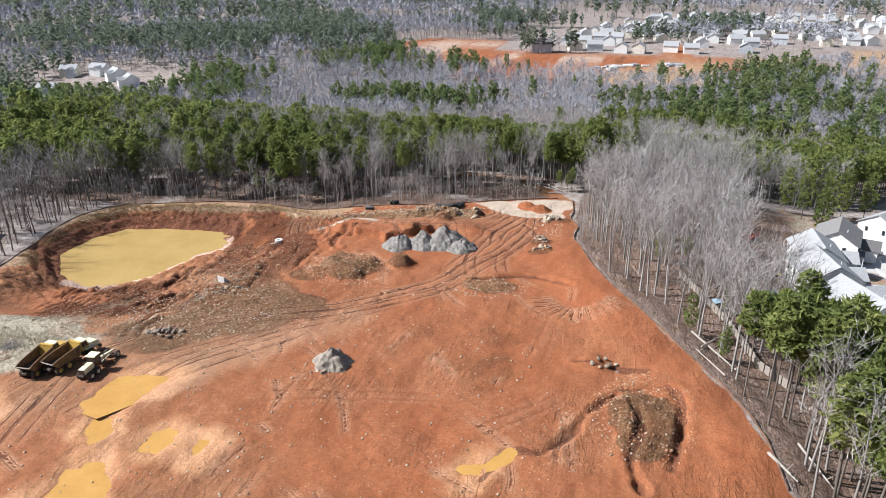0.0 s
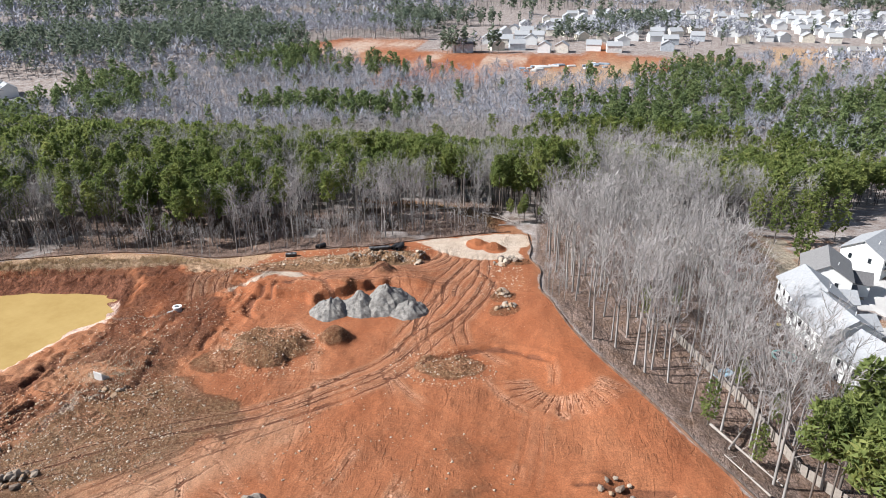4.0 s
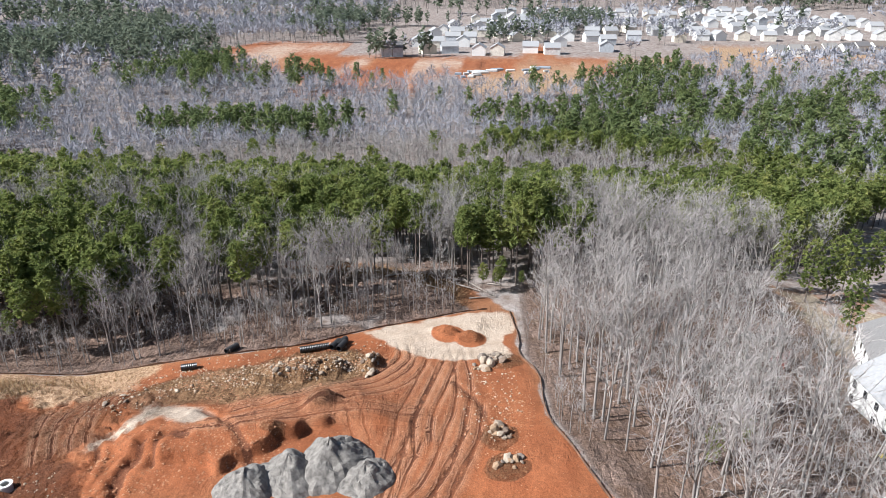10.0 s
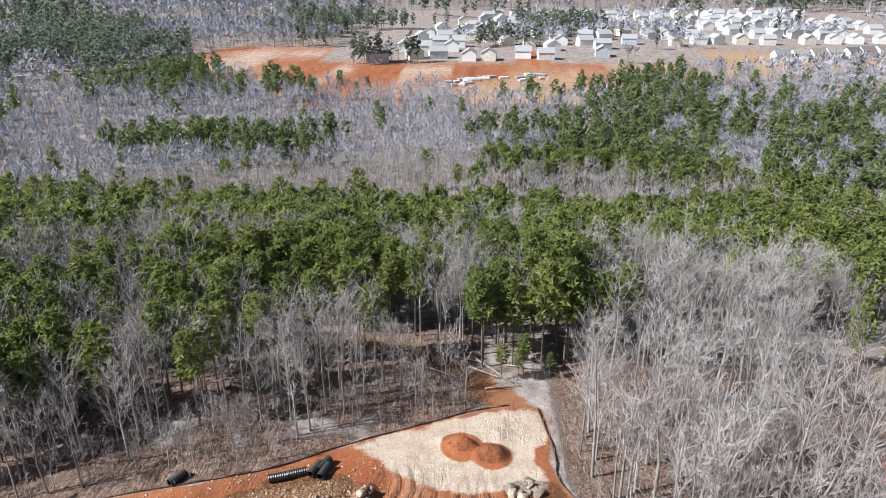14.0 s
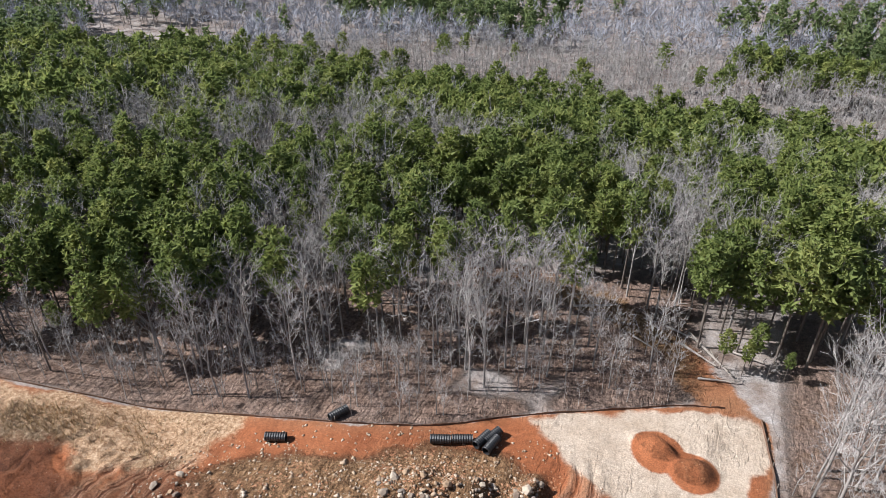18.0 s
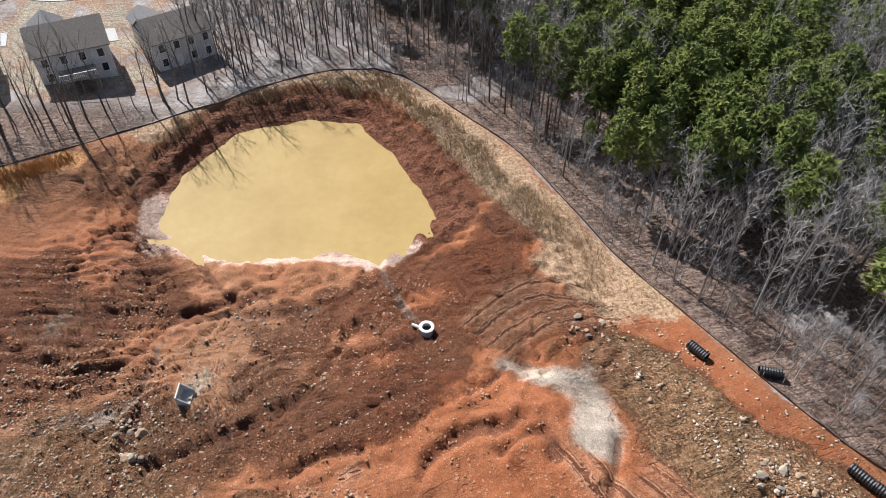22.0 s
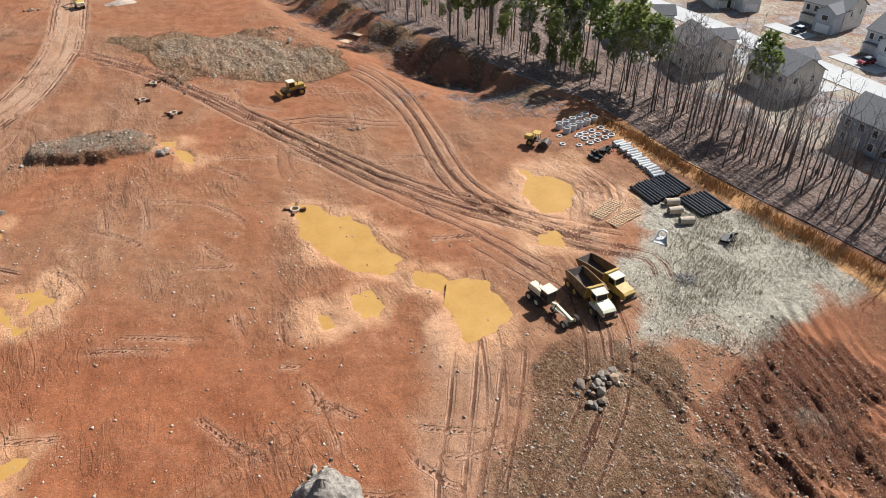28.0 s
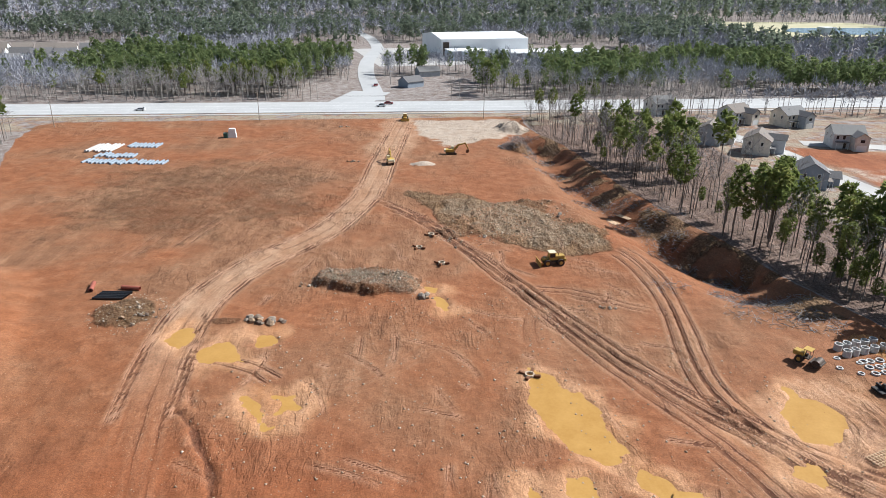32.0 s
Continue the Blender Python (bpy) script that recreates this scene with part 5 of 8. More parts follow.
for lo, hi, spacing, grow in ((0, 165, 3.7, 1.0), (165, 270, 4.4, 1.0), (270, 460, 5.8, 1.05), (460, 800, 8.5, 1.25), (800, 1400, 18.5, 2.0), (1400, 2800, 42.0, 3.6)):
    x, y = spots_in(rng, (-hi - 60, -hi + 10, hi + 60, hi + 170), spacing, lambda x, y: seen(x, y))
    d = near_dist(x, y)
    k = (d >= lo) & (d < hi)
    x, y = x[k], y[k]
    k = wooded(x, y)
    x, y = x[k], y[k]
    edge = sdist(x, y, SITE)
    p = rng.uniform(size=len(x)) < pine_share(x, y)
    size = rng.uniform(0.78, 1.18, len(x)) * grow
    thin = (edge < 11) & (rng.uniform(size=len(x)) < 0.7) & (x < 22)
    size = np.where(thin, size * rng.uniform(0.35, 0.6, len(x)), size)
    size = np.where((x > 20) & (y < 235) & (y > 20) & ~thin, size * np.where(p, 1.25, 1.22), size)
    drop = (x < -60) & (x > -112) & (y < 20) & (y > -185) & (rng.uniform(size=len(x)) < np.where(edge < 15, 0.3, 0.9))
    drop |= ~p & (x > 20) & (y < 240) & (y > 40) & (rng.uniform(size=len(x)) < 0.4)
    size = np.where(p & (x < -60) & (x > -112) & (y < 30) & (y > -185), size * 1.15, size)
    spot = np.stack([x, y, ground_height(x, y), rng.uniform(0, 6.28, len(x)), size], 1)
    pines.append((lo, spot[p & ~drop]))
    bares.append((lo, spot[~p & ~drop]))


# a close row along the western edge
x, y = spots_in(rng, (-120, -190, -30, 152), 2.7, lambda x, y: np.ones(len(x), bool))
edge = sdist(x, y, SITE)
k = (edge > np.where((y > 20) & (y < 105), 5.5, 2.5)) & (edge < 16) & (rng.uniform(size=len(x)) < np.where(y > 30, 0.5, 0.3)) & ((x > -110) | (y > 118))
x, y = x[k], y[k]
p = rng.uniform(size=len(x)) < np.where(y < 25, 0.14, 0.0)
spot = np.stack([x, y, ground_height(x, y), rng.uniform(0, 6.28, len(x)), rng.uniform(0.55, 1.12, len(x)) + 0.1 * p], 1)
pines[0] = (0, np.concatenate([pines[0][1], spot[p]]))
bares[0] = (0, np.concatenate([bares[0][1], spot[~p]]))


def woods(name, spots, variants, mats, label):
    """One body of trees too many to count."""
    if not len(spots):
        return
    wood, fine = [], []
    which = rng.integers(0, len(variants), len(spots))
    for i, (w, c) in enumerate(variants):
        s = spots[which == i]
        if len(s):
            wood.append(scatter(w, s))
            fine.append(scatter(c, s))
    wv, wt = joined(wood)
    fv, ft = joined(fine)
    tris = np.concatenate([wt, ft + len(wv)])
    me = mesh_object(name, np.concatenate([wv, fv]), tris, mats, np.concatenate([np.zeros(len(wt), int), np.ones(len(ft), int)]))
    tagged(new(name, me), label, "trees", kind="stuff")


def tree_things(name, spots, variants, mats, label, group):
    """Trees that stand out singly: trunk and crown under one base."""
    made = []
    for w, c in variants:
        made.append((mesh_object("trunk", *w, [mats[0]]), mesh_object("crown", *c, [mats[1]])))
    for i, (x, y, z, turn, size) in enumerate(spots):
        root = new(name)
        root.matrix_world = pose(x, y, z, 0, 0, math.degrees(turn)) @ Matrix.Scale(size, 4)
        tagged(root, label, "tree", group)
        for key, me in zip(("trunk", "crown"), made[i % len(made)]):
            new(key, me).parent = root


p_near = [pine_arrays(rng, 125, 6, puff=0.62, wide=rng.uniform(2.2, 2.9)) for _ in range(8)]
p_mid = [pine_arrays(rng, 56, 5, sides=3, puff=0.9, wide=rng.uniform(2.2, 2.9)) for _ in range(7)]
p_far = [pine_arrays(rng, 25, 5, sides=3, puff=1.3, deep=0.72) for _ in range(6)]
p_dim = [pine_arrays(rng, 11, 5, sides=3, puff=1.8, deep=0.8, wide=2.2) for _ in range(6)]
b_near = [bare_arrays(rng, spread=rng.uniform(0.95, 1.5)) for _ in range(8)]
b_row = [bare_arrays(rng, limbs=9, boughs=4, twigs=4, thick=0.013, spread=rng.uniform(0.7, 1.1)) for _ in range(6)]
b_mid = [bare_arrays(rng, limbs=6, boughs=4, twigs=5, sides=3, thick=0.036, spread=rng.uniform(0.9, 1.35)) for _ in range(6)]
b_far = [stroke_tree(rng, 60, 0.12, 15, 6.0) for _ in range(5)]
b_dim = [stroke_tree(rng, 26, 0.36, 14, 7.0) for _ in range(5)]
PINE_TEXT = "loblolly pine with a bare trunk and ragged green crown"
BARE_TEXT = "leafless grey hardwood with fine twigs at the forest edge"
for lo, spot in pines:
    if lo == 0:
        near = np.argsort(near_dist(spot[:, 0], spot[:, 1]))
        tree_things("pine_tree", spot[near[:260]], p_near, [BARK, PINE], PINE_TEXT, "pines along the clearing")
        woods("pine_woods", spot[near[260:520]], p_near, [BARK, PINE], "dense stand of green loblolly pines with bare lower trunks")
        spot = spot[near[520:]]
    woods("pine_woods", spot, p_mid if lo < 270 else p_far if lo < 460 else p_dim, [BARK, PINE if lo < 270 else DARK_PINE if lo < 460 else HAZED_PINE], "dense stand of green loblolly pines with bare lower trunks")
for lo, spot in bares:
    if lo == 0:
        near = np.argsort(near_dist(spot[:, 0], spot[:, 1]))
        mine = spot[near[:280]]
        rest = spot[near[280:]]
        light = (mine[:, 0] > 15) | (mine[:, 1] > 172)
        tree_things("bare_tree", mine[light], b_near, [PALE_BARK, PALE_TWIG], BARE_TEXT, "bare trees along the clearing")
        tree_things("bare_tree", mine[~light], b_row, [BARK, TWIG], BARE_TEXT, "bare trees along the clearing")
        light = (rest[:, 0] > 15) | ((rest[:, 1] > 172) & (sdist(rest[:, 0], rest[:, 1], SITE) > 13))
        woods("bare_woods", rest[light][:420], b_near, [PALE_BARK, PALE_TWIG], "pale leafless hardwood trees in winter")
        woods("bare_woods", rest[light][420:], b_mid, [PALE_BARK, PALE_TWIG], "pale leafless hardwood trees in winter")
        woods("bare_woods", rest[~light][:240], b_row, [BARK, TWIG], "leafless grey hardwood trees in winter")
        spot = rest[~light][240:]
    woods("bare_woods", spot, b_mid if lo < 270 else b_far if lo < 460 else b_dim, [BARK if lo < 165 else PALE_BARK, TWIG if lo < 165 else PALE_TWIG if lo < 270 else HAZED_TWIG], "leafless grey hardwood trees in winter")

# saplings and brush along the northern edge
x, y = spots_in(rng, (-125, 150, 30, 215), 2.3, lambda x, y: np.ones(len(x), bool))
edge = sdist(x, y, SITE)
k = (edge > 1.0) & (edge < 13) & (rng.uniform(size=len(x)) < 0.75) & ((x < 8) | (y < 190))
x, y = x[k], y[k]
spot = np.stack([x, y, ground_height(x, y), rng.uniform(0, 6.28, len(x)), rng.uniform(0.2, 0.5, len(x))], 1)
woods("saplings", spot, b_mid, [PALE_BARK, PALE_TWIG], "grey leafless saplings and brush at the forest edge")

# tall pines and a few younger ones by the eastern gardens
p_tall = [pine_arrays(rng, 210, 6, tall=21, puff=0.66, deep=0.36, wide=rng.uniform(2.9, 3.6)) for _ in range(5)]
tall = [(59.5, 99.5), (63.5, 103.5), (66.0, 98.0), (62.5, 93.5), (67.5, 92.0), (71.5, 99.0), (75.5, 102.5), (73.0, 89.0), (70.5, 84.5), (78.0, 94.0), (77.0, 84.0), (82.5, 100.0)]
tree_things("pine_tree", [(x, y, float(ground_height(np.array([x]), np.array([y]))[0]), 1.7 * k, 0.86 + 0.045 * (k * 7 % 6)) for k, (x, y) in enumerate(tall)], p_tall, [BARK, PINE],
            "tall pine with a broad crown on a long bare trunk", "tall pines by the gardens")
young = [(51.5, 118.0, 0.5), (51.1, 155.6, 0.36), (86.8, 203.0, 0.9), (91.0, 222.0, 1.0), (84.5, 218.0, 0.95), (97.0, 228.0, 1.0), (104.0, 231.0, 0.95), (45.0, 150.0, 0.45), (58.5, 131.0, 0.4), (57.0, 112.0, 0.42), (62.0, 122.0, 0.4), (80.5, 224.0, 0.9)]
tree_things("pine_tree", [(x, y, float(ground_height(np.array([x]), np.array([y]))[0]), 2.3 * k, q) for k, (x, y, q) in enumerate(young)], [pine_arrays(rng, 150, 6, puff=0.6, deep=0.84, wide=3.0) for _ in range(3)], [BARK, PINE],
            "young bushy pine among bare hardwood trees", "young pines by the gardens")

# ---- shapes and parts ----
def part(name, bm, mat, parent=None, label="", smooth=False):
    me = bpy.data.meshes.new(name)
    bm.normal_update()
    bm.to_mesh(me)
    bm.free()
    if smooth:
        me.polygons.foreach_set("use_smooth", np.ones(len(me.polygons), bool))
    me.materials.append(mat)
    ob = new(name, me)
    if parent:
        ob.parent = parent
    return tagged(ob, label)


def shared(name, me, parent, m=None):
    ob = new(name, me)
    ob.parent = parent
    if m is not None:
        ob.matrix_basis = m
    return ob


def thing(name, x, y, turn, label, category, group="", z=None):
    root = new(name)
    root.matrix_world = pose(x, y, at_ground(x, y) if z is None else z, 0, 0, turn)
    return tagged(root, label, category, group)


def block(sx, sy, sz, x=0, y=0, z=0, bev=0.0, bm=None, taper=1.0, turn=(0, 0, 0)):
    """A bevelled box whose centre of base is at x, y, z."""
    bm = bm or bmesh.new()
    made = bmesh.ops.create_cube(bm, size=1)["verts"]
    for v in made:
        k = taper if v.co.z > 0 else 1.0
        v.co = Vector((v.co.x * sx * k, v.co.y * sy * k, (v.co.z + 0.5) * sz))
    if bev:
        edges = {e for v in made for e in v.link_edges}
        made = bmesh.ops.bevel(bm, geom=list(edges), offset=bev, segments=1, affect='EDGES')["verts"]
        made = list({v for v in made})
    m = pose(x, y, z, *turn)
    for v in made:
        v.co = m @ v.co
    return bm


def rod(p0, p1, r0, r1=None, sides=10, bm=None, hollow=0.0):
    """A cylinder or cone between two points, or a pipe with a wall."""
    bm = bm or bmesh.new()
    r1 = r0 if r1 is None else r1
    p0, p1 = Vector(p0), Vector(p1)
    q = (p1 - p0).to_track_quat('Z', 'Y')
    rings = []
    for p, r in ((p0, r0), (p1, r1)) + (((p1, r1 - hollow), (p0, r0 - hollow)) if hollow else ()):
        rings.append([bm.verts.new(p + q @ Vector((math.cos(a) * r, math.sin(a) * r, 0))) for a in (i * 2 * math.pi / sides for i in range(sides))])
    n = len(rings)
    for k in range(n if hollow else n - 1):
        a, b2 = rings[k], rings[(k + 1) % n]
        for i in range(sides):
            j = (i + 1) % sides
            bm.faces.new((a[i], a[j], b2[j], b2[i]))
    if not hollow:
        bm.faces.new(rings[0][::-1])
        bm.faces.new(rings[1])
    return bm


def slab(profile, y0, y1, bm=None):
    """An outline in x and z, carried from y0 to y1."""
    bm = bm or bmesh.new()
    a = [bm.verts.new((x, y0, z)) for x, z in profile]
    c = [bm.verts.new((x, y1, z)) for x, z in profile]
    n = len(profile)
    bm.faces.new(a)
    bm.faces.new(c[::-1])
    for i in range(n):
        j = (i + 1) % n
        bm.faces.new((a[j], a[i], c[i], c[j]))
    bmesh.ops.recalc_face_normals(bm, faces=bm.faces[:])
    return bm


def wheel(parent, x, y, r, w, rim_mat):
    tyre = part("wheel", rod((x, y - w / 2, r), (x, y + w / 2, r), r, sides=18), RUBBER, parent)
    part("rim", rod((x, y - w / 2 - 0.03, r), (x, y + w / 2 + 0.03, r), r * 0.5, sides=12), rim_mat, tyre)
    return tyre

# ---- machines ----
BED = simple("scraped_truck_bed_paint", (0.09, 0.052, 0.028), (0.27, 0.165, 0.075), 1.3, 0.6)
def dump_truck(x, y, turn, cab_mat, label):
    t = thing("dump_truck", x, y, turn, label, "dump truck", "parked earth movers")
    for wx in (3.1, -1.3, -3.0):
        for s in (-1.05, 1.05):
            wheel(t, wx, s, 0.78, 0.62, YELLOW)
    part("rear_frame", block(5.2, 0.9, 0.45, -1.6, 0, 0.95, 0.05), DARK_STEEL, t)
    part("hitch", rod((1.2, 0, 1.2), (1.9, 0, 1.2), 0.35, sides=10), DARK_STEEL, t)
    part("front_frame", block(3.4, 1.0, 0.5, 3.2, 0, 0.85, 0.05), DARK_STEEL, t)
    part("hood", slab([(3.2, 1.3), (5.2, 1.3), (5.25, 2.0), (4.9, 2.25), (3.2, 2.45)], -0.95, 0.95), cab_mat, t)
    part("bumper", block(0.35, 2.5, 0.5, 5.25, 0, 0.75, 0.05), DARK_STEEL, t)
    part("fender", block(1.7, 2.75, 0.12, 3.1, 0, 1.68, 0.03), cab_mat, t)
    cab = part("cab", slab([(1.75, 1.55), (3.25, 1.55), (3.3, 2.3), (3.0, 3.2), (1.8, 3.2)], -0.85, 0.85), YELLOW, t)
    part("cab_roof", block(1.6, 1.95, 0.14, 2.35, 0, 3.2, 0.04), CREAM, cab)
    for s in (-0.86, 0.86):
        part("side_window", slab([(1.95, 2.25), (3.1, 2.25), (2.92, 3.05), (1.95, 3.05)], s - 0.02, s + 0.02), GLASS, cab)
    part("windscreen", slab([(3.29, 2.3), (3.34, 2.32), (3.06, 3.1), (3.01, 3.1)], -0.72, 0.72), GLASS, cab)
    part("exhaust", rod((2.0, 1.0, 1.9), (2.0, 1.0, 3.3), 0.08, sides=8), RUSTY, t)
    part("grille", block(0.06, 1.4, 0.55, 5.26, 0, 1.4), DARK_STEEL, t)
    bed = part("dump_bed", slab([(-4.2, 2.35), (-3.4, 1.55), (1.0, 1.45), (1.15, 1.6), (-3.3, 1.72), (-4.05, 2.45)], -1.3, 1.3), DARK_STEEL, t)
    for s in (-1.36, 1.28):
        part("bed_side", slab([(-4.25, 2.45), (-3.4, 1.5), (1.0, 1.42), (1.3, 3.3), (-1.6, 3.05), (-3.4, 2.75)], s, s + 0.12), BED, bed)
    part("bed_front", slab([(1.0, 1.42), (1.12, 1.42), (1.5, 3.55), (1.35, 3.55)], -1.3, 1.3), YELLOW, bed)
    part("canopy_lip", slab([(1.3, 3.4), (1.72, 3.5), (1.72, 3.57), (1.3, 3.5)], -1.2, 1.2), YELLOW, bed)
    for rx in (-2.6, -0.9, 0.6):
        for s in (-1.47, 1.41):
            part("bed_rib", block(0.12, 0.09, 1.2, rx, s + 0.04, 1.55), BED, bed)
    return t


def motor_grader(x, y, turn):
    t = thing("motor_grader", x, y, turn, "faded cream motor grader parked on clay beside trucks", "grader", "parked earth movers")
    for wx in (-2.6, -1.05):
        for s in (-0.95, 0.95):
            wheel(t, wx, s, 0.66, 0.42, CREAM)
    for s in (-0.95, 0.95):
        wheel(t, 4.3, s, 0.62, 0.4, CREAM)
        part("tandem_case", block(2.2, 0.18, 0.35, -1.8, s * 0.7, 0.5), DARK_STEEL, t)
    part("rear_frame", block(3.8, 0.9, 0.4, -1.8, 0, 0.85, 0.04), DARK_STEEL, t)
    part("engine_hood", block(2.4, 1.15, 0.95, -2.2, 0, 1.25, 0.08), CREAM, t)
    part("radiator", block(0.12, 1.0, 0.85, -3.45, 0, 1.25), DARK_STEEL, t)
    part("exhaust", rod((-2.2, 0.3, 2.2), (-2.2, 0.3, 2.9), 0.06, sides=8), RUSTY, t)
    cab = part("cab", slab([(-0.9, 1.25), (0.55, 1.25), (0.7, 2.1), (0.55, 3.0), (-0.85, 3.0)], -0.7, 0.7), DARK_STEEL, t)
    part("cab_roof", block(1.75, 1.75, 0.13, -0.15, 0, 3.0, 0.04), CREAM, cab)
    for s in (-0.71, 0.71):
        part("side_window", slab([(-0.75, 1.8), (0.5, 1.8), (0.45, 2.85), (-0.72, 2.85)], s - 0.02, s + 0.02), GLASS, cab)
    part("arch_frame", slab([(0.5, 1.35), (1.6, 1.75), (3.9, 1.35), (4.7, 1.25), (4.7, 0.95), (3.9, 1.0), (1.6, 1.4), (0.5, 0.95)], -0.17, 0.17), CREAM, t)
    part("front_axle", rod((4.3, -0.9, 0.62), (4.3, 0.9, 0.62), 0.12, sides=8), DARK_STEEL, t)
    part("drawbar", rod((4.2, 0, 0.8), (1.4, 0, 0.75), 0.1, sides=8), CREAM, t)
    part("turntable", rod((1.5, 0, 0.68), (1.5, 0, 0.82), 0.7, sides=18), DARK_STEEL, t)
    m = pose(1.5, 0, 0, 0, 0, 35)
    bm = slab([(-0.05, 0.1), (0.06, 0.1), (0.02, 0.4), (0.1, 0.7), (0.02, 0.7), (-0.08, 0.4)], -1.75, 1.75)
    bm.transform(m)
    part("blade", bm, RUSTY, t)
    for s in (-0.35, 0.35):
        part("lift_cylinder", rod((1.9, s, 2.0), (1.6, s * 1.4, 0.8), 0.06, sides=8), DARK_STEEL, t)
    return t


def track_pair(t, length, gauge, high, wide):
    for s in (-gauge, gauge):
        pr = [(-length / 2 + 0.25, 0), (length / 2 - 0.25, 0), (length / 2, 0.3), (length / 2 - 0.15, high), (-length / 2 + 0.15, high), (-length / 2, 0.3)]
        tr = part("track", slab(pr, s - wide / 2, s + wide / 2), DARK_STEEL, t)
        for k in range(5):
            px = -length / 2 + 0.4 + k * (length - 0.8) / 4
            part("track_roller", rod((px, s - wide / 2 - 0.04, 0.28), (px, s + wide / 2 + 0.04, 0.28), 0.17, sides=10), RUSTY, tr)


def bulldozer(x, y, turn):
    t = thing("bulldozer", x, y, turn, "yellow wheeled dozer with raised front blade on clay", "bulldozer")
    for wx in (-1.6, 1.5):
        for s in (-1.1, 1.1):
            wheel(t, wx, s, 0.82, 0.6, YELLOW)
    part("frame", block(4.8, 1.3, 0.6, 0, 0, 0.75, 0.06), DARK_STEEL, t)
    part("engine_hood", block(2.2, 1.5, 1.0, -1.5, 0, 1.35, 0.1), YELLOW, t)
    cab = part("cab", slab([(-0.4, 1.35), (1.0, 1.35), (1.05, 2.2), (0.9, 3.1), (-0.4, 3.1)], -0.75, 0.75), YELLOW, t)
    part("cab_roof", block(1.7, 1.8, 0.14, 0.3, 0, 3.1, 0.04), CREAM, cab)
    for s in (-0.76, 0.76):
        part("side_window", slab([(-0.3, 2.0), (0.95, 2.0), (0.82, 2.95), (-0.3, 2.95)], s - 0.02, s + 0.02), GLASS, cab)
    part("front_hood", block(1.3, 1.4, 0.5, 1.7, 0, 1.3, 0.08), YELLOW, t)
    part("blade", slab([(3.3, 0.25), (3.45, 0.25), (3.3, 0.8), (3.5, 1.5), (3.36, 1.5), (3.15, 0.8)], -1.9, 1.9), YELLOW, t)
    for s in (-0.9, 0.9):
        part("push_arm", rod((1.4, s, 0.75), (3.25, s, 0.6), 0.11, sides=8), YELLOW, t)
    part("counterweight", block(0.5, 1.6, 0.7, -2.75, 0, 0.9, 0.06), YELLOW, t)
    part("exhaust", rod((-1.2, 0.35, 2.3), (-1.2, 0.35, 3.0), 0.06, sides=8), RUSTY, t)
    return t


def roller(x, y, turn):
    t = thing("soil_compactor", x, y, turn, "dirty yellow soil compactor with a steel drum", "roller")
    part("drum", rod((1.6, -1.0, 0.72), (1.6, 1.0, 0.72), 0.72, sides=20), DARK_STEEL, t)
    part("drum_yoke", block(2.0, 2.3, 0.3, 1.5, 0, 0.62, 0.04), DARK_STEEL, t)
    for s in (-0.8, 0.8):
        wheel(t, -1.2, s, 0.68, 0.5, YELLOW)
    part("engine_hood", block(1.7, 1.4, 0.85, -1.6, 0, 1.05, 0.1), YELLOW, t)
    part("platform", block(1.1, 1.5, 0.2, -0.2, 0, 1.0, 0.03), DARK_STEEL, t)
    part("seat", block(0.5, 0.5, 0.5, -0.4, 0, 1.2, 0.06), RUBBER, t)
    for px in (-0.7, 0.35):
        for s in (-0.65, 0.65):
            part("canopy_post", rod((px, s, 1.2), (px, s, 2.6), 0.04, sides=6), DARK_STEEL, t)
    part("canopy", block(1.4, 1.6, 0.1, -0.2, 0, 2.6, 0.03), YELLOW, t)
    return t


def excavator(x, y, turn, arm_turn):
    t = thing("excavator", x, y, turn, "yellow tracked excavator with its arm stretched out", "excavator", "excavators by the haul road")
    track_pair(t, 3.6, 1.1, 0.8, 0.55)
    part("turntable", rod((0, 0, 0.7), (0, 0, 1.0), 0.7, sides=14), DARK_STEEL, t)
    m = pose(0, 0, 0, 0, 0, arm_turn)
    for name, bm, mat in (("upper_body", block(3.2, 2.4, 1.0, -0.6, 0, 1.0, 0.12), YELLOW), ("counterweight", block(0.8, 2.3, 0.9, -2.3, 0, 1.1, 0.15), CREAM),
                          ("cab", slab([(-0.2, 1.3), (1.2, 1.3), (1.25, 2.2), (0.95, 2.9), (-0.2, 2.9)], 0.25, 1.2), CREAM),
                          ("cab_window", slab([(0.0, 2.0), (1.2, 2.0), (0.9, 2.75), (0.0, 2.75)], 1.2, 1.23), GLASS),
                          ("boom", slab([(0.5, 1.7), (2.4, 3.9), (5.0, 4.3), (5.2, 4.0), (2.8, 3.4), (1.1, 1.5)], -0.5, -0.1), YELLOW),
                          ("stick", slab([(4.7, 4.5), (5.3, 4.4), (6.4, 1.9), (6.1, 1.8)], -0.45, -0.15), YELLOW),
                          ("bucket", slab([(5.7, 1.9), (6.5, 1.9), (6.6, 1.2), (6.0, 0.6), (5.3, 0.9)], -0.8, 0.2), RUSTY)):
        bm.transform(m)
        part(name, bm, mat, t)
    part("boom_cylinder", rod(m @ Vector((1.3, -0.3, 1.4)), m @ Vector((2.7, -0.3, 3.3)), 0.08, sides=8), DARK_STEEL, t)
    return t


dump_truck(-46.3, 74.6, 86, CREAM, "yellow articulated dump truck with rusty empty bed")
dump_truck(-50.0, 72.6, 97, YELLOW, "yellow articulated dump truck parked beside another")
motor_grader(-40.4, 74.0, 99)
bulldozer(-28.5, -12.2, 8)
roller(-64.6, 31.2, 130)
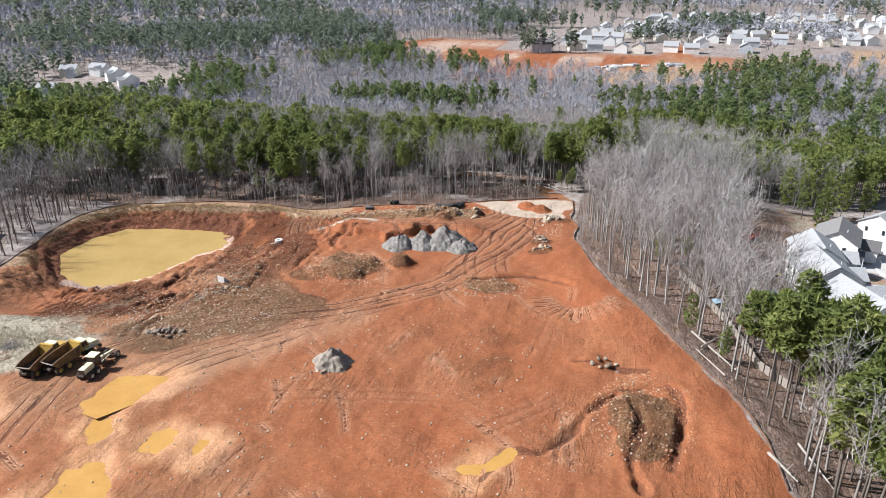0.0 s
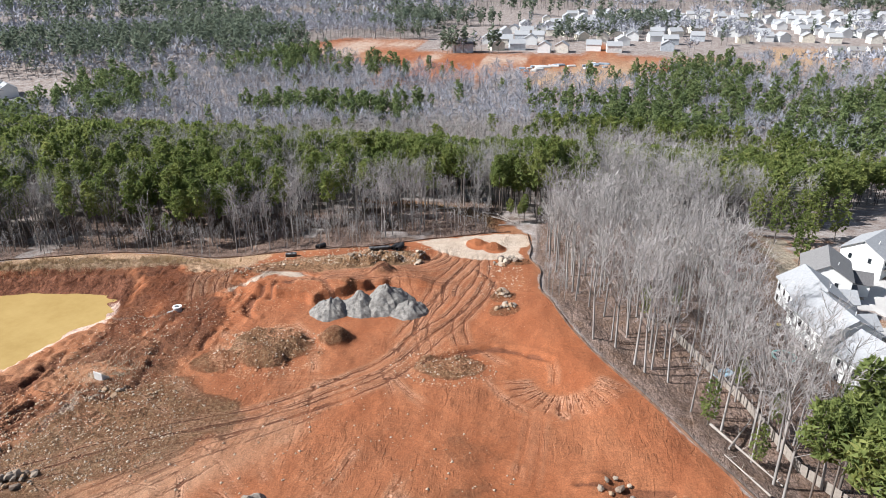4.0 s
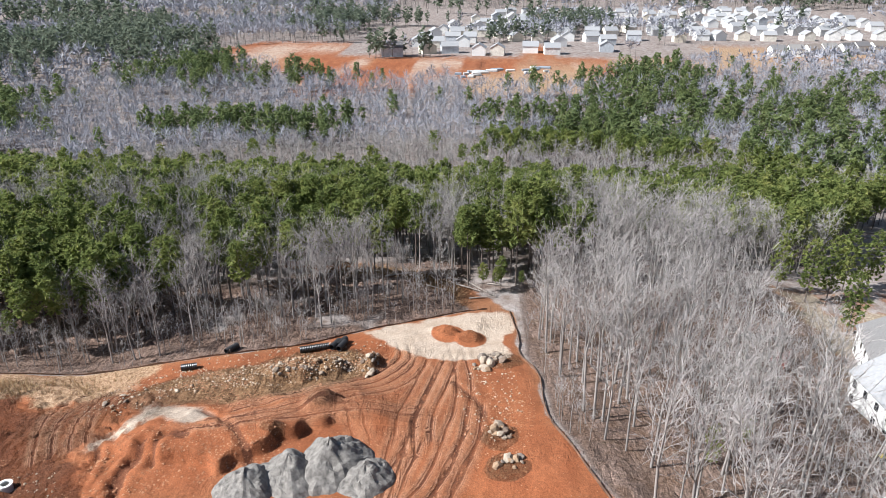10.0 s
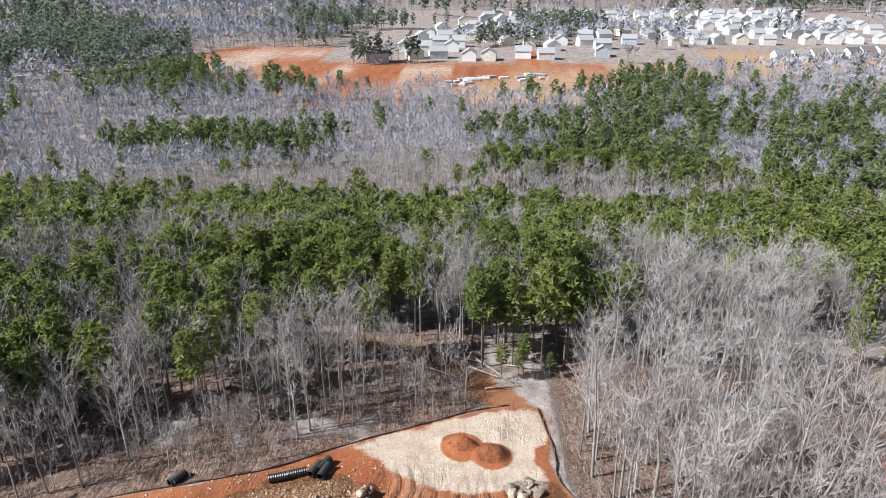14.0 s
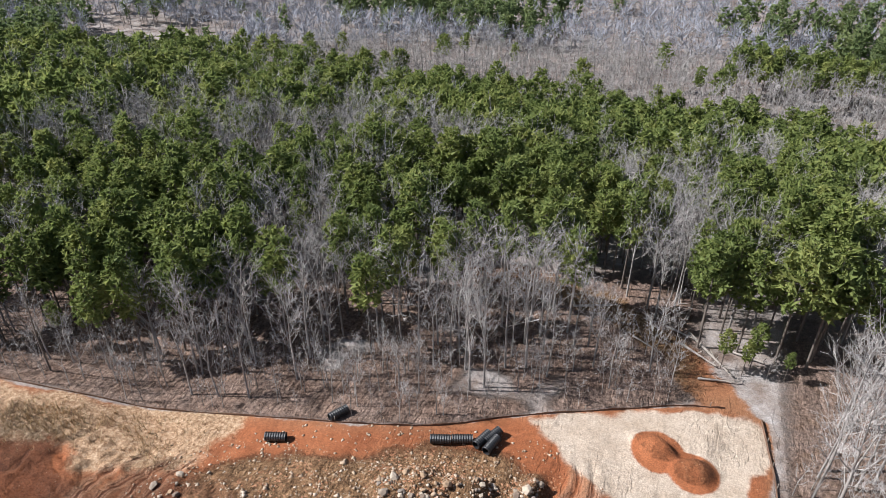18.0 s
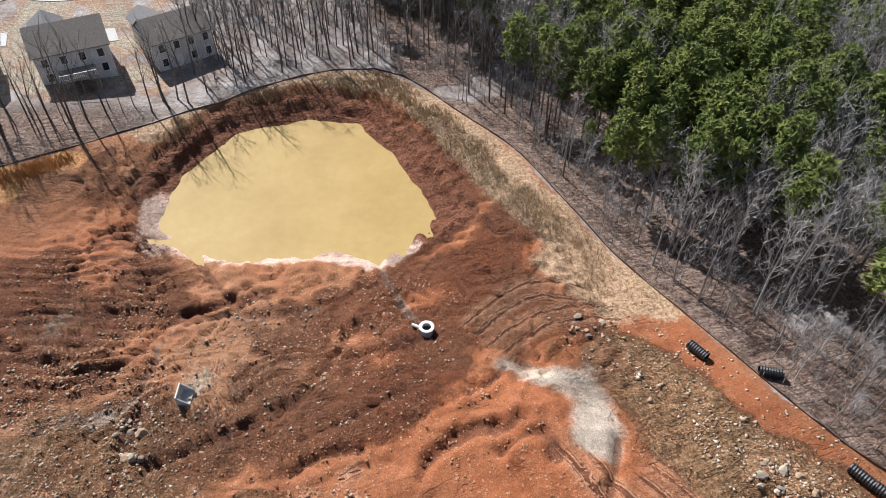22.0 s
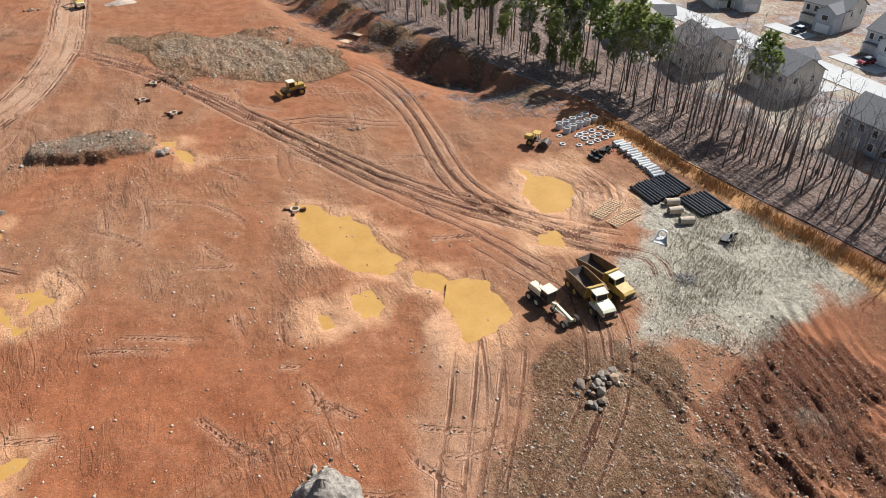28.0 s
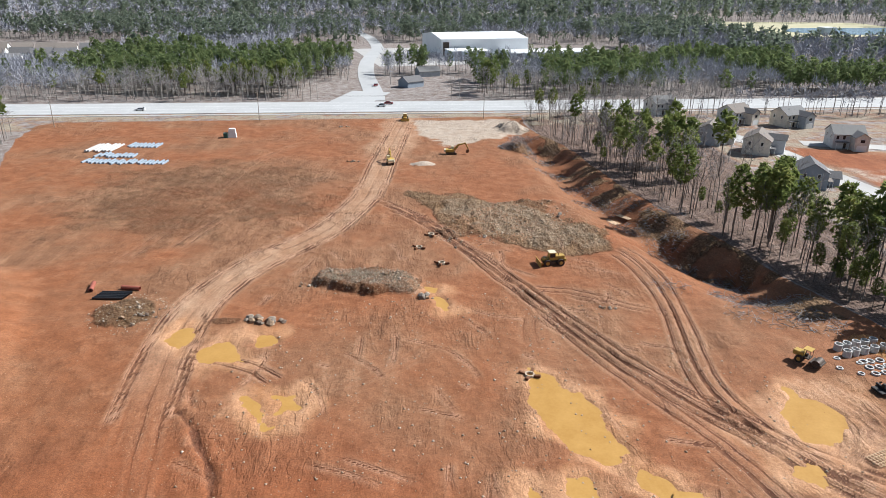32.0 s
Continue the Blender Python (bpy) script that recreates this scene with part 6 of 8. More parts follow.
excavator(12.2, -102.5, 90, -170)
excavator(-9.5, -117.5, 10, 170)
ld = bulldozer(9, -180.5, 90)
tagged(ld, "small yellow wheel loader at the site entrance", "loader")
ld.name = "wheel_loader"
rd = bulldozer(-178, -84, 30)
tagged(rd, "yellow dozer on a bare red house lot", "bulldozer")


BLACK_STEEL = simple("black_oily_steel", (0.010, 0.010, 0.011), (0.045, 0.040, 0.038), 2.0, 0.55, 0.2, 0.4)


def attachment(x, y, turn):
    t = thing("plow_attachment", x, y, turn, "small black tined machine attachment on straw", "attachment")
    t.scale = (1.35, 1.6, 1.25)
    part("beam", block(2.2, 0.25, 0.25, 0, 0, 0.5, 0.03), BLACK_STEEL, t)
    for k in range(5):
        part("tine", rod((-0.9 + k * 0.45, 0, 0.6), (-0.9 + k * 0.45, 0.5, 0.0), 0.06, 0.03, 6), BLACK_STEEL, t)
    part("deck", block(1.7, 0.9, 0.3, 0, -0.35, 0.15, 0.05), BLACK_STEEL, t)
    part("mast", slab([(-0.4, 0.6), (0.4, 0.6), (0.15, 1.2), (-0.15, 1.2)], -0.1, 0.1), BLACK_STEEL, t)
    for s in (-0.9, 0.9):
        part("coupler", rod((s, -0.2, 0.3), (s, 0.4, 0.9), 0.1, sides=6), RUBBER, t)


attachment(-74.6, 71.4, 30)

# ---- pipes, rings and other site goods ----
def pipe_mesh(name, length, r, wall, mat, sides=12, ribs=0):
    bm = rod((0, -length / 2, r), (0, length / 2, r), r, sides=sides, hollow=wall)
    for k in range(ribs):
        y = -length / 2 + (k + 0.5) * length / ribs
        rod((0, y - 0.06, r), (0, y + 0.06, r), r * 1.06, sides=sides, bm=bm, hollow=wall * 1.4)
    me = bpy.data.meshes.new(name)
    bm.to_mesh(me)
    bm.free()
    me.materials.append(mat)
    return me


black_pipe = pipe_mesh("black_pipe", 6.1, 0.29, 0.03, BLACK_PLASTIC, 12)
r2 = random.Random(11)
for x0, y0, n in ((-70.8, 55.0, 14), (-75.6, 61.4, 9)):
    for k in range(n):
        ob = new("black_pipe", black_pipe)
        x, y = x0 - k * 0.68, y0 + r2.uniform(-0.25, 0.25) - (0.1 * k if n == 14 else 0)
        ob.matrix_world = pose(x, y, at_ground(x, y) - 0.02, 0, 0, r2.uniform(-1.5, 1.5))
        tagged(ob, "long black plastic drain pipe lying in a row", "pipe", "black pipes in the yard")
grey_pipe = pipe_mesh("concrete_pipe", 2.4, 0.36, 0.07, CONCRETE, 14)
for k in range(17):
    u = k / 16
    x, y = -79.2 + 1.6 * u + r2.uniform(-0.3, 0.3), 37.2 + 13.4 * u
    ob = new("concrete_pipe", grey_pipe)
    ob.matrix_world = pose(x, y, at_ground(x, y) - 0.03, 0, 0, 90 + r2.uniform(-9, 9))
    tagged(ob, "pale grey concrete drain pipe laid in a row", "pipe", "concrete pipes in the yard")
fat_pipe = pipe_mesh("concrete_pipe", 2.3, 0.62, 0.09, OLD_CONCRETE, 18)
for x, y, a in ((-73.6, 59.2, 72), (-72.4, 61.4, 75), (-72.0, 64.6, 70)):
    ob = new("concrete_pipe", fat_pipe)
    ob.matrix_world = pose(x, y, at_ground(x, y) - 0.03, 0, 0, a)
    tagged(ob, "short fat tan concrete pipe on straw", "pipe", "fat concrete pipes")


def ring_mesh(r, h, wall, mat):
    me = bpy.data.meshes.new("manhole_ring")
    bm = rod((0, 0, 0), (0, 0, h), r, sides=20, hollow=wall)
    bm.to_mesh(me)
    bm.free()
    me.materials.append(mat)
    return me


tall_ring, low_ring, cone_ring = ring_mesh(0.72, 1.25, 0.14, CONCRETE), ring_mesh(0.7, 0.3, 0.22, CONCRETE), ring_mesh(0.55, 0.25, 0.2, CONCRETE)
for k in range(26):
    if k < 10:
        x, y, me, text = -80.2 + (k % 5) * 1.9 + r2.uniform(-0.3, 0.3), 24.6 + (k // 5) * 2.3 + 0.5 * (k % 5), tall_ring, "tall pale concrete manhole ring"
    elif k < 22:
        j = k - 10
        x, y, me, text = -79.8 + (j % 4) * 1.9 + r2.uniform(-0.3, 0.3), 30.2 + (j // 4) * 1.9 + 0.3 * (j % 4), low_ring, "flat pale concrete manhole ring"
    else:
        x, y, me, text = (-73.5, -70.5, -71.8, -69.2)[k - 22], (31.5, 29.8, 34.8, 33.0)[k - 22], cone_ring, "small concrete ring lying on mud"
    ob = new("manhole_ring", me)
    ob.matrix_world = pose(x, y, at_ground(x, y) - 0.02, r2.uniform(-3, 3), r2.uniform(-3, 3), 0)
    tagged(ob, text + " stacked in the yard", "manhole ring", "manhole rings in the yard")


def lattice_mat(x, y, turn):
    t = thing("timber_mat", x, y, turn, "tan lattice timber mat lying on mud", "mat", "lattice mats")
    rail = bpy.data.meshes.new("rail")
    bm = block(6.6, 0.16, 0.12, bev=0.02)
    bm.to_mesh(rail)
    slat = bpy.data.meshes.new("slat")
    bm = block(0.17, 2.3, 0.08, bev=0.015)
    bm.to_mesh(slat)
    for me in (rail, slat):
        me.materials.append(TIMBER)
    for k in range(5):
        shared("rail", rail, t, pose(0, -1.05 + k * 0.525, 0.16))
    for k in range(12):
        shared("slat", slat, t, pose(-3.15 + k * 0.573, 0, 0.28))


lattice_mat(-62.6, 56.2, 24)
lattice_mat(-63.8, 59.4, 16)


def flared_end(x, y, turn):
    t = thing("flared_end_section", x, y, turn, "grey concrete flared pipe end standing on straw", "flared end")
    part("apron", slab([(-1.1, 0), (1.1, 0), (1.1, 0.15), (-1.1, 0.15)], -0.9, 0.9), CONCRETE, t)
    for s in (-1, 1):
        bm = slab([(-1.1, 0.1), (1.1, 0.1), (1.1, 0.35), (-0.7, 1.3), (-1.1, 1.3)], -0.07, 0.07)
        bm.transform(pose(0, s * 0.85, 0, 0, 0, s * 14))
        part("wing", bm, CONCRETE, t)
    part("pipe_collar", rod((-1.15, 0, 0.7), (-0.75, 0, 0.7), 0.75, sides=16, hollow=0.12), CONCRETE, t)


flared_end(-65.0, 67.0, 40)


def manhole(x, y):
    t = thing("manhole_riser", x, y, 0, "white concrete manhole riser set in red clay", "manhole")
    part("barrel", rod((0, 0, -0.6), (0, 0, 0.75), 0.82, sides=28, hollow=0.16), CONCRETE, t)
    part("top_ring", rod((0, 0, 0.75), (0, 0, 0.95), 0.92, sides=28, hollow=0.36), TRIM, t, "white rim")
    part("sump", rod((0, 0, 0.2), (0, 0, 0.25), 0.66, sides=20), DARK_STEEL, t)
    part("pipe_stub", rod((-0.7, -0.6, 0.05), (-1.6, -1.4, -0.05), 0.22, sides=12, hollow=0.04), CONCRETE, t)


manhole(-47.8, 142.6)


def headwall(x, y, turn):
    t = thing("concrete_headwall", x, y, turn, "white precast concrete headwall lying on clay", "headwall")
    part("back", block(0.16, 2.0, 1.5, 0, 0, 0, 0.02), CONCRETE, t)
    for s in (-0.95, 0.95):
        part("cheek", slab([(0, 0), (1.2, 0), (1.2, 0.35), (0, 1.5)], s - 0.07, s + 0.07), CONCRETE, t)
    part("sill", block(1.2, 2.0, 0.12, 0.6, 0, 0.0), CONCRETE, t)


headwall(-45.0, 114.3, 75)


def catch_basin(x, y, turn):
    t = thing("catch_basin", x, y, turn, "concrete catch basin ringed by earth and dark boards", "catch basin")
    part("barrel", rod((0, 0, -0.4), (0, 0, 0.5), 0.8, sides=20, hollow=0.2), OLD_CONCRETE, t)
    for k in range(4):
        bm = block(1.1, 0.5, 0.45, 1.35, 0, 0.1, 0.05, turn=(0, -12, 0))
        bm.transform(pose(0, 0, 0, 0, 0, 45 + 90 * k))
        part("earth_board", bm, RUSTY, t)


catch_basin(-16.6, 34.6, 20)
for x, y, a in ((1.8, -22.9, 10), (-1.2, -31.6, 60), (-3.4, -12.9, 30)):
    catch_basin(x, y, a)


def corrugated(x, y, turn, upright=False):
    t = thing("corrugated_pipe", x, y, turn, "short black corrugated pipe beside the silt fence", "pipe", "corrugated pipes by the fence")
    r = 0.55
    bm = bmesh.new()
    prof = [(-1.3 + k * 0.15, r * (1.09 if k % 2 else 0.97)) for k in range(18)] + [(1.25, r * 0.88), (-1.3, r * 0.88)]
    rings = [[bm.verts.new((px, q * math.cos(i * math.pi / 8), r + q * math.sin(i * math.pi / 8))) for i in range(16)] for px, q in prof]
    for a, c in zip(rings, rings[1:] + rings[:1]):
        for i in range(16):
            bm.faces.new((a[i], a[i - 1], c[i - 1], c[i]))
    if upright:
        bm.transform(pose(0, 0, 1.3, 0, 90, 0) @ pose(0, 0, -r))
    part("barrel", bm, BLACK_PLASTIC, t)


for x, y, a, up in ((-16.6, 178.9, 20, 0), (-14.2, 179.9, 22, 0), (-11.9, 180.6, 70, 0), (-11.0, 181.6, 65, 0), (-10.6, 180.2, 75, 0), (-30.0, 177.9, 60, 0), (-35.2, 171.8, 20, 0)):
    corrugated(x, y, a, up)


def silt_fence(pts, label, high=0.42):
    t = tagged(new("silt_fence"), label, "silt fence")
    line = curve(pts, 6)
    bm = bmesh.new()
    rows = []
    for i, (x, y) in enumerate(line):
        z = at_ground(x, y)
        sag = 0.08 * math.sin(i * 1.7) + 0.05 * math.sin(i * 4.1)
        rows.append([bm.verts.new((x + dx, y + dx, z + h)) for dx, h in ((0, -0.3), (0, high + sag), (0.05, high + sag), (0.05, -0.3))])
    for a, c in zip(rows, rows[1:]):
        for k in range(4):
            bm.faces.new((a[k], c[k], c[(k + 1) % 4], a[(k + 1) % 4]))
    part("fabric", bm, FABRIC, t)
    post = bpy.data.meshes.new("post")
    bm = block(0.07, 0.07, 1.25, 0, 0, -0.3)
    bm.to_mesh(post)
    bm.free()
    post.materials.append(OLD_TIMBER)
    run, last = 0, line[0]
    for x, y in line[1:]:
        run += math.hypot(x - last[0], y - last[1])
        last = (x, y)
        if run > 2.4:
            run = 0
            shared("post", post, t, pose(x + 0.1, y + 0.1, at_ground(x, y), random.uniform(-4, 4), random.uniform(-4, 4), 0))


silt_fence([(-83, 22), (-86, 48), (-89.5, 72), (-94.5, 91), (-102.6, 111), (-108, 127), (-111, 141), (-109.6, 150)], "black fabric silt fence along the wood", 0.2)
silt_fence([(-109.6, 150), (-104, 155.6), (-91, 161), (-79.5, 166), (-67.7, 168.2), (-53.8, 171.5), (-37, 175), (-27, 177.5), (-18.5, 180.9), (-10, 186.1), (2, 192.4), (9, 196), (14.7, 197.8)], "low black silt fence with wooden posts", 0.27)
silt_fence([(19, 197.3), (20.8, 187), (20.9, 181), (23.9, 174), (24.6, 161), (29, 146.2), (35.3, 133.8), (42.3, 122.8), (52, 107.3), (58.6, 97.3), (61.9, 89.3), (63.6, 80)], "black silt fence curving beside bare trees")


# ---- stones ----
def rock_mesh(r, k):
    bm = bmesh.new()
    bmesh.ops.create_icosphere(bm, subdivisions=1, radius=1)
    sx, sy, sz = r.uniform(0.8, 1.3), r.uniform(0.65, 1.0), r.uniform(0.5, 0.8)
    for v in bm.verts:
        v.co = Vector((v.co.x * sx, v.co.y * sy, v.co.z * sz)) * r.uniform(0.75, 1.2)
    cut = Vector((r.uniform(-1, 1), r.uniform(-1, 1), r.uniform(0.3, 1))).normalized()
    bmesh.ops.bisect_plane(bm, geom=bm.verts[:] + bm.edges[:] + bm.faces[:], plane_co=cut * 0.6, plane_no=cut, clear_outer=True)
    bmesh.ops.holes_fill(bm, edges=bm.edges[:])
    me = bpy.data.meshes.new("boulder")
    bm.to_mesh(me)
    bm.free()
    me.materials.append(ROCK)
    return me


r3 = random.Random(5)
rocks = [rock_mesh(r3, k) for k in range(12)]


def boulders(cx, cy, rx, ry, turn, n, lo, hi, text, group):
    a = radians(turn)
    for _ in range(n):
        q, w = math.sqrt(r3.random()), r3.uniform(0, 6.28)
        u, v = q * math.cos(w) * rx, q * math.sin(w) * ry
        x, y = cx + u * math.cos(a) - v * math.sin(a), cy + u * math.sin(a) + v * math.cos(a)
        s = lo + (hi - lo) * r3.random() ** 2
        ob = new("boulder", r3.choice(rocks))
        ob.matrix_world = pose(x, y, at_ground(x, y) + 0.18 * s + (1 - q) * 0.35 * hi, r3.uniform(-30, 30), r3.uniform(-30, 30), r3.uniform(0, 360)) @ Matrix.Scale(s, 4)
        tagged(ob, text, "boulder", group)


boulders(-38.6, 88.6, 3.6, 2.2, 20, 34, 0.35, 0.85, "grey blasted boulder in a heap on clay", "boulder heap by the machines")
boulders(-40.6, 109.6, 3.2, 1.6, 15, 24, 0.25, 0.7, "grey boulder among rubble on clay", "boulder heap by the headwall")
boulders(15.6, 177.6, 3.6, 2.4, 60, 22, 0.45, 1.1, "pale tan boulder beside the sand", "boulder heap by the sand")
boulders(17.6, 155.2, 2.6, 1.8, 40, 14, 0.4, 1.0, "tan boulder on the clay edge", "boulders on the eastern edge")
boulders(19.0, 148.0, 2.0, 1.6, 20, 9, 0.35, 0.9, "tan boulder on the clay edge", "boulders on the eastern edge")
boulders(30.4, 15.4, 4.2, 1.3, -12, 16, 0.45, 1.2, "angular grey slab of rock by a puddle", "rock slabs by the puddle")
boulders(0.4, 4.6, 1.6, 1.2, 0, 7, 0.4, 1.0, "pale boulder at the end of the berm", "boulders on the berm")
boulders(25.8, -1.5, 1.4, 1.0, 0, 4, 0.35, 0.8, "dark boulder at the end of the berm", "boulders on the berm")
boulders(-35.4, 10.2, 1.8, 0.7, -10, 8, 0.3, 0.7, "white broken concrete lump on clay", "broken concrete")
boulders(-13.5, 171.0, 8.5, 2.6, 26, 50, 0.2, 0.62, "broken rock on the rubble ridge", "rocks of the ridge")
boulders(-4.2, 173.6, 1.5, 3.6, 5, 22, 0.25, 0.75, "pale broken rock at the ridge end", "rocks of the ridge")
boulders(-42.0, 160.0, 2.4, 4.0, 0, 8, 0.2, 0.55, "pale stone on the brown bank", "stones on the bank")
boulders(-5.6, 86.6, 3.6, 1.6, 20, 12, 0.2, 0.5, "small stone at the foot of the gravel", "stones round the gravel heap")
boulders(38.0, 103.0, 3.0, 2.0, 0, 7, 0.4, 1.1, "pale weathered rock in the clay", "rocks on the eastern bank")
boulders(-26.0, -40.0, 16.0, 5.0, 38, 10, 0.25, 0.8, "grey broken rock in the rubble-filled trench", "rocks in the trench")
boulders(13.0, -3.0, 11.0, 4.0, -8, 6, 0.25, 0.7, "grey weathered rock on the low berm", "rocks on the berm top")
boulders(-7.0, -27.0, 6.0, 2.0, 80, 12, 0.25, 0.6, "grey rock beside the wheel tracks", "rocks beside the tracks")
boulders(35, -165, 2.5, 0.8, 0, 7, 0.4, 0.8, "dark boulder near the road", "boulders near the road")
boulders(25, -105, 2.5, 0.8, 0, 7, 0.4, 0.8, "dark boulder by the haul road", "boulders near the road")
boulders(55, 12, 4.0, 5.0, 0, 18, 0.2, 0.6, "grey rubble stone on clay", "stones on the rubble patch")


def rubble(name, areas, label, big=1.0):
    """Loose stones too small to pick apart."""
    r = np.random.default_rng(3)
    v0 = np.array([(1, 0, 0), (-0.6, 0.8, 0), (-0.5, -0.8, 0.1), (0.1, 0.1, 0.8), (0, 0, -0.5)])
    t0 = np.array([(0, 1, 3), (1, 2, 3), (2, 0, 3), (1, 0, 4), (2, 1, 4), (0, 2, 4)])
    spots = []
    for cx, cy, rx, ry, turn, n in areas:
        q, w = np.sqrt(r.uniform(size=n)), r.uniform(0, 6.28, n)
        a = radians(turn)
        u, v = q * np.cos(w) * rx, q * np.sin(w) * ry
        x, y = cx + u * math.cos(a) - v * math.sin(a), cy + u * math.sin(a) + v * math.cos(a)
        k = sdist(x, y, POND) > 1.5
        x, y = x[k], y[k]
        spots.append(np.stack([x, y, ground_height(x, y), r.uniform(0, 6.28, len(x)), big * (0.10 + 0.24 * r.uniform(size=len(x)) ** 3)], 1))
    me = mesh_object(name, *scatter((v0, t0), np.concatenate(spots)), [RUBBLE])
    tagged(new(name, me), label, "stones", kind="stuff")


rubble("loose_stones", [(-16, 171, 14, 5, 26, 700), (-38, 100, 16, 14, 0, 1500), (-40, 112, 12, 5, 0, 320), (-20, 126, 10, 8, 0, 380), (-48, 130, 14, 16, 0, 700), (-38, 164, 10, 6, 40, 350),
                        (-60, 98, 14, 14, 0, 600), (11, 126, 9, 5, 0, 260), (44, 90, 7, 11, 0, 260), (13, -2, 14, 6, 0, 200), (-22, -42, 26, 12, 40, 500), (-50, 90, 10, 8, 0, 220),
                        (16, 165, 5, 14, 0, 240), (-10, 60, 50, 60, 0, 2200), (-6, 88, 4, 3, 0, 90), (57, 11, 8, 9, 0, 240), (-20, 177, 20, 3, 18, 200)], "scattered small stones on red clay")


rubble("scattered_rocks", [(-26, 167.5, 12, 4, 26, 60), (-45, 103, 9, 9, 0, 60), (-22, -44, 22, 9, 40, 70), (-13.5, 171, 8.5, 2.6, 26, 80), (-26, -40, 16, 5, 38, 60), (13, -3, 11, 4, -8, 50)], "tan broken rocks scattered on brown clay", 1.7)


CLOD = leafy("clay_clods", [(0.15, (0.18, 0.08, 0.042)), (0.5, (0.31, 0.15, 0.082)), (0.85, (0.44, 0.26, 0.16))], 0.9, 0.5)
def clods(areas):
    """Broken clay lumps too many to count."""
    r = np.random.default_rng(13)
    v0 = np.array([(1, 0, 0), (-0.5, 0.85, 0), (-0.6, -0.75, 0.1), (0.1, 0.1, 0.75), (0, 0, -0.4)])
    t0 = np.array([(0, 1, 3), (1, 2, 3), (2, 0, 3)])
    spots = []
    for cx, cy, rx, ry, turn, n, big in areas:
        q, w = np.sqrt(r.uniform(size=n)), r.uniform(0, 6.28, n)
        a = radians(turn)
        u, v = q * np.cos(w) * rx, q * np.sin(w) * ry
        x, y = cx + u * math.cos(a) - v * math.sin(a), cy + u * math.sin(a) + v * math.cos(a)
        k = (sdist(x, y, POND) > 2) & (sdist(x, y, SITE) < -1) & (fbm(x, y, 5, 3, 97) > r.uniform(0.36, 0.6, n))
        x, y = x[k], y[k]
        spots.append(np.stack([x, y, ground_height(x, y), r.uniform(0, 6.28, len(x)), big * (0.2 + 0.65 * r.uniform(size=len(x)) ** 2.5)], 1))
    me = mesh_object("clay_clods", *scatter((v0, t0), np.concatenate(spots)), [CLOD])
    tagged(new("clay_clods", me), "broken clods of red and brown clay", "clods", kind="stuff")


clods([(-46, 124, 20, 26, 0, 9000, 0.26), (-62, 102, 18, 16, 0, 6000, 0.24), (-20, 126, 10, 9, 0, 3500, 0.4), (-18, 168, 20, 8, 26, 4500, 0.28), (11.5, 126.5, 9, 6, 0, 1500, 0.3),
       (45, 90, 8, 12, 0, 2400, 0.34), (-22, -42, 28, 13, 40, 4500, 0.34), (13, -2.5, 15, 7, -8, 1800, 0.26), (-34, 96, 16, 12, 0, 3500, 0.22), (-66, -40, 14, 26, 0, 2500, 0.3),
       (-26, 146, 16, 6, 20, 2500, 0.3), (26, 80, 16, 10, 0, 1800, 0.24), (36, 46, 8, 18, 0, 1500, 0.22), (18, 164, 5, 16, 0, 1800, 0.24), (-10, 40, 60, 80, 0, 6000, 0.15), (0, 150, 22, 30, 0, 5000, 0.2)])


def gravel_heap(x, y, r, h, seed, mat=None, label="conical heap of grey gravel on red clay"):
    bm = bmesh.new()
    rows = []
    for i in range(13):
        q = i / 12
        ring = []
        for j in range(36):
            a = j * math.pi / 18
            n = noise.noise(Vector((math.cos(a) * 1.3 + seed, math.sin(a) * 1.3, q * 1.5)))
            n2 = noise.noise(Vector((math.cos(a) * q * 3.1 + seed, math.sin(a) * q * 3.1, 7.0)))
            rr = r * q * (1 + 0.26 * n)
            z = h * (1 - q) ** 0.85 * (1 + 0.12 * n + 0.22 * n2 * min(1, q * 4)) + 0.14 * h * noise.noise(Vector((math.cos(a) * q * 5, math.sin(a) * q * 5, seed))) * (q > 0.05)
            px, py = x + math.cos(a) * rr, y + math.sin(a) * rr
            ring.append(bm.verts.new((px, py, at_ground(px, py) * 1.0 + z - 0.25 * q)))
        rows.append(ring)
    for a, c in zip(rows, rows[1:]):
        for j in range(36):
            bm.faces.new((a[j], c[j], c[(j + 1) % 36], a[(j + 1) % 36]))
    bmesh.ops.remove_doubles(bm, verts=bm.verts[:], dist=0.001)
    bmesh.ops.recalc_face_normals(bm, faces=bm.faces[:])
    me = bpy.data.meshes.new("stockpile")
    bm.to_mesh(me)
    bm.free()
    me.materials.append(mat or GRAVEL)
    return tagged(new("stockpile", me), label, "stockpile", "gravel stockpiles")


gravel_heap(-14.0, 141.6, 4.2, 3.0, 1)
gravel_heap(-9.2, 144.4, 4.6, 3.4, 2)
gravel_heap(-4.4, 146.6, 5.4, 4.3, 3)
gravel_heap(0.6, 144.4, 3.9, 2.5, 4)
gravel_heap(-5.4, 89.0, 3.6, 2.9, 5, simple("dirty_gravel", (0.07, 0.055, 0.042), (0.40, 0.35, 0.29), 2.2, 0.9, grain=0.8), label="lone heap of grey gravel on clay")


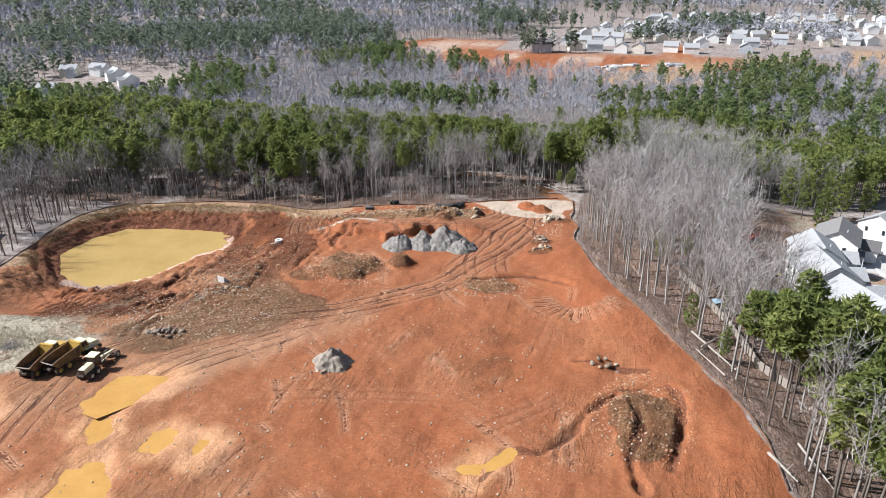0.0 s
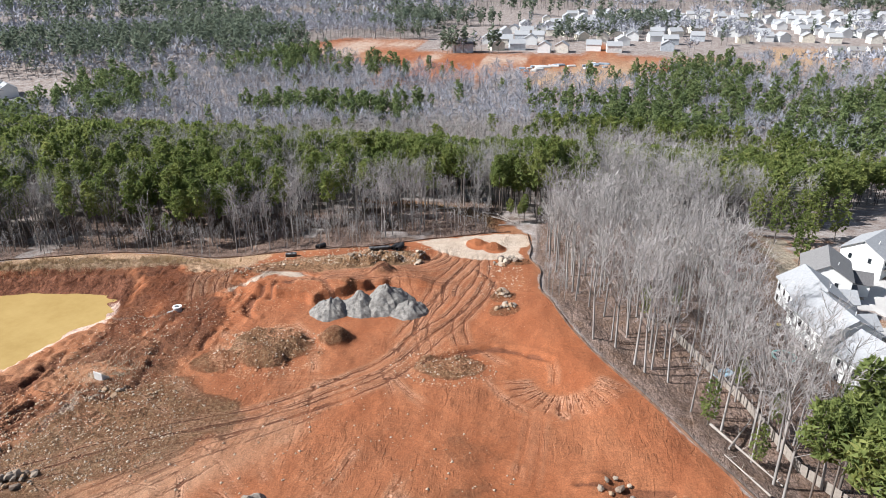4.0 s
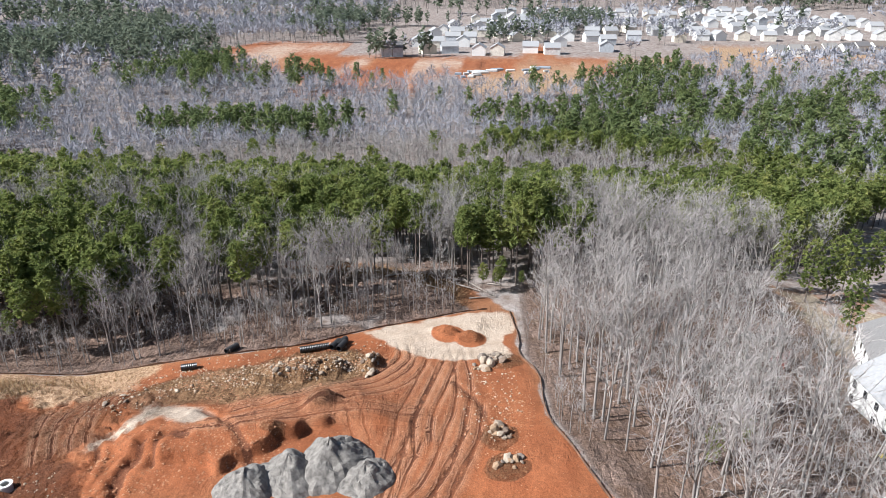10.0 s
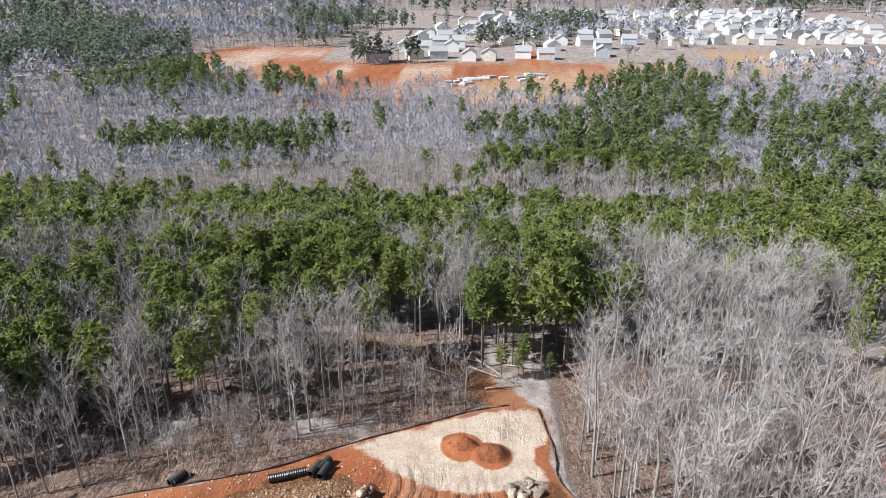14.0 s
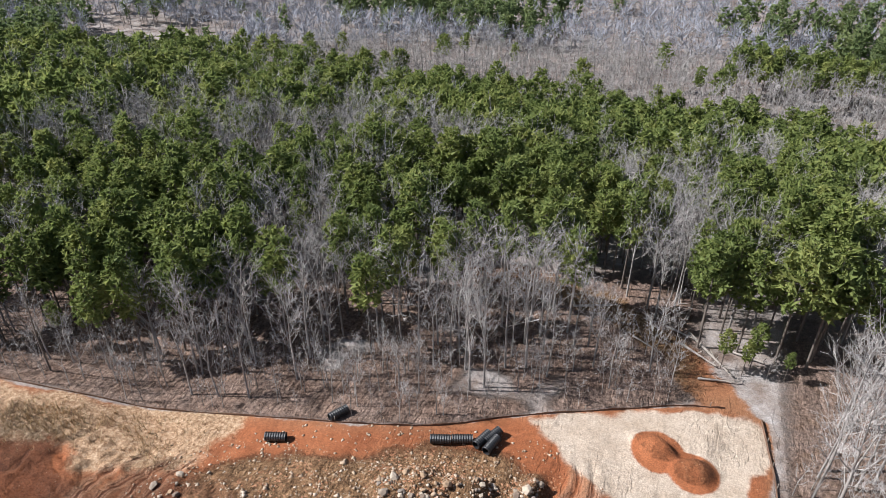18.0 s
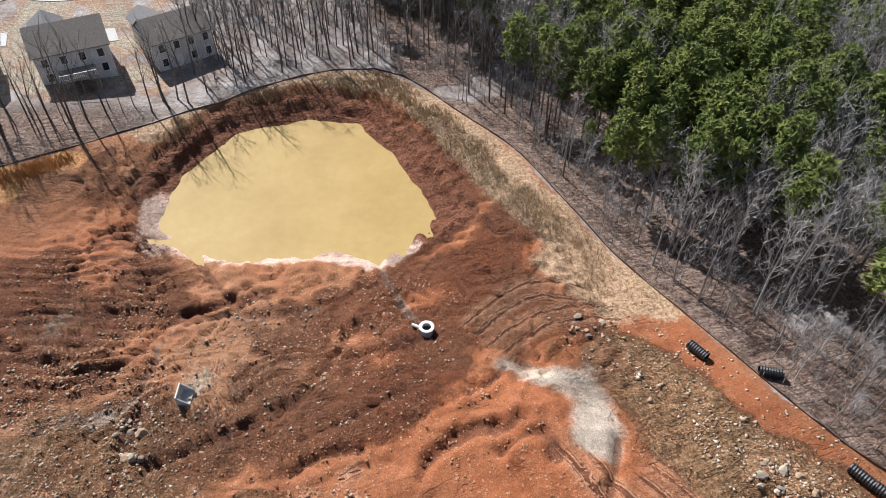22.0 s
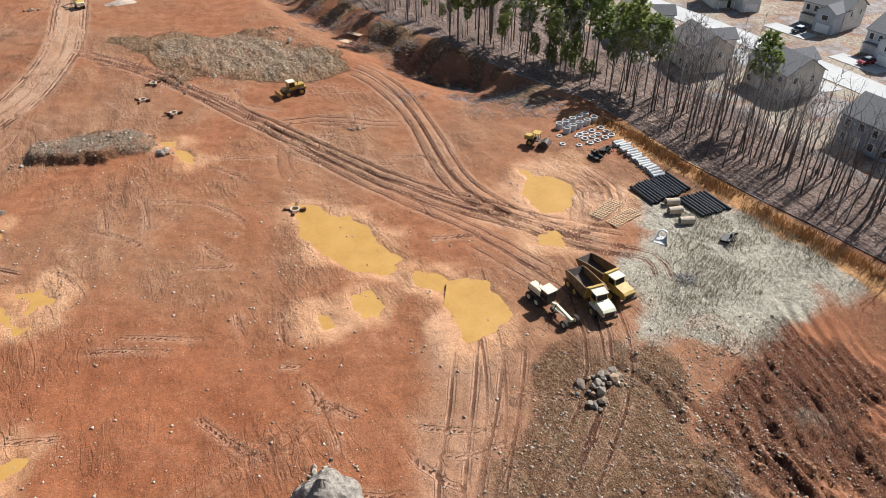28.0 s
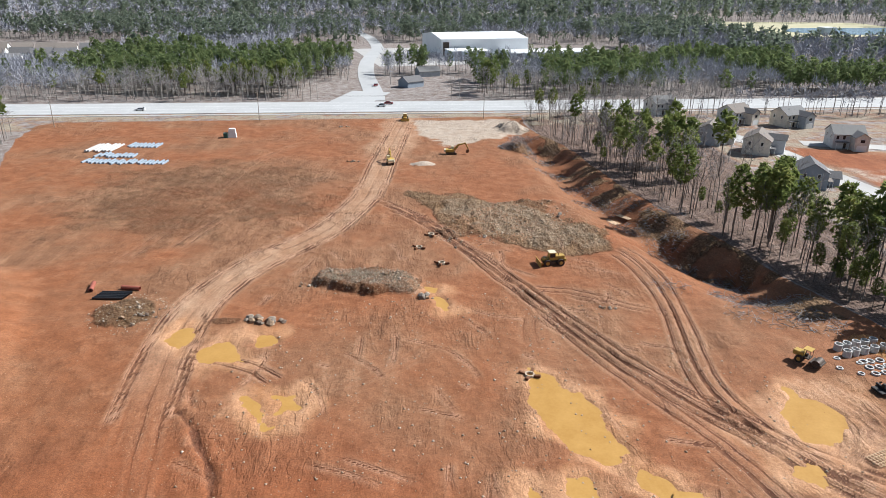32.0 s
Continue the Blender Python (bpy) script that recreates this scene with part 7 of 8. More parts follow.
def brush_heap(x, y, r, h, n, name, label):
    g = np.random.default_rng(int(abs(x) * 7))
    pieces = []
    for _ in range(n):
        q, w = math.sqrt(g.uniform()), g.uniform(0, 6.28)
        p = np.array((x + math.cos(w) * q * r, y + math.sin(w) * q * r * 0.8, 0.0))
        p[2] = at_ground(p[0], p[1]) + h * (1 - q) * g.uniform(0.2, 1.0)
        d = g.normal(size=3) * (1, 1, 0.45)
        d = d / np.linalg.norm(d) * g.uniform(0.8, 2.2)
        pieces.append(tube(p - d / 2, p + d / 2, 0.05, 0.03, 3))
    me = mesh_object(name, *joined(pieces), [TWIG])
    tagged(new(name, me), label, "brush", kind="stuff")


brush_heap(-35, -127, 7.5, 3.8, 700, "cut_brush", "tangled heap of cut brush and roots")
# brush pieces stand in for a dark heap of twisted pipe
brush_heap(-61.6, 76.4, 1.8, 0.9, 60, "cut_brush", "small tangle standing in for dark twisted pipe")
brush_heap(-52, 0, 5, 0.6, 60, "cut_brush", "one low heap of cut branches on dark soil")
for bx, by in ((-40, -146), (-42, -118), (-44, -98), (-49, -80), (-50, -66), (-58, -60), (-56, -46), (-62, -34), (-60, -22), (-69, -12), (-66, 0), (-73, 4), (-74, 16)):
    brush_heap(bx, by, 6.5, 1.1, 170, "cut_brush", "grey brush and cut branches at the foot of the bank")
brush_heap(-66, 12, 8, 0.8, 160, "cut_brush", "cut branches along the wood edge")
brush_heap(-66, -50, 7, 0.8, 140, "cut_brush", "cut branches along the wood edge")


def grass(areas, mat, name, label, tall):
    """Dry tufts too many to count."""
    r = np.random.default_rng(29)
    a = np.arange(3) * 2.1
    v0 = np.concatenate([[(math.cos(q) * 0.12 - math.sin(q) * 0.05, math.sin(q) * 0.12 + math.cos(q) * 0.05, -0.05), (math.cos(q) * 0.12 + math.sin(q) * 0.05, math.sin(q) * 0.12 - math.cos(q) * 0.05, -0.05),
                          (math.cos(q) * 0.45, math.sin(q) * 0.45, 0.8)] for q in a])
    t0 = np.arange(9).reshape(3, 3)
    spots = []
    for line, wide, n in areas:
        p = np.array(line)
        seg = r.integers(0, len(p) - 1, n)
        u = r.uniform(size=(n, 1))
        q = p[seg] * (1 - u) + p[seg + 1] * u + r.normal(0, wide / 2, (n, 2))
        k = (sdist(q[:, 0], q[:, 1], POND) > 5) & (fbm(q[:, 0], q[:, 1], 4, 3, 99) > r.uniform(0.3, 0.62, n)) & (sdist(q[:, 0], q[:, 1], SITE) < -0.8)
        q = q[k]
        spots.append(np.stack([q[:, 0], q[:, 1], ground_height(q[:, 0], q[:, 1]), r.uniform(0, 6.28, len(q)), tall * r.uniform(0.5, 1.4, len(q))], 1))
    tagged(new(name, mesh_object(name, *scatter((v0, t0), np.concatenate(spots)), [mat])), label, "grass", kind="stuff")


TAN_GRASS = leafy("tan_grass", [(0.15, (0.25, 0.16, 0.085)), (0.5, (0.42, 0.30, 0.17)), (0.85, (0.58, 0.46, 0.30))], 0.9, 0.5)
GREY_STRAW = leafy("grey_straw", [(0.15, (0.26, 0.21, 0.14)), (0.5, (0.42, 0.37, 0.27)), (0.85, (0.56, 0.52, 0.41))], 0.9, 0.5)
RUST_GRASS = leafy("rust_grass", [(0.15, (0.28, 0.14, 0.05)), (0.5, (0.46, 0.26, 0.11)), (0.85, (0.60, 0.40, 0.20))], 0.9, 0.5)
grass([(north, 5.0, 11000)], TAN_GRASS, "dry_grass", "tall tan dry grass on the basin dam", 0.75)
grass([([(-80, 62), (-74, 72), (-64, 78), (-56, 84)], 11.0, 9000), ([(-84, 66), (-84, 84)], 5.0, 2500), ([(-46, 116), (-44, 119)], 6, 900), ([(3, -2), (24, -4)], 3.4, 900), ([(-8, -56), (-36, -36), (-40, -28)], 9, 600), ([(-64, 100), (-58, 100)], 6, 500)], GREY_STRAW, "straw_tufts", "grey dry straw tufts in the yard and on the berm", 0.5)
grass([(curve([(-80, 24), (-83.5, 35), (-84.5, 54), (-86, 72), (-89.5, 88), (-94, 98)]), 2.0, 5000)], RUST_GRASS, "rust_grass", "rust-coloured dry grass along the wood", 1.1)
# the same attachment stands in for black fittings beside the concrete pipes
attachment(-72.0, 40.2, 100)
attachment(-75.0, 39.2, 20)

# ---- houses ----
def gable(w, d, base, rise, over, thick, bm=None):
    """A gable roof with its ridge along x: two slopes with thickness."""
    bm = bm or bmesh.new()
    k = rise / (d / 2)
    for s in (-1, 1):
        lo, hi = (s * (d / 2 + over), base - over * k), (0, base + rise)
        pr = [lo, hi, (0, base + rise + thick), (lo[0], lo[1] + thick)]
        a = [bm.verts.new((-w / 2 - over, y, z)) for y, z in pr]
        c = [bm.verts.new((w / 2 + over, y, z)) for y, z in pr]
        bm.faces.new(a)
        bm.faces.new(c[::-1])
        for i in range(4):
            j = (i + 1) % 4
            bm.faces.new((a[j], a[i], c[i], c[j]))
    bmesh.ops.recalc_face_normals(bm, faces=bm.faces[:])
    return bm


def body(w, d, h, rise, x=0, y=0, bm=None):
    """Walls up to the gables, ridge along x."""
    bm = bm or bmesh.new()
    pr = [(-d / 2, -1.2), (d / 2, -1.2), (d / 2, h), (0, h + rise - 0.02), (-d / 2, h)]
    a = [bm.verts.new((x - w / 2, y + p, z)) for p, z in pr]
    c = [bm.verts.new((x + w / 2, y + p, z)) for p, z in pr]
    bm.faces.new(a)
    bm.faces.new(c[::-1])
    for i in range(5):
        j = (i + 1) % 5
        bm.faces.new((a[j], a[i], c[i], c[j]))
    bmesh.ops.recalc_face_normals(bm, faces=bm.faces[:])
    return bm


def window(parent, x, y, z, side, w=1.0, h=1.4):
    """A framed window on a wall that looks along x (side x) or y (side y)."""
    sx, sy = (0.12, w + 0.24) if side == "x" else (w + 0.24, 0.12)
    f = part("window", block(sx, sy, h + 0.24, x, y, z - 0.12, 0.01), TRIM, parent)
    sx, sy = (0.16, w) if side == "x" else (w, 0.16)
    part("pane", block(sx, sy, h, x, y, z), GLASS, f)


def house(x, y, turn, w=12.5, d=9.5, h=5.6, wall=None, label="", wing=True, deck=False, detail=True, group="houses", z=None, tiles=None):
    """Two storeys, front towards +y of its own, gable roof, garage wing."""
    t = thing("house", x, y, turn, label or "two-storey sided house with grey shingle roof", "house", group, z)
    wall = wall or SIDING
    rise = d * 0.30
    walls = part("wall", body(w, d, h, rise), wall, t)
    part("roof", gable(w, d, h, rise, 0.45, 0.16), tiles or SHINGLE, t)
    if wing:
        ww, wd = w * 0.45, 4.5
        bm = body(wd + 2.0, ww, h * 0.52 if wing == "low" else h * 0.95, ww * 0.32)
        bm.transform(pose(-w / 2 + ww / 2 + 0.2, d / 2 + wd / 2 - 1.0, 0, 0, 0, 90))
        wg = part("garage_wing", bm, wall, t)
        bm = gable(wd + 2.4, ww, h * 0.52 if wing == "low" else h * 0.95, ww * 0.32, 0.35, 0.14)
        bm.transform(pose(-w / 2 + ww / 2 + 0.2, d / 2 + wd / 2 - 1.0, 0, 0, 0, 90))
        part("wing_roof", bm, tiles or SHINGLE, t)
        if detail:
            part("garage_door", block(ww * 0.7, 0.1, 2.2, -w / 2 + ww / 2 + 0.2, d / 2 + wd + 0.02, 0.05, 0.01), TRIM, wg)
            window(wg, -w / 2 + ww / 2 + 0.2, d / 2 + wd + 0.02, 3.4, "y", 1.6, 1.2) if wing != "low" else None
    if detail:
        for k in range(4):
            px = -w / 2 + (k + 0.5) * w / 4
            for z0 in (0.9, 3.6):
                if not (k == 1 and z0 < 1):
                    window(walls, px, -d / 2 - 0.02, z0, "y")
        part("back_door", block(1.0, 0.12, 2.1, -w / 8, -d / 2 - 0.03, 0.1, 0.01), TRIM, walls)
        for s in (-1, 1):
            for py in (-d / 4, d / 5):
                window(walls, s * (w / 2 + 0.02), py, 3.6, "x", 0.8, 1.3)
        for k in range(2):
            window(walls, w * (0.18 + 0.2 * k), d / 2 + 0.02, 3.6, "y")
        part("front_door", block(1.0, 0.12, 2.1, w * 0.12, d / 2 + 0.03, 0.1, 0.01), DARK_STEEL, walls)
        part("porch_roof", block(w * 0.42, 1.8, 0.16, w * 0.24, d / 2 + 0.9, 2.7, 0.03), SHINGLE, t)
        for px in (w * 0.05, w * 0.43):
            part("porch_post", block(0.16, 0.16, 2.7, px, d / 2 + 1.65, 0), TRIM, t)
        part("vent_pipe", rod((w * 0.2, d * 0.2, h + rise * 0.4), (w * 0.2, d * 0.2, h + rise * 0.9), 0.08, sides=8), TRIM, t)
    if deck:
        dk = part("deck", block(6.0, 4.0, 0.18, 0, -d / 2 - 2.0, 2.3, 0.02), OLD_TIMBER, t)
        for px in (-2.9, 0, 2.9):
            part("deck_post", block(0.15, 0.15, 2.9, px, -d / 2 - 3.9, -0.6), OLD_TIMBER, dk)
        part("deck_rail", block(6.0, 0.08, 0.12, 0, -d / 2 - 3.95, 3.3), TRIM, dk)
        for k in range(21):
            part("baluster", block(0.05, 0.05, 0.82, -2.95 + k * 0.295, -d / 2 - 3.95, 2.48), TRIM, dk)
    return t


# west of the site: backs to the wood, fronts to the cul-de-sac
WEST = "houses on the western street"
house(-123.5, 98.5, 100, 12, 10, 5.8, SIDING, "grey-roofed house with a white-railed back deck", True, True, group=WEST)
house(-122.5, 79.5, 95, 11.5, 10, 5.8, SIDING, "two-storey house with grey roof behind bare trees", True, False, group=WEST)
house(-123.0, 59.0, 92, 11.5, 10, 5.8, BLUE_SIDING, "blue-grey sided house with a grey roof", True, False, group=WEST)
house(-128.0, 30.0, 85, 12, 10, 5.8, SIDING, "two-storey house behind the bare trees", True, False, group=WEST)
house(-121.5, 10.5, 75, 12, 10, 5.8, SIDING, "pale sided house behind pines", True, False, group=WEST)
house(-121.0, -12.5, 62, 12, 10, 5.8, SIDING, "sided house with hipped look behind pines", True, False, group=WEST)
house(-121.5, -77, 70, 11, 9, 5.4, BLUE_SIDING, "pale blue sided house with grey roof", "low", False, group=WEST)
house(-126, 116, 110, 11, 9, 5.6, SIDING, "house half hidden by grey trees", True, False, group=WEST)
ACROSS = "houses across the western street"
for x, y, a in ((-164, -25, -20), (-196, -22, -32), (-176, 76, -80), (-171, 50, -86), (-170, 27, -88), (-176, 2, -80), (-182, 104, -100), (-236, -20, 150)):
    house(x, y, a, 12, 10, 5.8, SIDING, "two-storey house with a front garage wing", True, False, group=ACROSS)
SW = "houses beyond the red lot"
for x, y, a in ((-205, -142, 15), (-222, -142, 12), (-239, -145, 10), (-257, -147, 8), (-272, -151, 8), (-213, -95, 70), (-219, -77, 70), (-250, -95, -25), (-262, -60, -25), (-164, -131, -10), (-162, -172, 20), (-113, -137, 60), (-125, -121, 60), (-113, -200, 20), (-140, -178, 30)):
    house(x, y, a, 11.5, 9.5, 5.6, SIDING, "two-storey suburban house with grey roof", True, False, group=SW)
# east of the site: white houses round a cul-de-sac
EASTERN = "white houses on the eastern street"
house(83.5, 140.0, -63, 13, 10.5, 5.8, WHITE_SIDING, "white sided house with pale grey roof and dark gable end", True, False, group=EASTERN, tiles=PALE_SHINGLE)
house(79.0, 154.5, -76, 12.5, 10.5, 5.8, WHITE_SIDING, "white house with pale grey gable roof and garage", "low", False, group=EASTERN, tiles=PALE_SHINGLE)
house(80.5, 171.5, -86, 12.5, 10, 5.8, WHITE_SIDING, "white house with light grey gabled roof", "low", False, group=EASTERN, tiles=PALE_SHINGLE)
house(88.5, 189.5, -104, 12.5, 10, 5.8, WHITE_SIDING, "white house with dark grey gabled roof", "low", False, group=EASTERN, tiles=SHINGLE)
house(104.0, 206.0, -130, 12.5, 10, 5.8, WHITE_SIDING, "cream house with brown-grey roof", True, False, group=EASTERN, tiles=PALE_SHINGLE)
house(93.5, 125.5, -50, 12.5, 10, 5.8, WHITE_SIDING, "white house with a covered back porch", True, True, group=EASTERN, tiles=PALE_SHINGLE)
# north-west and far subdivisions
rh = random.Random(21)
for x, y, a in ((-439, 465, 200), (-416, 474, 185), (-389, 463, 150), (-362, 447, 140), (-294, 281, 60), (-344, 352, 20), (-238, 268, 75), (-204, 228, 30), (-404, 408, 20), (-323, 410, 110), (-268, 262, 65), (-368, 366, 10)):
    house(x, y, a, 14, 11, 5.8, rh.choice((SIDING, WHITE_SIDING)), "distant pale house in a wooded clearing", True, False, False, "houses in the north-west", z=float(lie(x, y)), tiles=PALE_SHINGLE)
# far subdivision roofs take the pale shingle, whitening by haze painted in
count = 0
for row in range(11):
    y0 = 655 + row * 40 + (row % 2) * 8
    for k in range(26):
        x = -70 + k * 21 + rh.uniform(-5, 5) + row * 7
        y = y0 + 0.12 * x + rh.uniform(-8, 8)
        if rh.random() < 0.16 or (x > 120 and row < 2) or (x < -20 and row > 5) or x > 420 or count > 235:
            continue
        count += 1
        house(x, y, rh.choice((0, 90, 180, 270)) + rh.uniform(-14, 14) + 8, rh.uniform(11, 14), rh.uniform(10, 12), 5.8, rh.choice((WHITE_SIDING, SIDING, SIDING)), "distant pale house of the far subdivision", False, False, False, "houses of the far subdivision", z=float(lie(x, y)), tiles=PALE_SHINGLE)
for k in range(14):
    x, y = 230 + k * 15, 655 + k * 5.5 + rh.uniform(-3, 3)
    house(x, y, rh.uniform(-10, 20), 11, 10, 5.8, WHITE_SIDING, "distant white house under construction", False, False, False, "houses of the far subdivision", z=float(lie(x, y)))
house(-72, 634, 8, 17, 13, 7.5, SIDING, "large tan building beside the far clearing", False, False, False, "houses of the far subdivision", z=float(lie(-72, 634)))
for k in range(18):
    x, y = 245 + (k % 6) * 18 + rh.uniform(-3, 3), -360 - (k // 6) * 40 + rh.uniform(-4, 4)
    house(x, y, rh.uniform(-8, 8) + 20, 14, 12, 6.0, WHITE_SIDING, "distant white house south of the highway", False, False, False, "white houses beyond the pines", z=float(lie(x, y)))

# ---- roads ----
def ribbon(name, pts, width, lift, mat, label, category="road", steps=4, kerb=0.0):
    """A paved strip that follows the ground, with an edge of its own thickness."""
    line = curve(pts, steps)
    bm = bmesh.new()
    rows = []
    for i, (x, y) in enumerate(line):
        a, c = np.array(line[max(0, i - 1)]), np.array(line[min(len(line) - 1, i + 1)])
        d = (c - a) / np.linalg.norm(c - a)
        n = np.array((-d[1], d[0])) * width / 2
        z = 0.16 + 0.12 * lift
        rows.append([bm.verts.new((x + s * n[0], y + s * n[1], float(lie(x + s * n[0], y + s * n[1])) + z + dz)) for s, dz in ((-1, -0.5), (-1, 0), (1, 0), (1, -0.5))])
    for a, c in zip(rows, rows[1:]):
        for k in range(3):
            bm.faces.new((a[k], c[k], c[k + 1], a[k + 1]))
    bmesh.ops.recalc_face_normals(bm, faces=bm.faces[:])
    me = bpy.data.meshes.new(name)
    bm.to_mesh(me)
    bm.free()
    me.materials.append(mat)
    return tagged(new(name, me), label, category, kind="structure")


def on_road(u, off):
    """A place u metres along the highway and off metres north of its middle."""
    d = (ROAD_B - ROAD_A) / np.linalg.norm(ROAD_B - ROAD_A)
    n = np.array((d[1], -d[0]))
    n = n if n[1] > 0 else -n
    return tuple(ROAD_A + d * u + n * off)


ribbon("highway", [on_road(u, -2) for u in range(0, 1401, 100)], 29, 0.0, ASPHALT, "wide sun-bleached highway with turn lanes")
ribbon("sidewalk", [on_road(u, 16.8) for u in range(0, 1401, 100)], 2.2, 0.05, PAVING, "pale concrete sidewalk along the highway", "pavement")
for off in (9.5, -13.5, 1.6, -5.4):
    ribbon("lane_line", [on_road(u, off) for u in range(300, 1001, 100)], 0.25, 0.06, LINE, "solid white road line", "road line")
for off in (5.6, -9.5):
    for u in range(420, 960, 14):
        ribbon("lane_dash", [on_road(u, off), on_road(u + 4, off)], 0.2, 0.06, LINE, "short white lane dash", "road line", 1)
ribbon("side_road", SIDE_ROAD, 11, -0.02, ASPHALT, "pale side road winding to the store")
ribbon("side_road_mouth", [on_road(664, -14), (30, -262)], 22, -0.04, ASPHALT, "widened mouth of the side road")
ribbon("western_street", [(-122, -165), (-133, -126), (-135.5, -88), (-139, -60), (-143.5, -36), (-145, -10), (-146, 25), (-147, 55), (-156, 78), (-163, 90)], 9, -0.35, PAVING, "pale concrete suburban street", steps=6)
ribbon("cross_street", [(-141, -48), (-153, -52), (-180, -60), (-212, -70), (-270, -90)], 9, -0.37, PAVING, "pale concrete cross street", steps=5)
ribbon("lot_street", [(-196, -62), (-197.5, -85), (-192, -114), (-179, -128), (-150, -136)], 9, -0.39, PAVING, "pale concrete street by the red lot", steps=5)
ribbon("eastern_street", [(104, 120), (108, 150), (108, 180), (112, 190)], 12, -0.2, PAVING, "pale concrete cul-de-sac street", steps=5)


def pad(name, x, y, w, d, turn, lift, mat, label, round_it=False):
    t = block(w, d, 0.5, 0, 0, -0.5) if not round_it else rod((0, 0, -0.5), (0, 0, 0), w / 2, sides=28)
    for v in t.verts:
        p = pose(x, y, 0, 0, 0, turn) @ v.co
        v.co.z += float(lie(p.x, p.y)) - float(lie(x, y))
    ob = part(name, t, mat)
    ob.matrix_world = pose(x, y, float(lie(x, y)) + 0.16 + 0.12 * lift, 0, 0, turn)
    return tagged(ob, label, "pavement", kind="structure")


pad("cul_de_sac", -164, 92, 24, 24, 0, -0.34, PAVING, "round concrete end of the street", True)
pad("cul_de_sac", 110, 184, 27, 27, 0, -0.19, PAVING, "round concrete end of the street", True)
for x, y, a in ((-135, 98, 100), (-135, 79, 95), (-136, 59, 92), (-138, 30, 85), (-135, 12, 75), (-134, -8, 62), (-161, 76, 100), (-158, 50, 94), (-157, 27, 92), (-161, 2, 95)):
    pad("driveway", x, y, 5.5, 13, a - 90, -0.42, PAVING, "short pale concrete driveway")
for x, y, a in ((97, 150, 18), (98, 168, 6), (99, 183, -5), (104, 196, -30)):
    pad("driveway", x, y, 13, 5.5, a, -0.30, PAVING, "short pale concrete driveway")

# ---- cars ----
def car(x, y, turn, label="parked car on pale paving", z=None, group="cars"):
    t = thing("car", x, y, turn, label, "car", group, float(lie(x, y)) + 0.14 if z is None else z)
    for wx in (-1.4, 1.4):
        for s in (-0.8, 0.8):
            wheel(t, wx, s, 0.33, 0.22, DARK_STEEL)
    shell = part("body", slab([(-2.25, 0.35), (2.25, 0.35), (2.3, 0.7), (2.0, 0.92), (-2.2, 1.0), (-2.3, 0.7)], -0.9, 0.9), CAR_PAINT, t)
    part("glasshouse", slab([(-1.9, 0.98), (1.1, 0.93), (0.45, 1.45), (-1.5, 1.48)], -0.78, 0.78), GLASS, shell)
    part("roof", slab([(-1.45, 1.46), (0.42, 1.43), (0.36, 1.52), (-1.4, 1.55)], -0.76, 0.76), CAR_PAINT, shell)
    for s in (-0.65, 0.65):
        part("headlight", block(0.06, 0.35, 0.16, 2.27, s, 0.62), TRIM, shell)


for x, y, a in ((-152, 52, 80), (-149, 61, 60), (-161, 73, 10), (-159, 87, 70), (-137, 98, 10), (-158, 50, 5), (-158, 28, 0), (-172, -32, 150), (-175, -35, 150), (-163, -56, 160), (-141, -4, 150), (-162, 4, 10), (102, 168, 8), (103, 182, 0), (-196, -92, 80), (-204, -66, 20), (101, 151, 20)):
    car(x, y, a, group="parked cars")
for u, off, a in ((680, -1, 4), (684, -8, 184), (566, 4, 4)):
    x, y = on_road(u, off)
    car(x, y, a, "dark car on the highway", float(lie(x, y)) + 0.17, "cars on the highway")
car(28.8, -283, 80, "dark pickup waiting on the side road", float(lie(28, -283)) + 0.16, "cars on the highway")

# ---- utility poles ----
tops = []
for x, y in ((240, -155), (157, -163.5), (74, -178.5), (-27, -185.5), (-125, -192)):
    t = thing("utility_pole", x, y, 4, "tall brown wooden utility pole beside the highway", "utility pole", "utility poles")
    part("shaft", rod((0, 0, -1), (0, 0, 12.5), 0.16, 0.11, 10), OLD_TIMBER, t)
    arm = part("crossarm", block(0.14, 2.4, 0.14, 0, 0, 11.6), OLD_TIMBER, t)
    for s in (-1.1, 0, 1.1):
        part("insulator", rod((0, s, 11.74), (0, s, 11.95), 0.05, sides=6), TRIM, arm)
    part("transformer", rod((0.3, 0, 9.6), (0.3, 0, 10.5), 0.25, sides=12), CONCRETE, t)
    tops.append(Vector((x, y, at_ground(x, y) + 11.9)))
for a, c in zip(tops, tops[1:]):
    for s in (-1.1, 1.1):
        bm = bmesh.new()
        rings = []
        for k in range(13):
            u = k / 12
            p = a.lerp(c, u) + Vector((0, s, -1.4 * 4 * u * (1 - u)))
            rings.append([bm.verts.new(p + Vector((0, 0.02 * math.cos(q), 0.02 * math.sin(q)))) for q in (0, 2.1, 4.2)])
        for r0, r1 in zip(rings, rings[1:]):
            for k in range(3):
                bm.faces.new((r0[k], r0[(k + 1) % 3], r1[(k + 1) % 3], r1[k]))
        tagged(part("power_line", bm, DARK_STEEL), "thin sagging power line between poles", "cable", "power lines")

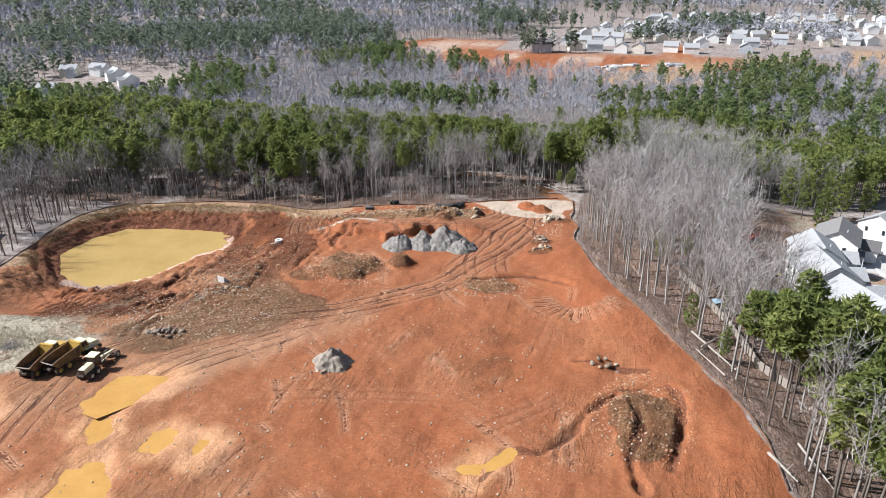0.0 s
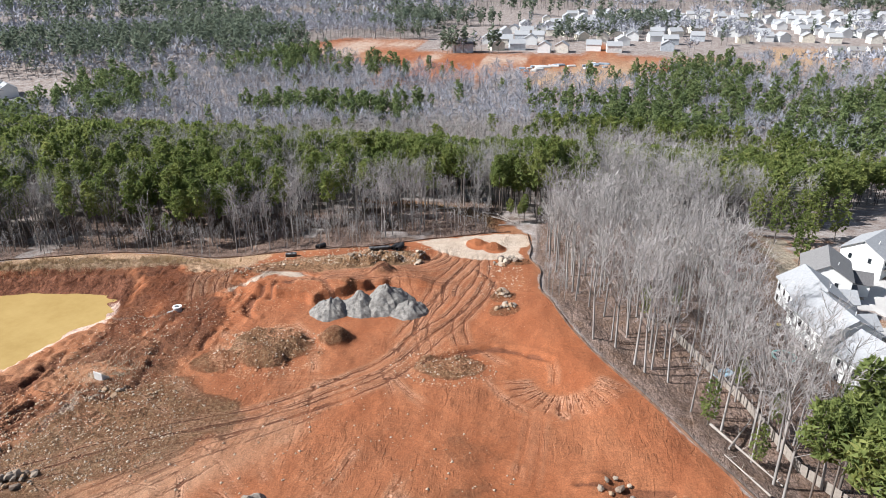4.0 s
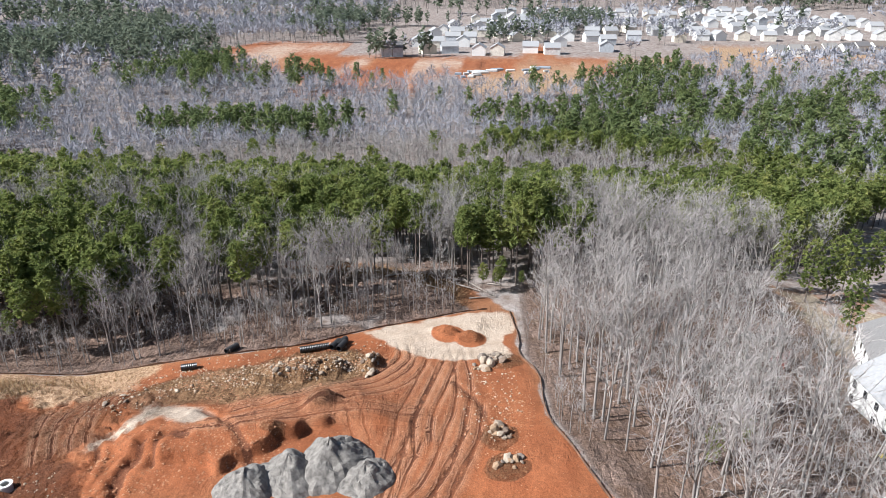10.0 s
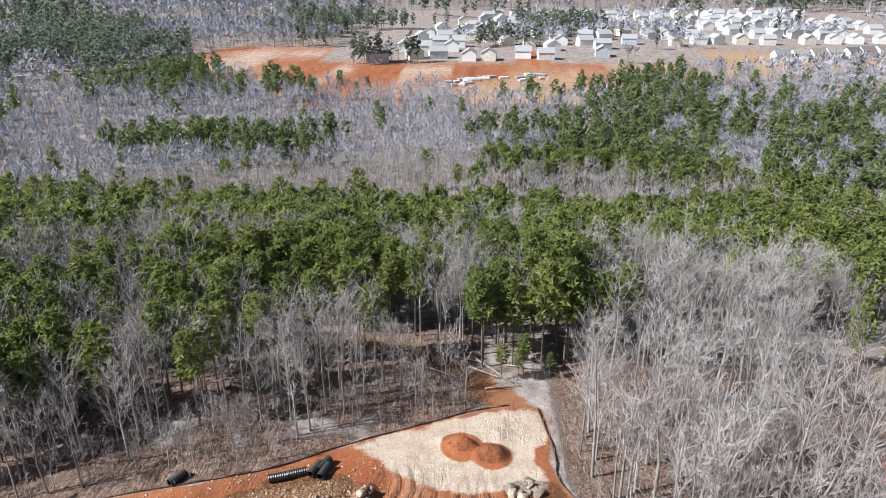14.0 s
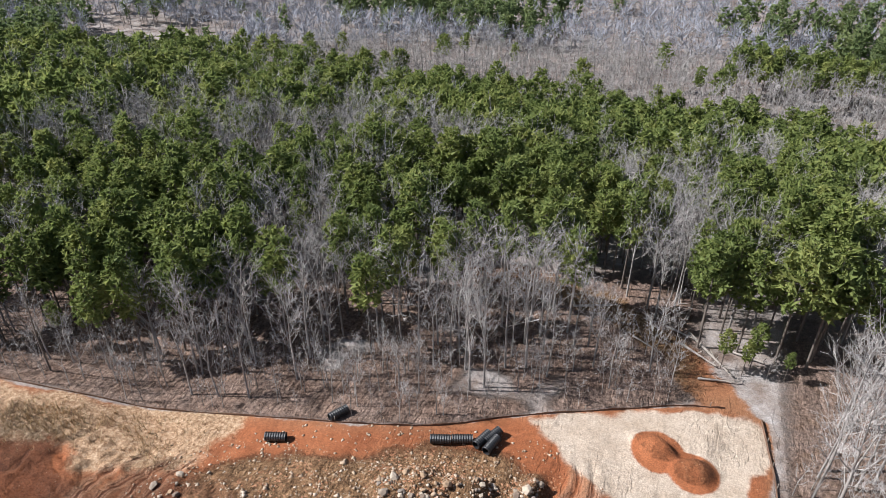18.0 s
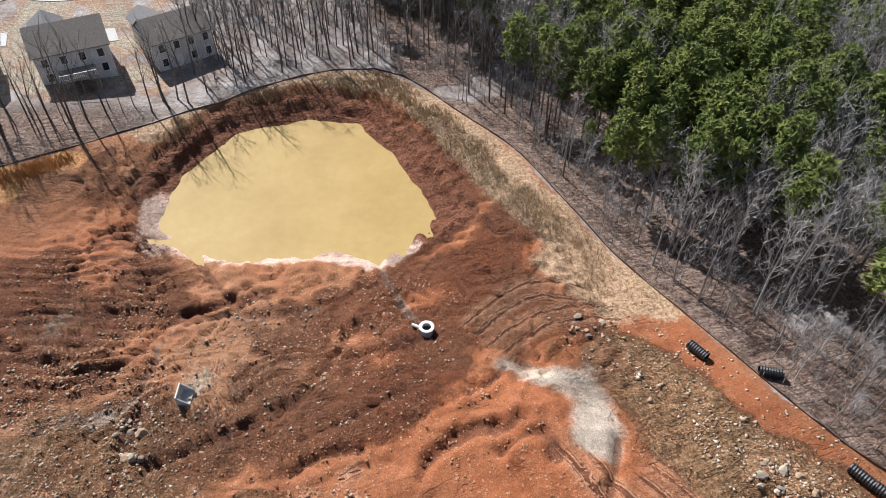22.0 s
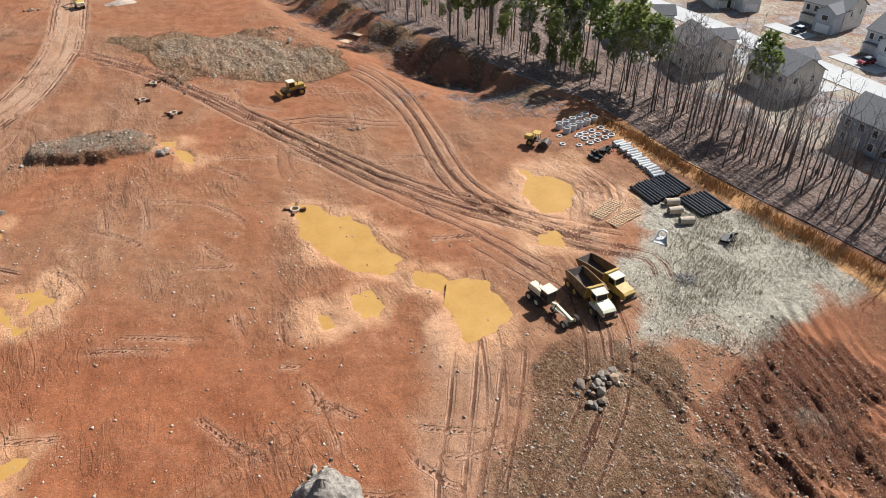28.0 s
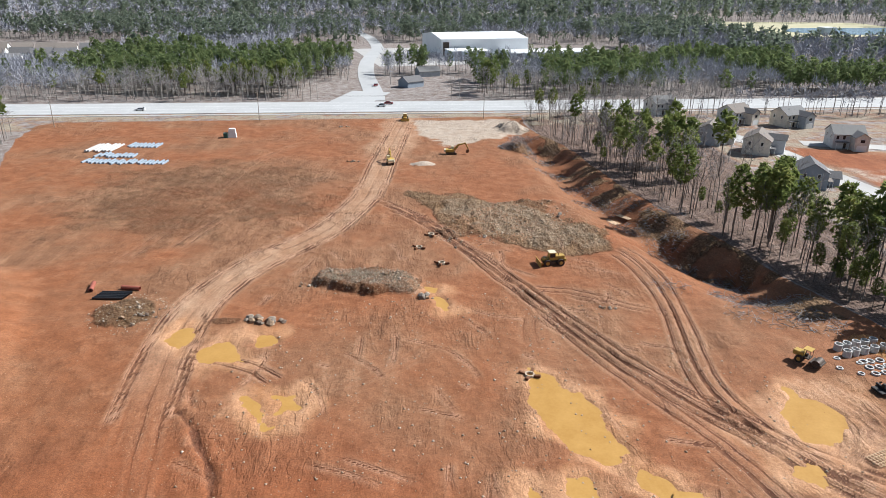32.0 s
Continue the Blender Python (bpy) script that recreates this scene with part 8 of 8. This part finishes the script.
# ---- warehouse and beyond ----
def warehouse():
    t = thing("warehouse", -42, -478, 0, "large white metal warehouse with low flat-roofed offices", "warehouse", z=float(lie(-40, -480)) + 0.8)
    m = pose(0, 0, 0, 0, 0, 14)
    for name, bm, mat in (("wall", body(74, 62, 13, 3.2), WHITE_METAL), ("roof", gable(74, 62, 13, 3.2, 0.3, 0.3), WHITE_METAL),
                          ("office_wing", block(30, 22, 7, 20, 46, -1.0, 0.1), BLUE_METAL), ("office_roof", block(31, 23, 0.5, 20, 46, 6.0, 0.05), WHITE_METAL),
                          ("loading_shed", block(78, 26, 5, -52, 44, -1.0, 0.1), BLUE_METAL), ("shed_roof", block(80, 28, 0.6, -52, 44, 4.0, 0.05), WHITE_METAL),
                          ("corner_panel", block(5, 0.4, 11, 33, 31.1, 0), DARK_STEEL)):
        bm.transform(m)
        part(name, bm, mat, t)
    for k in range(9):
        bm = block(4.2, 0.3, 3.4, -88 + k * 8.5, 57.1, 0)
        bm.transform(m)
        part("dock_door", bm, GLASS, t)


warehouse()
pad("store_yard", -30, -460, 160, 130, 14, -0.5, PAVING, "pale concrete yard round the warehouse")
house(8, -283, 40, 12, 9, 3.4, BLUE_SIDING, "low blue-grey house among bare trees", False, False, False, "houses by the highway", z=float(lie(8, -283)))
house(-2, -330, 20, 14, 9, 3.4, SIDING, "low pale building among bare trees", False, False, False, "houses by the highway", z=float(lie(-2, -330)))
LAGOON = simple("pale_blue_lagoon", (0.16, 0.26, 0.34), (0.24, 0.34, 0.42), 0.02, 0.2, 0, 0.4)
FIELD = simple("dry_field", (0.36, 0.33, 0.20), (0.50, 0.46, 0.30), 0.03, 0.9)
sheet("lagoon", [(-560, -700), (-470, -690), (-440, -740), (-480, -800), (-620, -820), (-640, -740)], 5.6, LAGOON, "pale blue treatment lagoon in the distance", "water", "structure")
sheet("dry_field", [(-330, -640), (-470, -660), (-640, -700), (-640, -930), (-360, -940), (-300, -760)], 5.4, FIELD, "dry grass field round the lagoon", "field", "structure")
for x, y, w, d, h in ((-318, -640, 34, 16, 7), (-300, -655, 16, 14, 9), (-350, -690, 18, 12, 6), (-470, -700, 16, 12, 9)):
    t = thing("plant_building", x, y, 15, "distant pale flat-roofed treatment plant building", "building", "treatment plant", float(lie(x, y)) + 0.8)
    part("wall", block(w, d, h, 0, 0, -1, 0.1), BLUE_METAL, t)
    part("roof", block(w + 1, d + 1, 0.5, 0, 0, h - 1, 0.05), WHITE_METAL, t)

# ---- goods by the highway ----
def beam_stack(x, y, n, length, mat, turn, text):
    me = bpy.data.meshes.new("precast_beam")
    bm = slab([(-0.35, 0), (0.35, 0), (0.35, 0.5), (0.2, 0.62), (-0.2, 0.62), (-0.35, 0.5)], -length / 2, length / 2)
    bm.to_mesh(me)
    bm.free()
    me.materials.append(mat)
    for k in range(n):
        a = radians(turn)
        px, py = x + k * 1.45 * math.cos(a) + rh.uniform(-0.2, 0.2), y + k * 1.45 * math.sin(a) + rh.uniform(-0.8, 0.8)
        ob = new("precast_beam", me)
        ob.matrix_world = pose(px, py, at_ground(px, py), 0, 0, turn + rh.uniform(-4, 4))
        tagged(ob, text, "beam", "stacked beams")


GREY_BLUE = simple("grey_blue_pipe", (0.20, 0.25, 0.30), (0.36, 0.42, 0.48), 1.0, 0.5)
beam_stack(115, -124, 7, 11, CONCRETE, -4, "long white precast beam laid in a row")
beam_stack(101, -128, 8, 6.5, GREY_BLUE, -4, "short grey-blue beam laid in a row")
beam_stack(104, -113, 10, 5.0, GREY_BLUE, -4, "short grey-blue beam laid in a row")
beam_stack(90, -103, 20, 5.0, GREY_BLUE, -4, "short grey-blue beam laid in a row")
t = thing("portable_tank", 77.2, -144.4, 10, "white tapered tank beside a dark green box", "tank")
part("shell", block(3.4, 2.6, 3.6, 0, 0, 0, 0.1, taper=0.72), TRIM, t)
part("green_box", block(1.6, 2.2, 2.0, 2.6, 0.4, 0, 0.05), simple("dark_green_paint", (0.03, 0.08, 0.07), (0.06, 0.13, 0.11), 1.0), t)
for x, y in ((-52.6, -51.5), (-56.6, -53.4)):
    ob = part("timber_sheet", block(2.2, 4.6, 0.12, 0, 0, 0, 0.02), TIMBER)
    ob.matrix_world = pose(x, y, at_ground(x, y) + 0.1, 0, 0, 30)
    tagged(ob, "tan timber sheet lying on the clay", "timber", "timber sheets")
RED_PIPE = simple("red_brown_pipe", (0.22, 0.06, 0.04), (0.36, 0.12, 0.08), 1.0, 0.6)
red = pipe_mesh("red_pipe", 4.0, 0.45, 0.06, RED_PIPE, 14)
for x, y, a in ((61.1, 0.6, 80), (69.1, 0.2, 15)):
    ob = new("red_pipe", red)
    ob.matrix_world = pose(x, y, at_ground(x, y), 0, 0, a)
    tagged(ob, "red-brown steel pipe lying on clay", "pipe", "red pipes")
for k in range(5):
    ob = new("black_pipe", black_pipe)
    ob.matrix_world = pose(63.2 + 0.2 * k, 2.4 + 0.66 * k, at_ground(63.5, 3 + 0.6 * k), 0, 0, 88)
    tagged(ob, "black plastic pipe by the rubble patch", "pipe", "black pipes by the rubble")
# far clearing: pipes and machines seen as small pale pieces
for k in range(26):
    x, y = -16 + rh.uniform(0, 66), 0
    y = 562 + 0.35 * x + rh.uniform(-8, 12)
    ob = part("pallet", block(rh.uniform(3, 9), 2.2, 1.4, 0, 0, 0, 0.2), rh.choice((TRIM, CONCRETE, GREY_BLUE)))
    ob.matrix_world = pose(x, y, at_ground(x, y), 0, 0, rh.uniform(-20, 40))
    tagged(ob, "distant pale loaded pallet on red clay", "pallet", "pallets on the far clearing")

# ---- eastern back garden ----
def board_fence(pts):
    t = tagged(new("board_fence"), "weathered grey board fence behind the gardens", "fence")
    board = bpy.data.meshes.new("board")
    bm = block(1.0, 0.05, 1.75, 0, 0, 0, 0.01)
    bm.to_mesh(board)
    board.materials.append(OLD_TIMBER)
    for (ax, ay), (bx, by) in zip(pts, pts[1:]):
        n = int(math.hypot(bx - ax, by - ay) / 1.04)
        a = math.degrees(math.atan2(by - ay, bx - ax))
        for k in range(n):
            x, y = ax + (bx - ax) * (k + 0.5) / n, ay + (by - ay) * (k + 0.5) / n
            shared("board", board, t, pose(x, y, at_ground(x, y) - 0.1, 0, random.uniform(-2, 2), a))


board_fence([(49.5, 145), (52.3, 138.5), (58.4, 127), (63, 113), (68, 108)])
t = thing("trampoline", 68.6, 144.6, 0, "round trampoline with teal pads on a tan lawn", "trampoline")
part("mat", rod((0, 0, 0.78), (0, 0, 0.82), 1.7, sides=24), BLACK_PLASTIC, t)
part("pad_ring", rod((0, 0, 0.76), (0, 0, 0.86), 2.1, sides=24, hollow=0.38), simple("teal_pad", (0.05, 0.28, 0.26), (0.10, 0.42, 0.38), 1.0, 0.5), t)
for k in range(6):
    a = k * math.pi / 3
    part("leg", rod((math.cos(a) * 1.95, math.sin(a) * 1.95, -0.2), (math.cos(a) * 1.95, math.sin(a) * 1.95, 0.78), 0.04, sides=6), DARK_STEEL, t)

# ---- fallen trunks and garden things ----
LOG = simple("barkless_grey_log", (0.22, 0.19, 0.165), (0.38, 0.34, 0.30), 1.2, 0.85)


def fallen_log(x0, y0, x1, y1, r, label, group):
    """A felled trunk with stubs of its limbs."""
    a, c = Vector((x0, y0, at_ground(x0, y0) + r + 0.1)), Vector((x1, y1, at_ground(x1, y1) + r + 0.25))
    t = thing("fallen_log", x0, y0, 0, label, "log", group, 0.0)
    t.matrix_world = pose(a.x, a.y, a.z)
    d = c - a
    part("trunk", rod((0, 0, 0), d, r, r * 0.5, 9), LOG, t)
    for k, u in enumerate((0.45, 0.62, 0.8, 0.92)):
        p = d * u
        q = p + Vector((math.sin(k * 2.3 + x0), math.cos(k * 1.9 + y0), 0.6 + 0.2 * k)) * 0.9
        part("limb_stub", rod(p, q, r * 0.35, r * 0.12, 6), LOG, t)


LOGS_NORTH = [(8.2, 208.4, 13.0, 205.2, 0.2), (5.6, 211.9, 9.8, 210.1, 0.18), (9.0, 211.5, 15.2, 203.9, 0.22), (14.5, 209.5, 19.2, 208.4, 0.17), (-17.2, 215.1, -12.9, 212.8, 0.22), (-8.0, 211.0, -2.5, 213.5, 0.2), (1.5, 207.5, 6.0, 205.0, 0.15), (11.0, 202.0, 16.5, 203.2, 0.16)]
LOGS_EAST = [(51.9, 118.2, 59.5, 107.8, 0.22), (61.8, 86.4, 65.0, 81.9, 0.26), (53.5, 112.7, 58.7, 122.8, 0.16), (57.0, 104.0, 52.5, 110.5, 0.15), (66.5, 92.0, 70.0, 84.5, 0.2)]
for x0, y0, x1, y1, r in LOGS_NORTH:
    fallen_log(x0, y0, x1, y1, r, "pale felled trunk lying in the cleared forest edge", "felled trunks in the north")
for x0, y0, x1, y1, r in LOGS_EAST:
    fallen_log(x0, y0, x1, y1, r, "grey fallen trunk lying among bare eastern trees", "fallen trunks in the east")

t = thing("pool_cover", 56.6, 134.2, 35, "pale blue cover over a small garden frame", "cover")
part("sheet", slab([(-1.9, 0.5), (-0.6, 0.72), (0.7, 0.66), (1.9, 0.45), (1.9, 0.4), (0.7, 0.6), (-0.6, 0.66), (-1.9, 0.44)], -1.0, 1.0), simple("pale_blue_sheet", (0.34, 0.50, 0.60), (0.50, 0.64, 0.72), 1.0, 0.5), t)
for px in (-1.7, 1.7):
    for py in (-0.85, 0.85):
        part("leg", rod((px, py, -0.1), (px, py, 0.46), 0.05, sides=8), DARK_STEEL, t)
RED_TIMBER = simple("red_stained_timber", (0.20, 0.05, 0.035), (0.36, 0.10, 0.07), 1.5, 0.8)
t = thing("play_frame", 67.5, 186.5, 60, "low red-stained timber play frame on a tan lawn", "play frame")
for px in (-2.4, 0.0, 2.4):
    for py in (-1.1, 1.1):
        part("post", block(0.16, 0.16, 1.7, px, py, -0.1, 0.02), RED_TIMBER, t)
for py in (-1.1, 1.1):
    part("rail", block(5.2, 0.12, 0.2, 0, py, 1.5, 0.02), RED_TIMBER, t)
    part("rail", block(5.2, 0.12, 0.2, 0, py, 0.7, 0.02), RED_TIMBER, t)
part("deck", block(5.0, 2.1, 0.12, 0, 0, 0.55, 0.02), RED_TIMBER, t)
t = thing("storage_bin", 71.0, 158.0, 20, "small yellow-topped black bin on a tan lawn", "bin")
part("box", block(0.9, 0.7, 0.75, 0, 0, 0, 0.04), BLACK_PLASTIC, t)
part("lid", block(0.96, 0.76, 0.1, 0, 0, 0.75, 0.03), simple("yellow_plastic", (0.60, 0.46, 0.05), (0.72, 0.58, 0.09), 1.0, 0.5), t, "yellow lid")
t = thing("van", 96.2, 193.6, -40, "white delivery van parked on a pale driveway", "van", "", float(lie(96.2, 193.6)) + 0.16)
for wx in (-1.7, 1.7):
    for sy in (-0.9, 0.9):
        wheel(t, wx, sy, 0.36, 0.24, DARK_STEEL)
shell = part("body", slab([(-2.8, 0.4), (2.75, 0.4), (2.8, 1.0), (2.1, 1.25), (1.5, 2.15), (-2.75, 2.25), (-2.85, 1.0)], -0.95, 0.95), TRIM, t)
part("windscreen", slab([(2.06, 1.3), (2.12, 1.3), (1.6, 2.05), (1.54, 2.05)], -0.8, 0.8), GLASS, shell)
for sy in (-0.97, 0.95):
    part("side_window", slab([(0.6, 1.3), (1.85, 1.3), (1.4, 2.0), (0.6, 2.0)], sy, sy + 0.02), GLASS, shell)
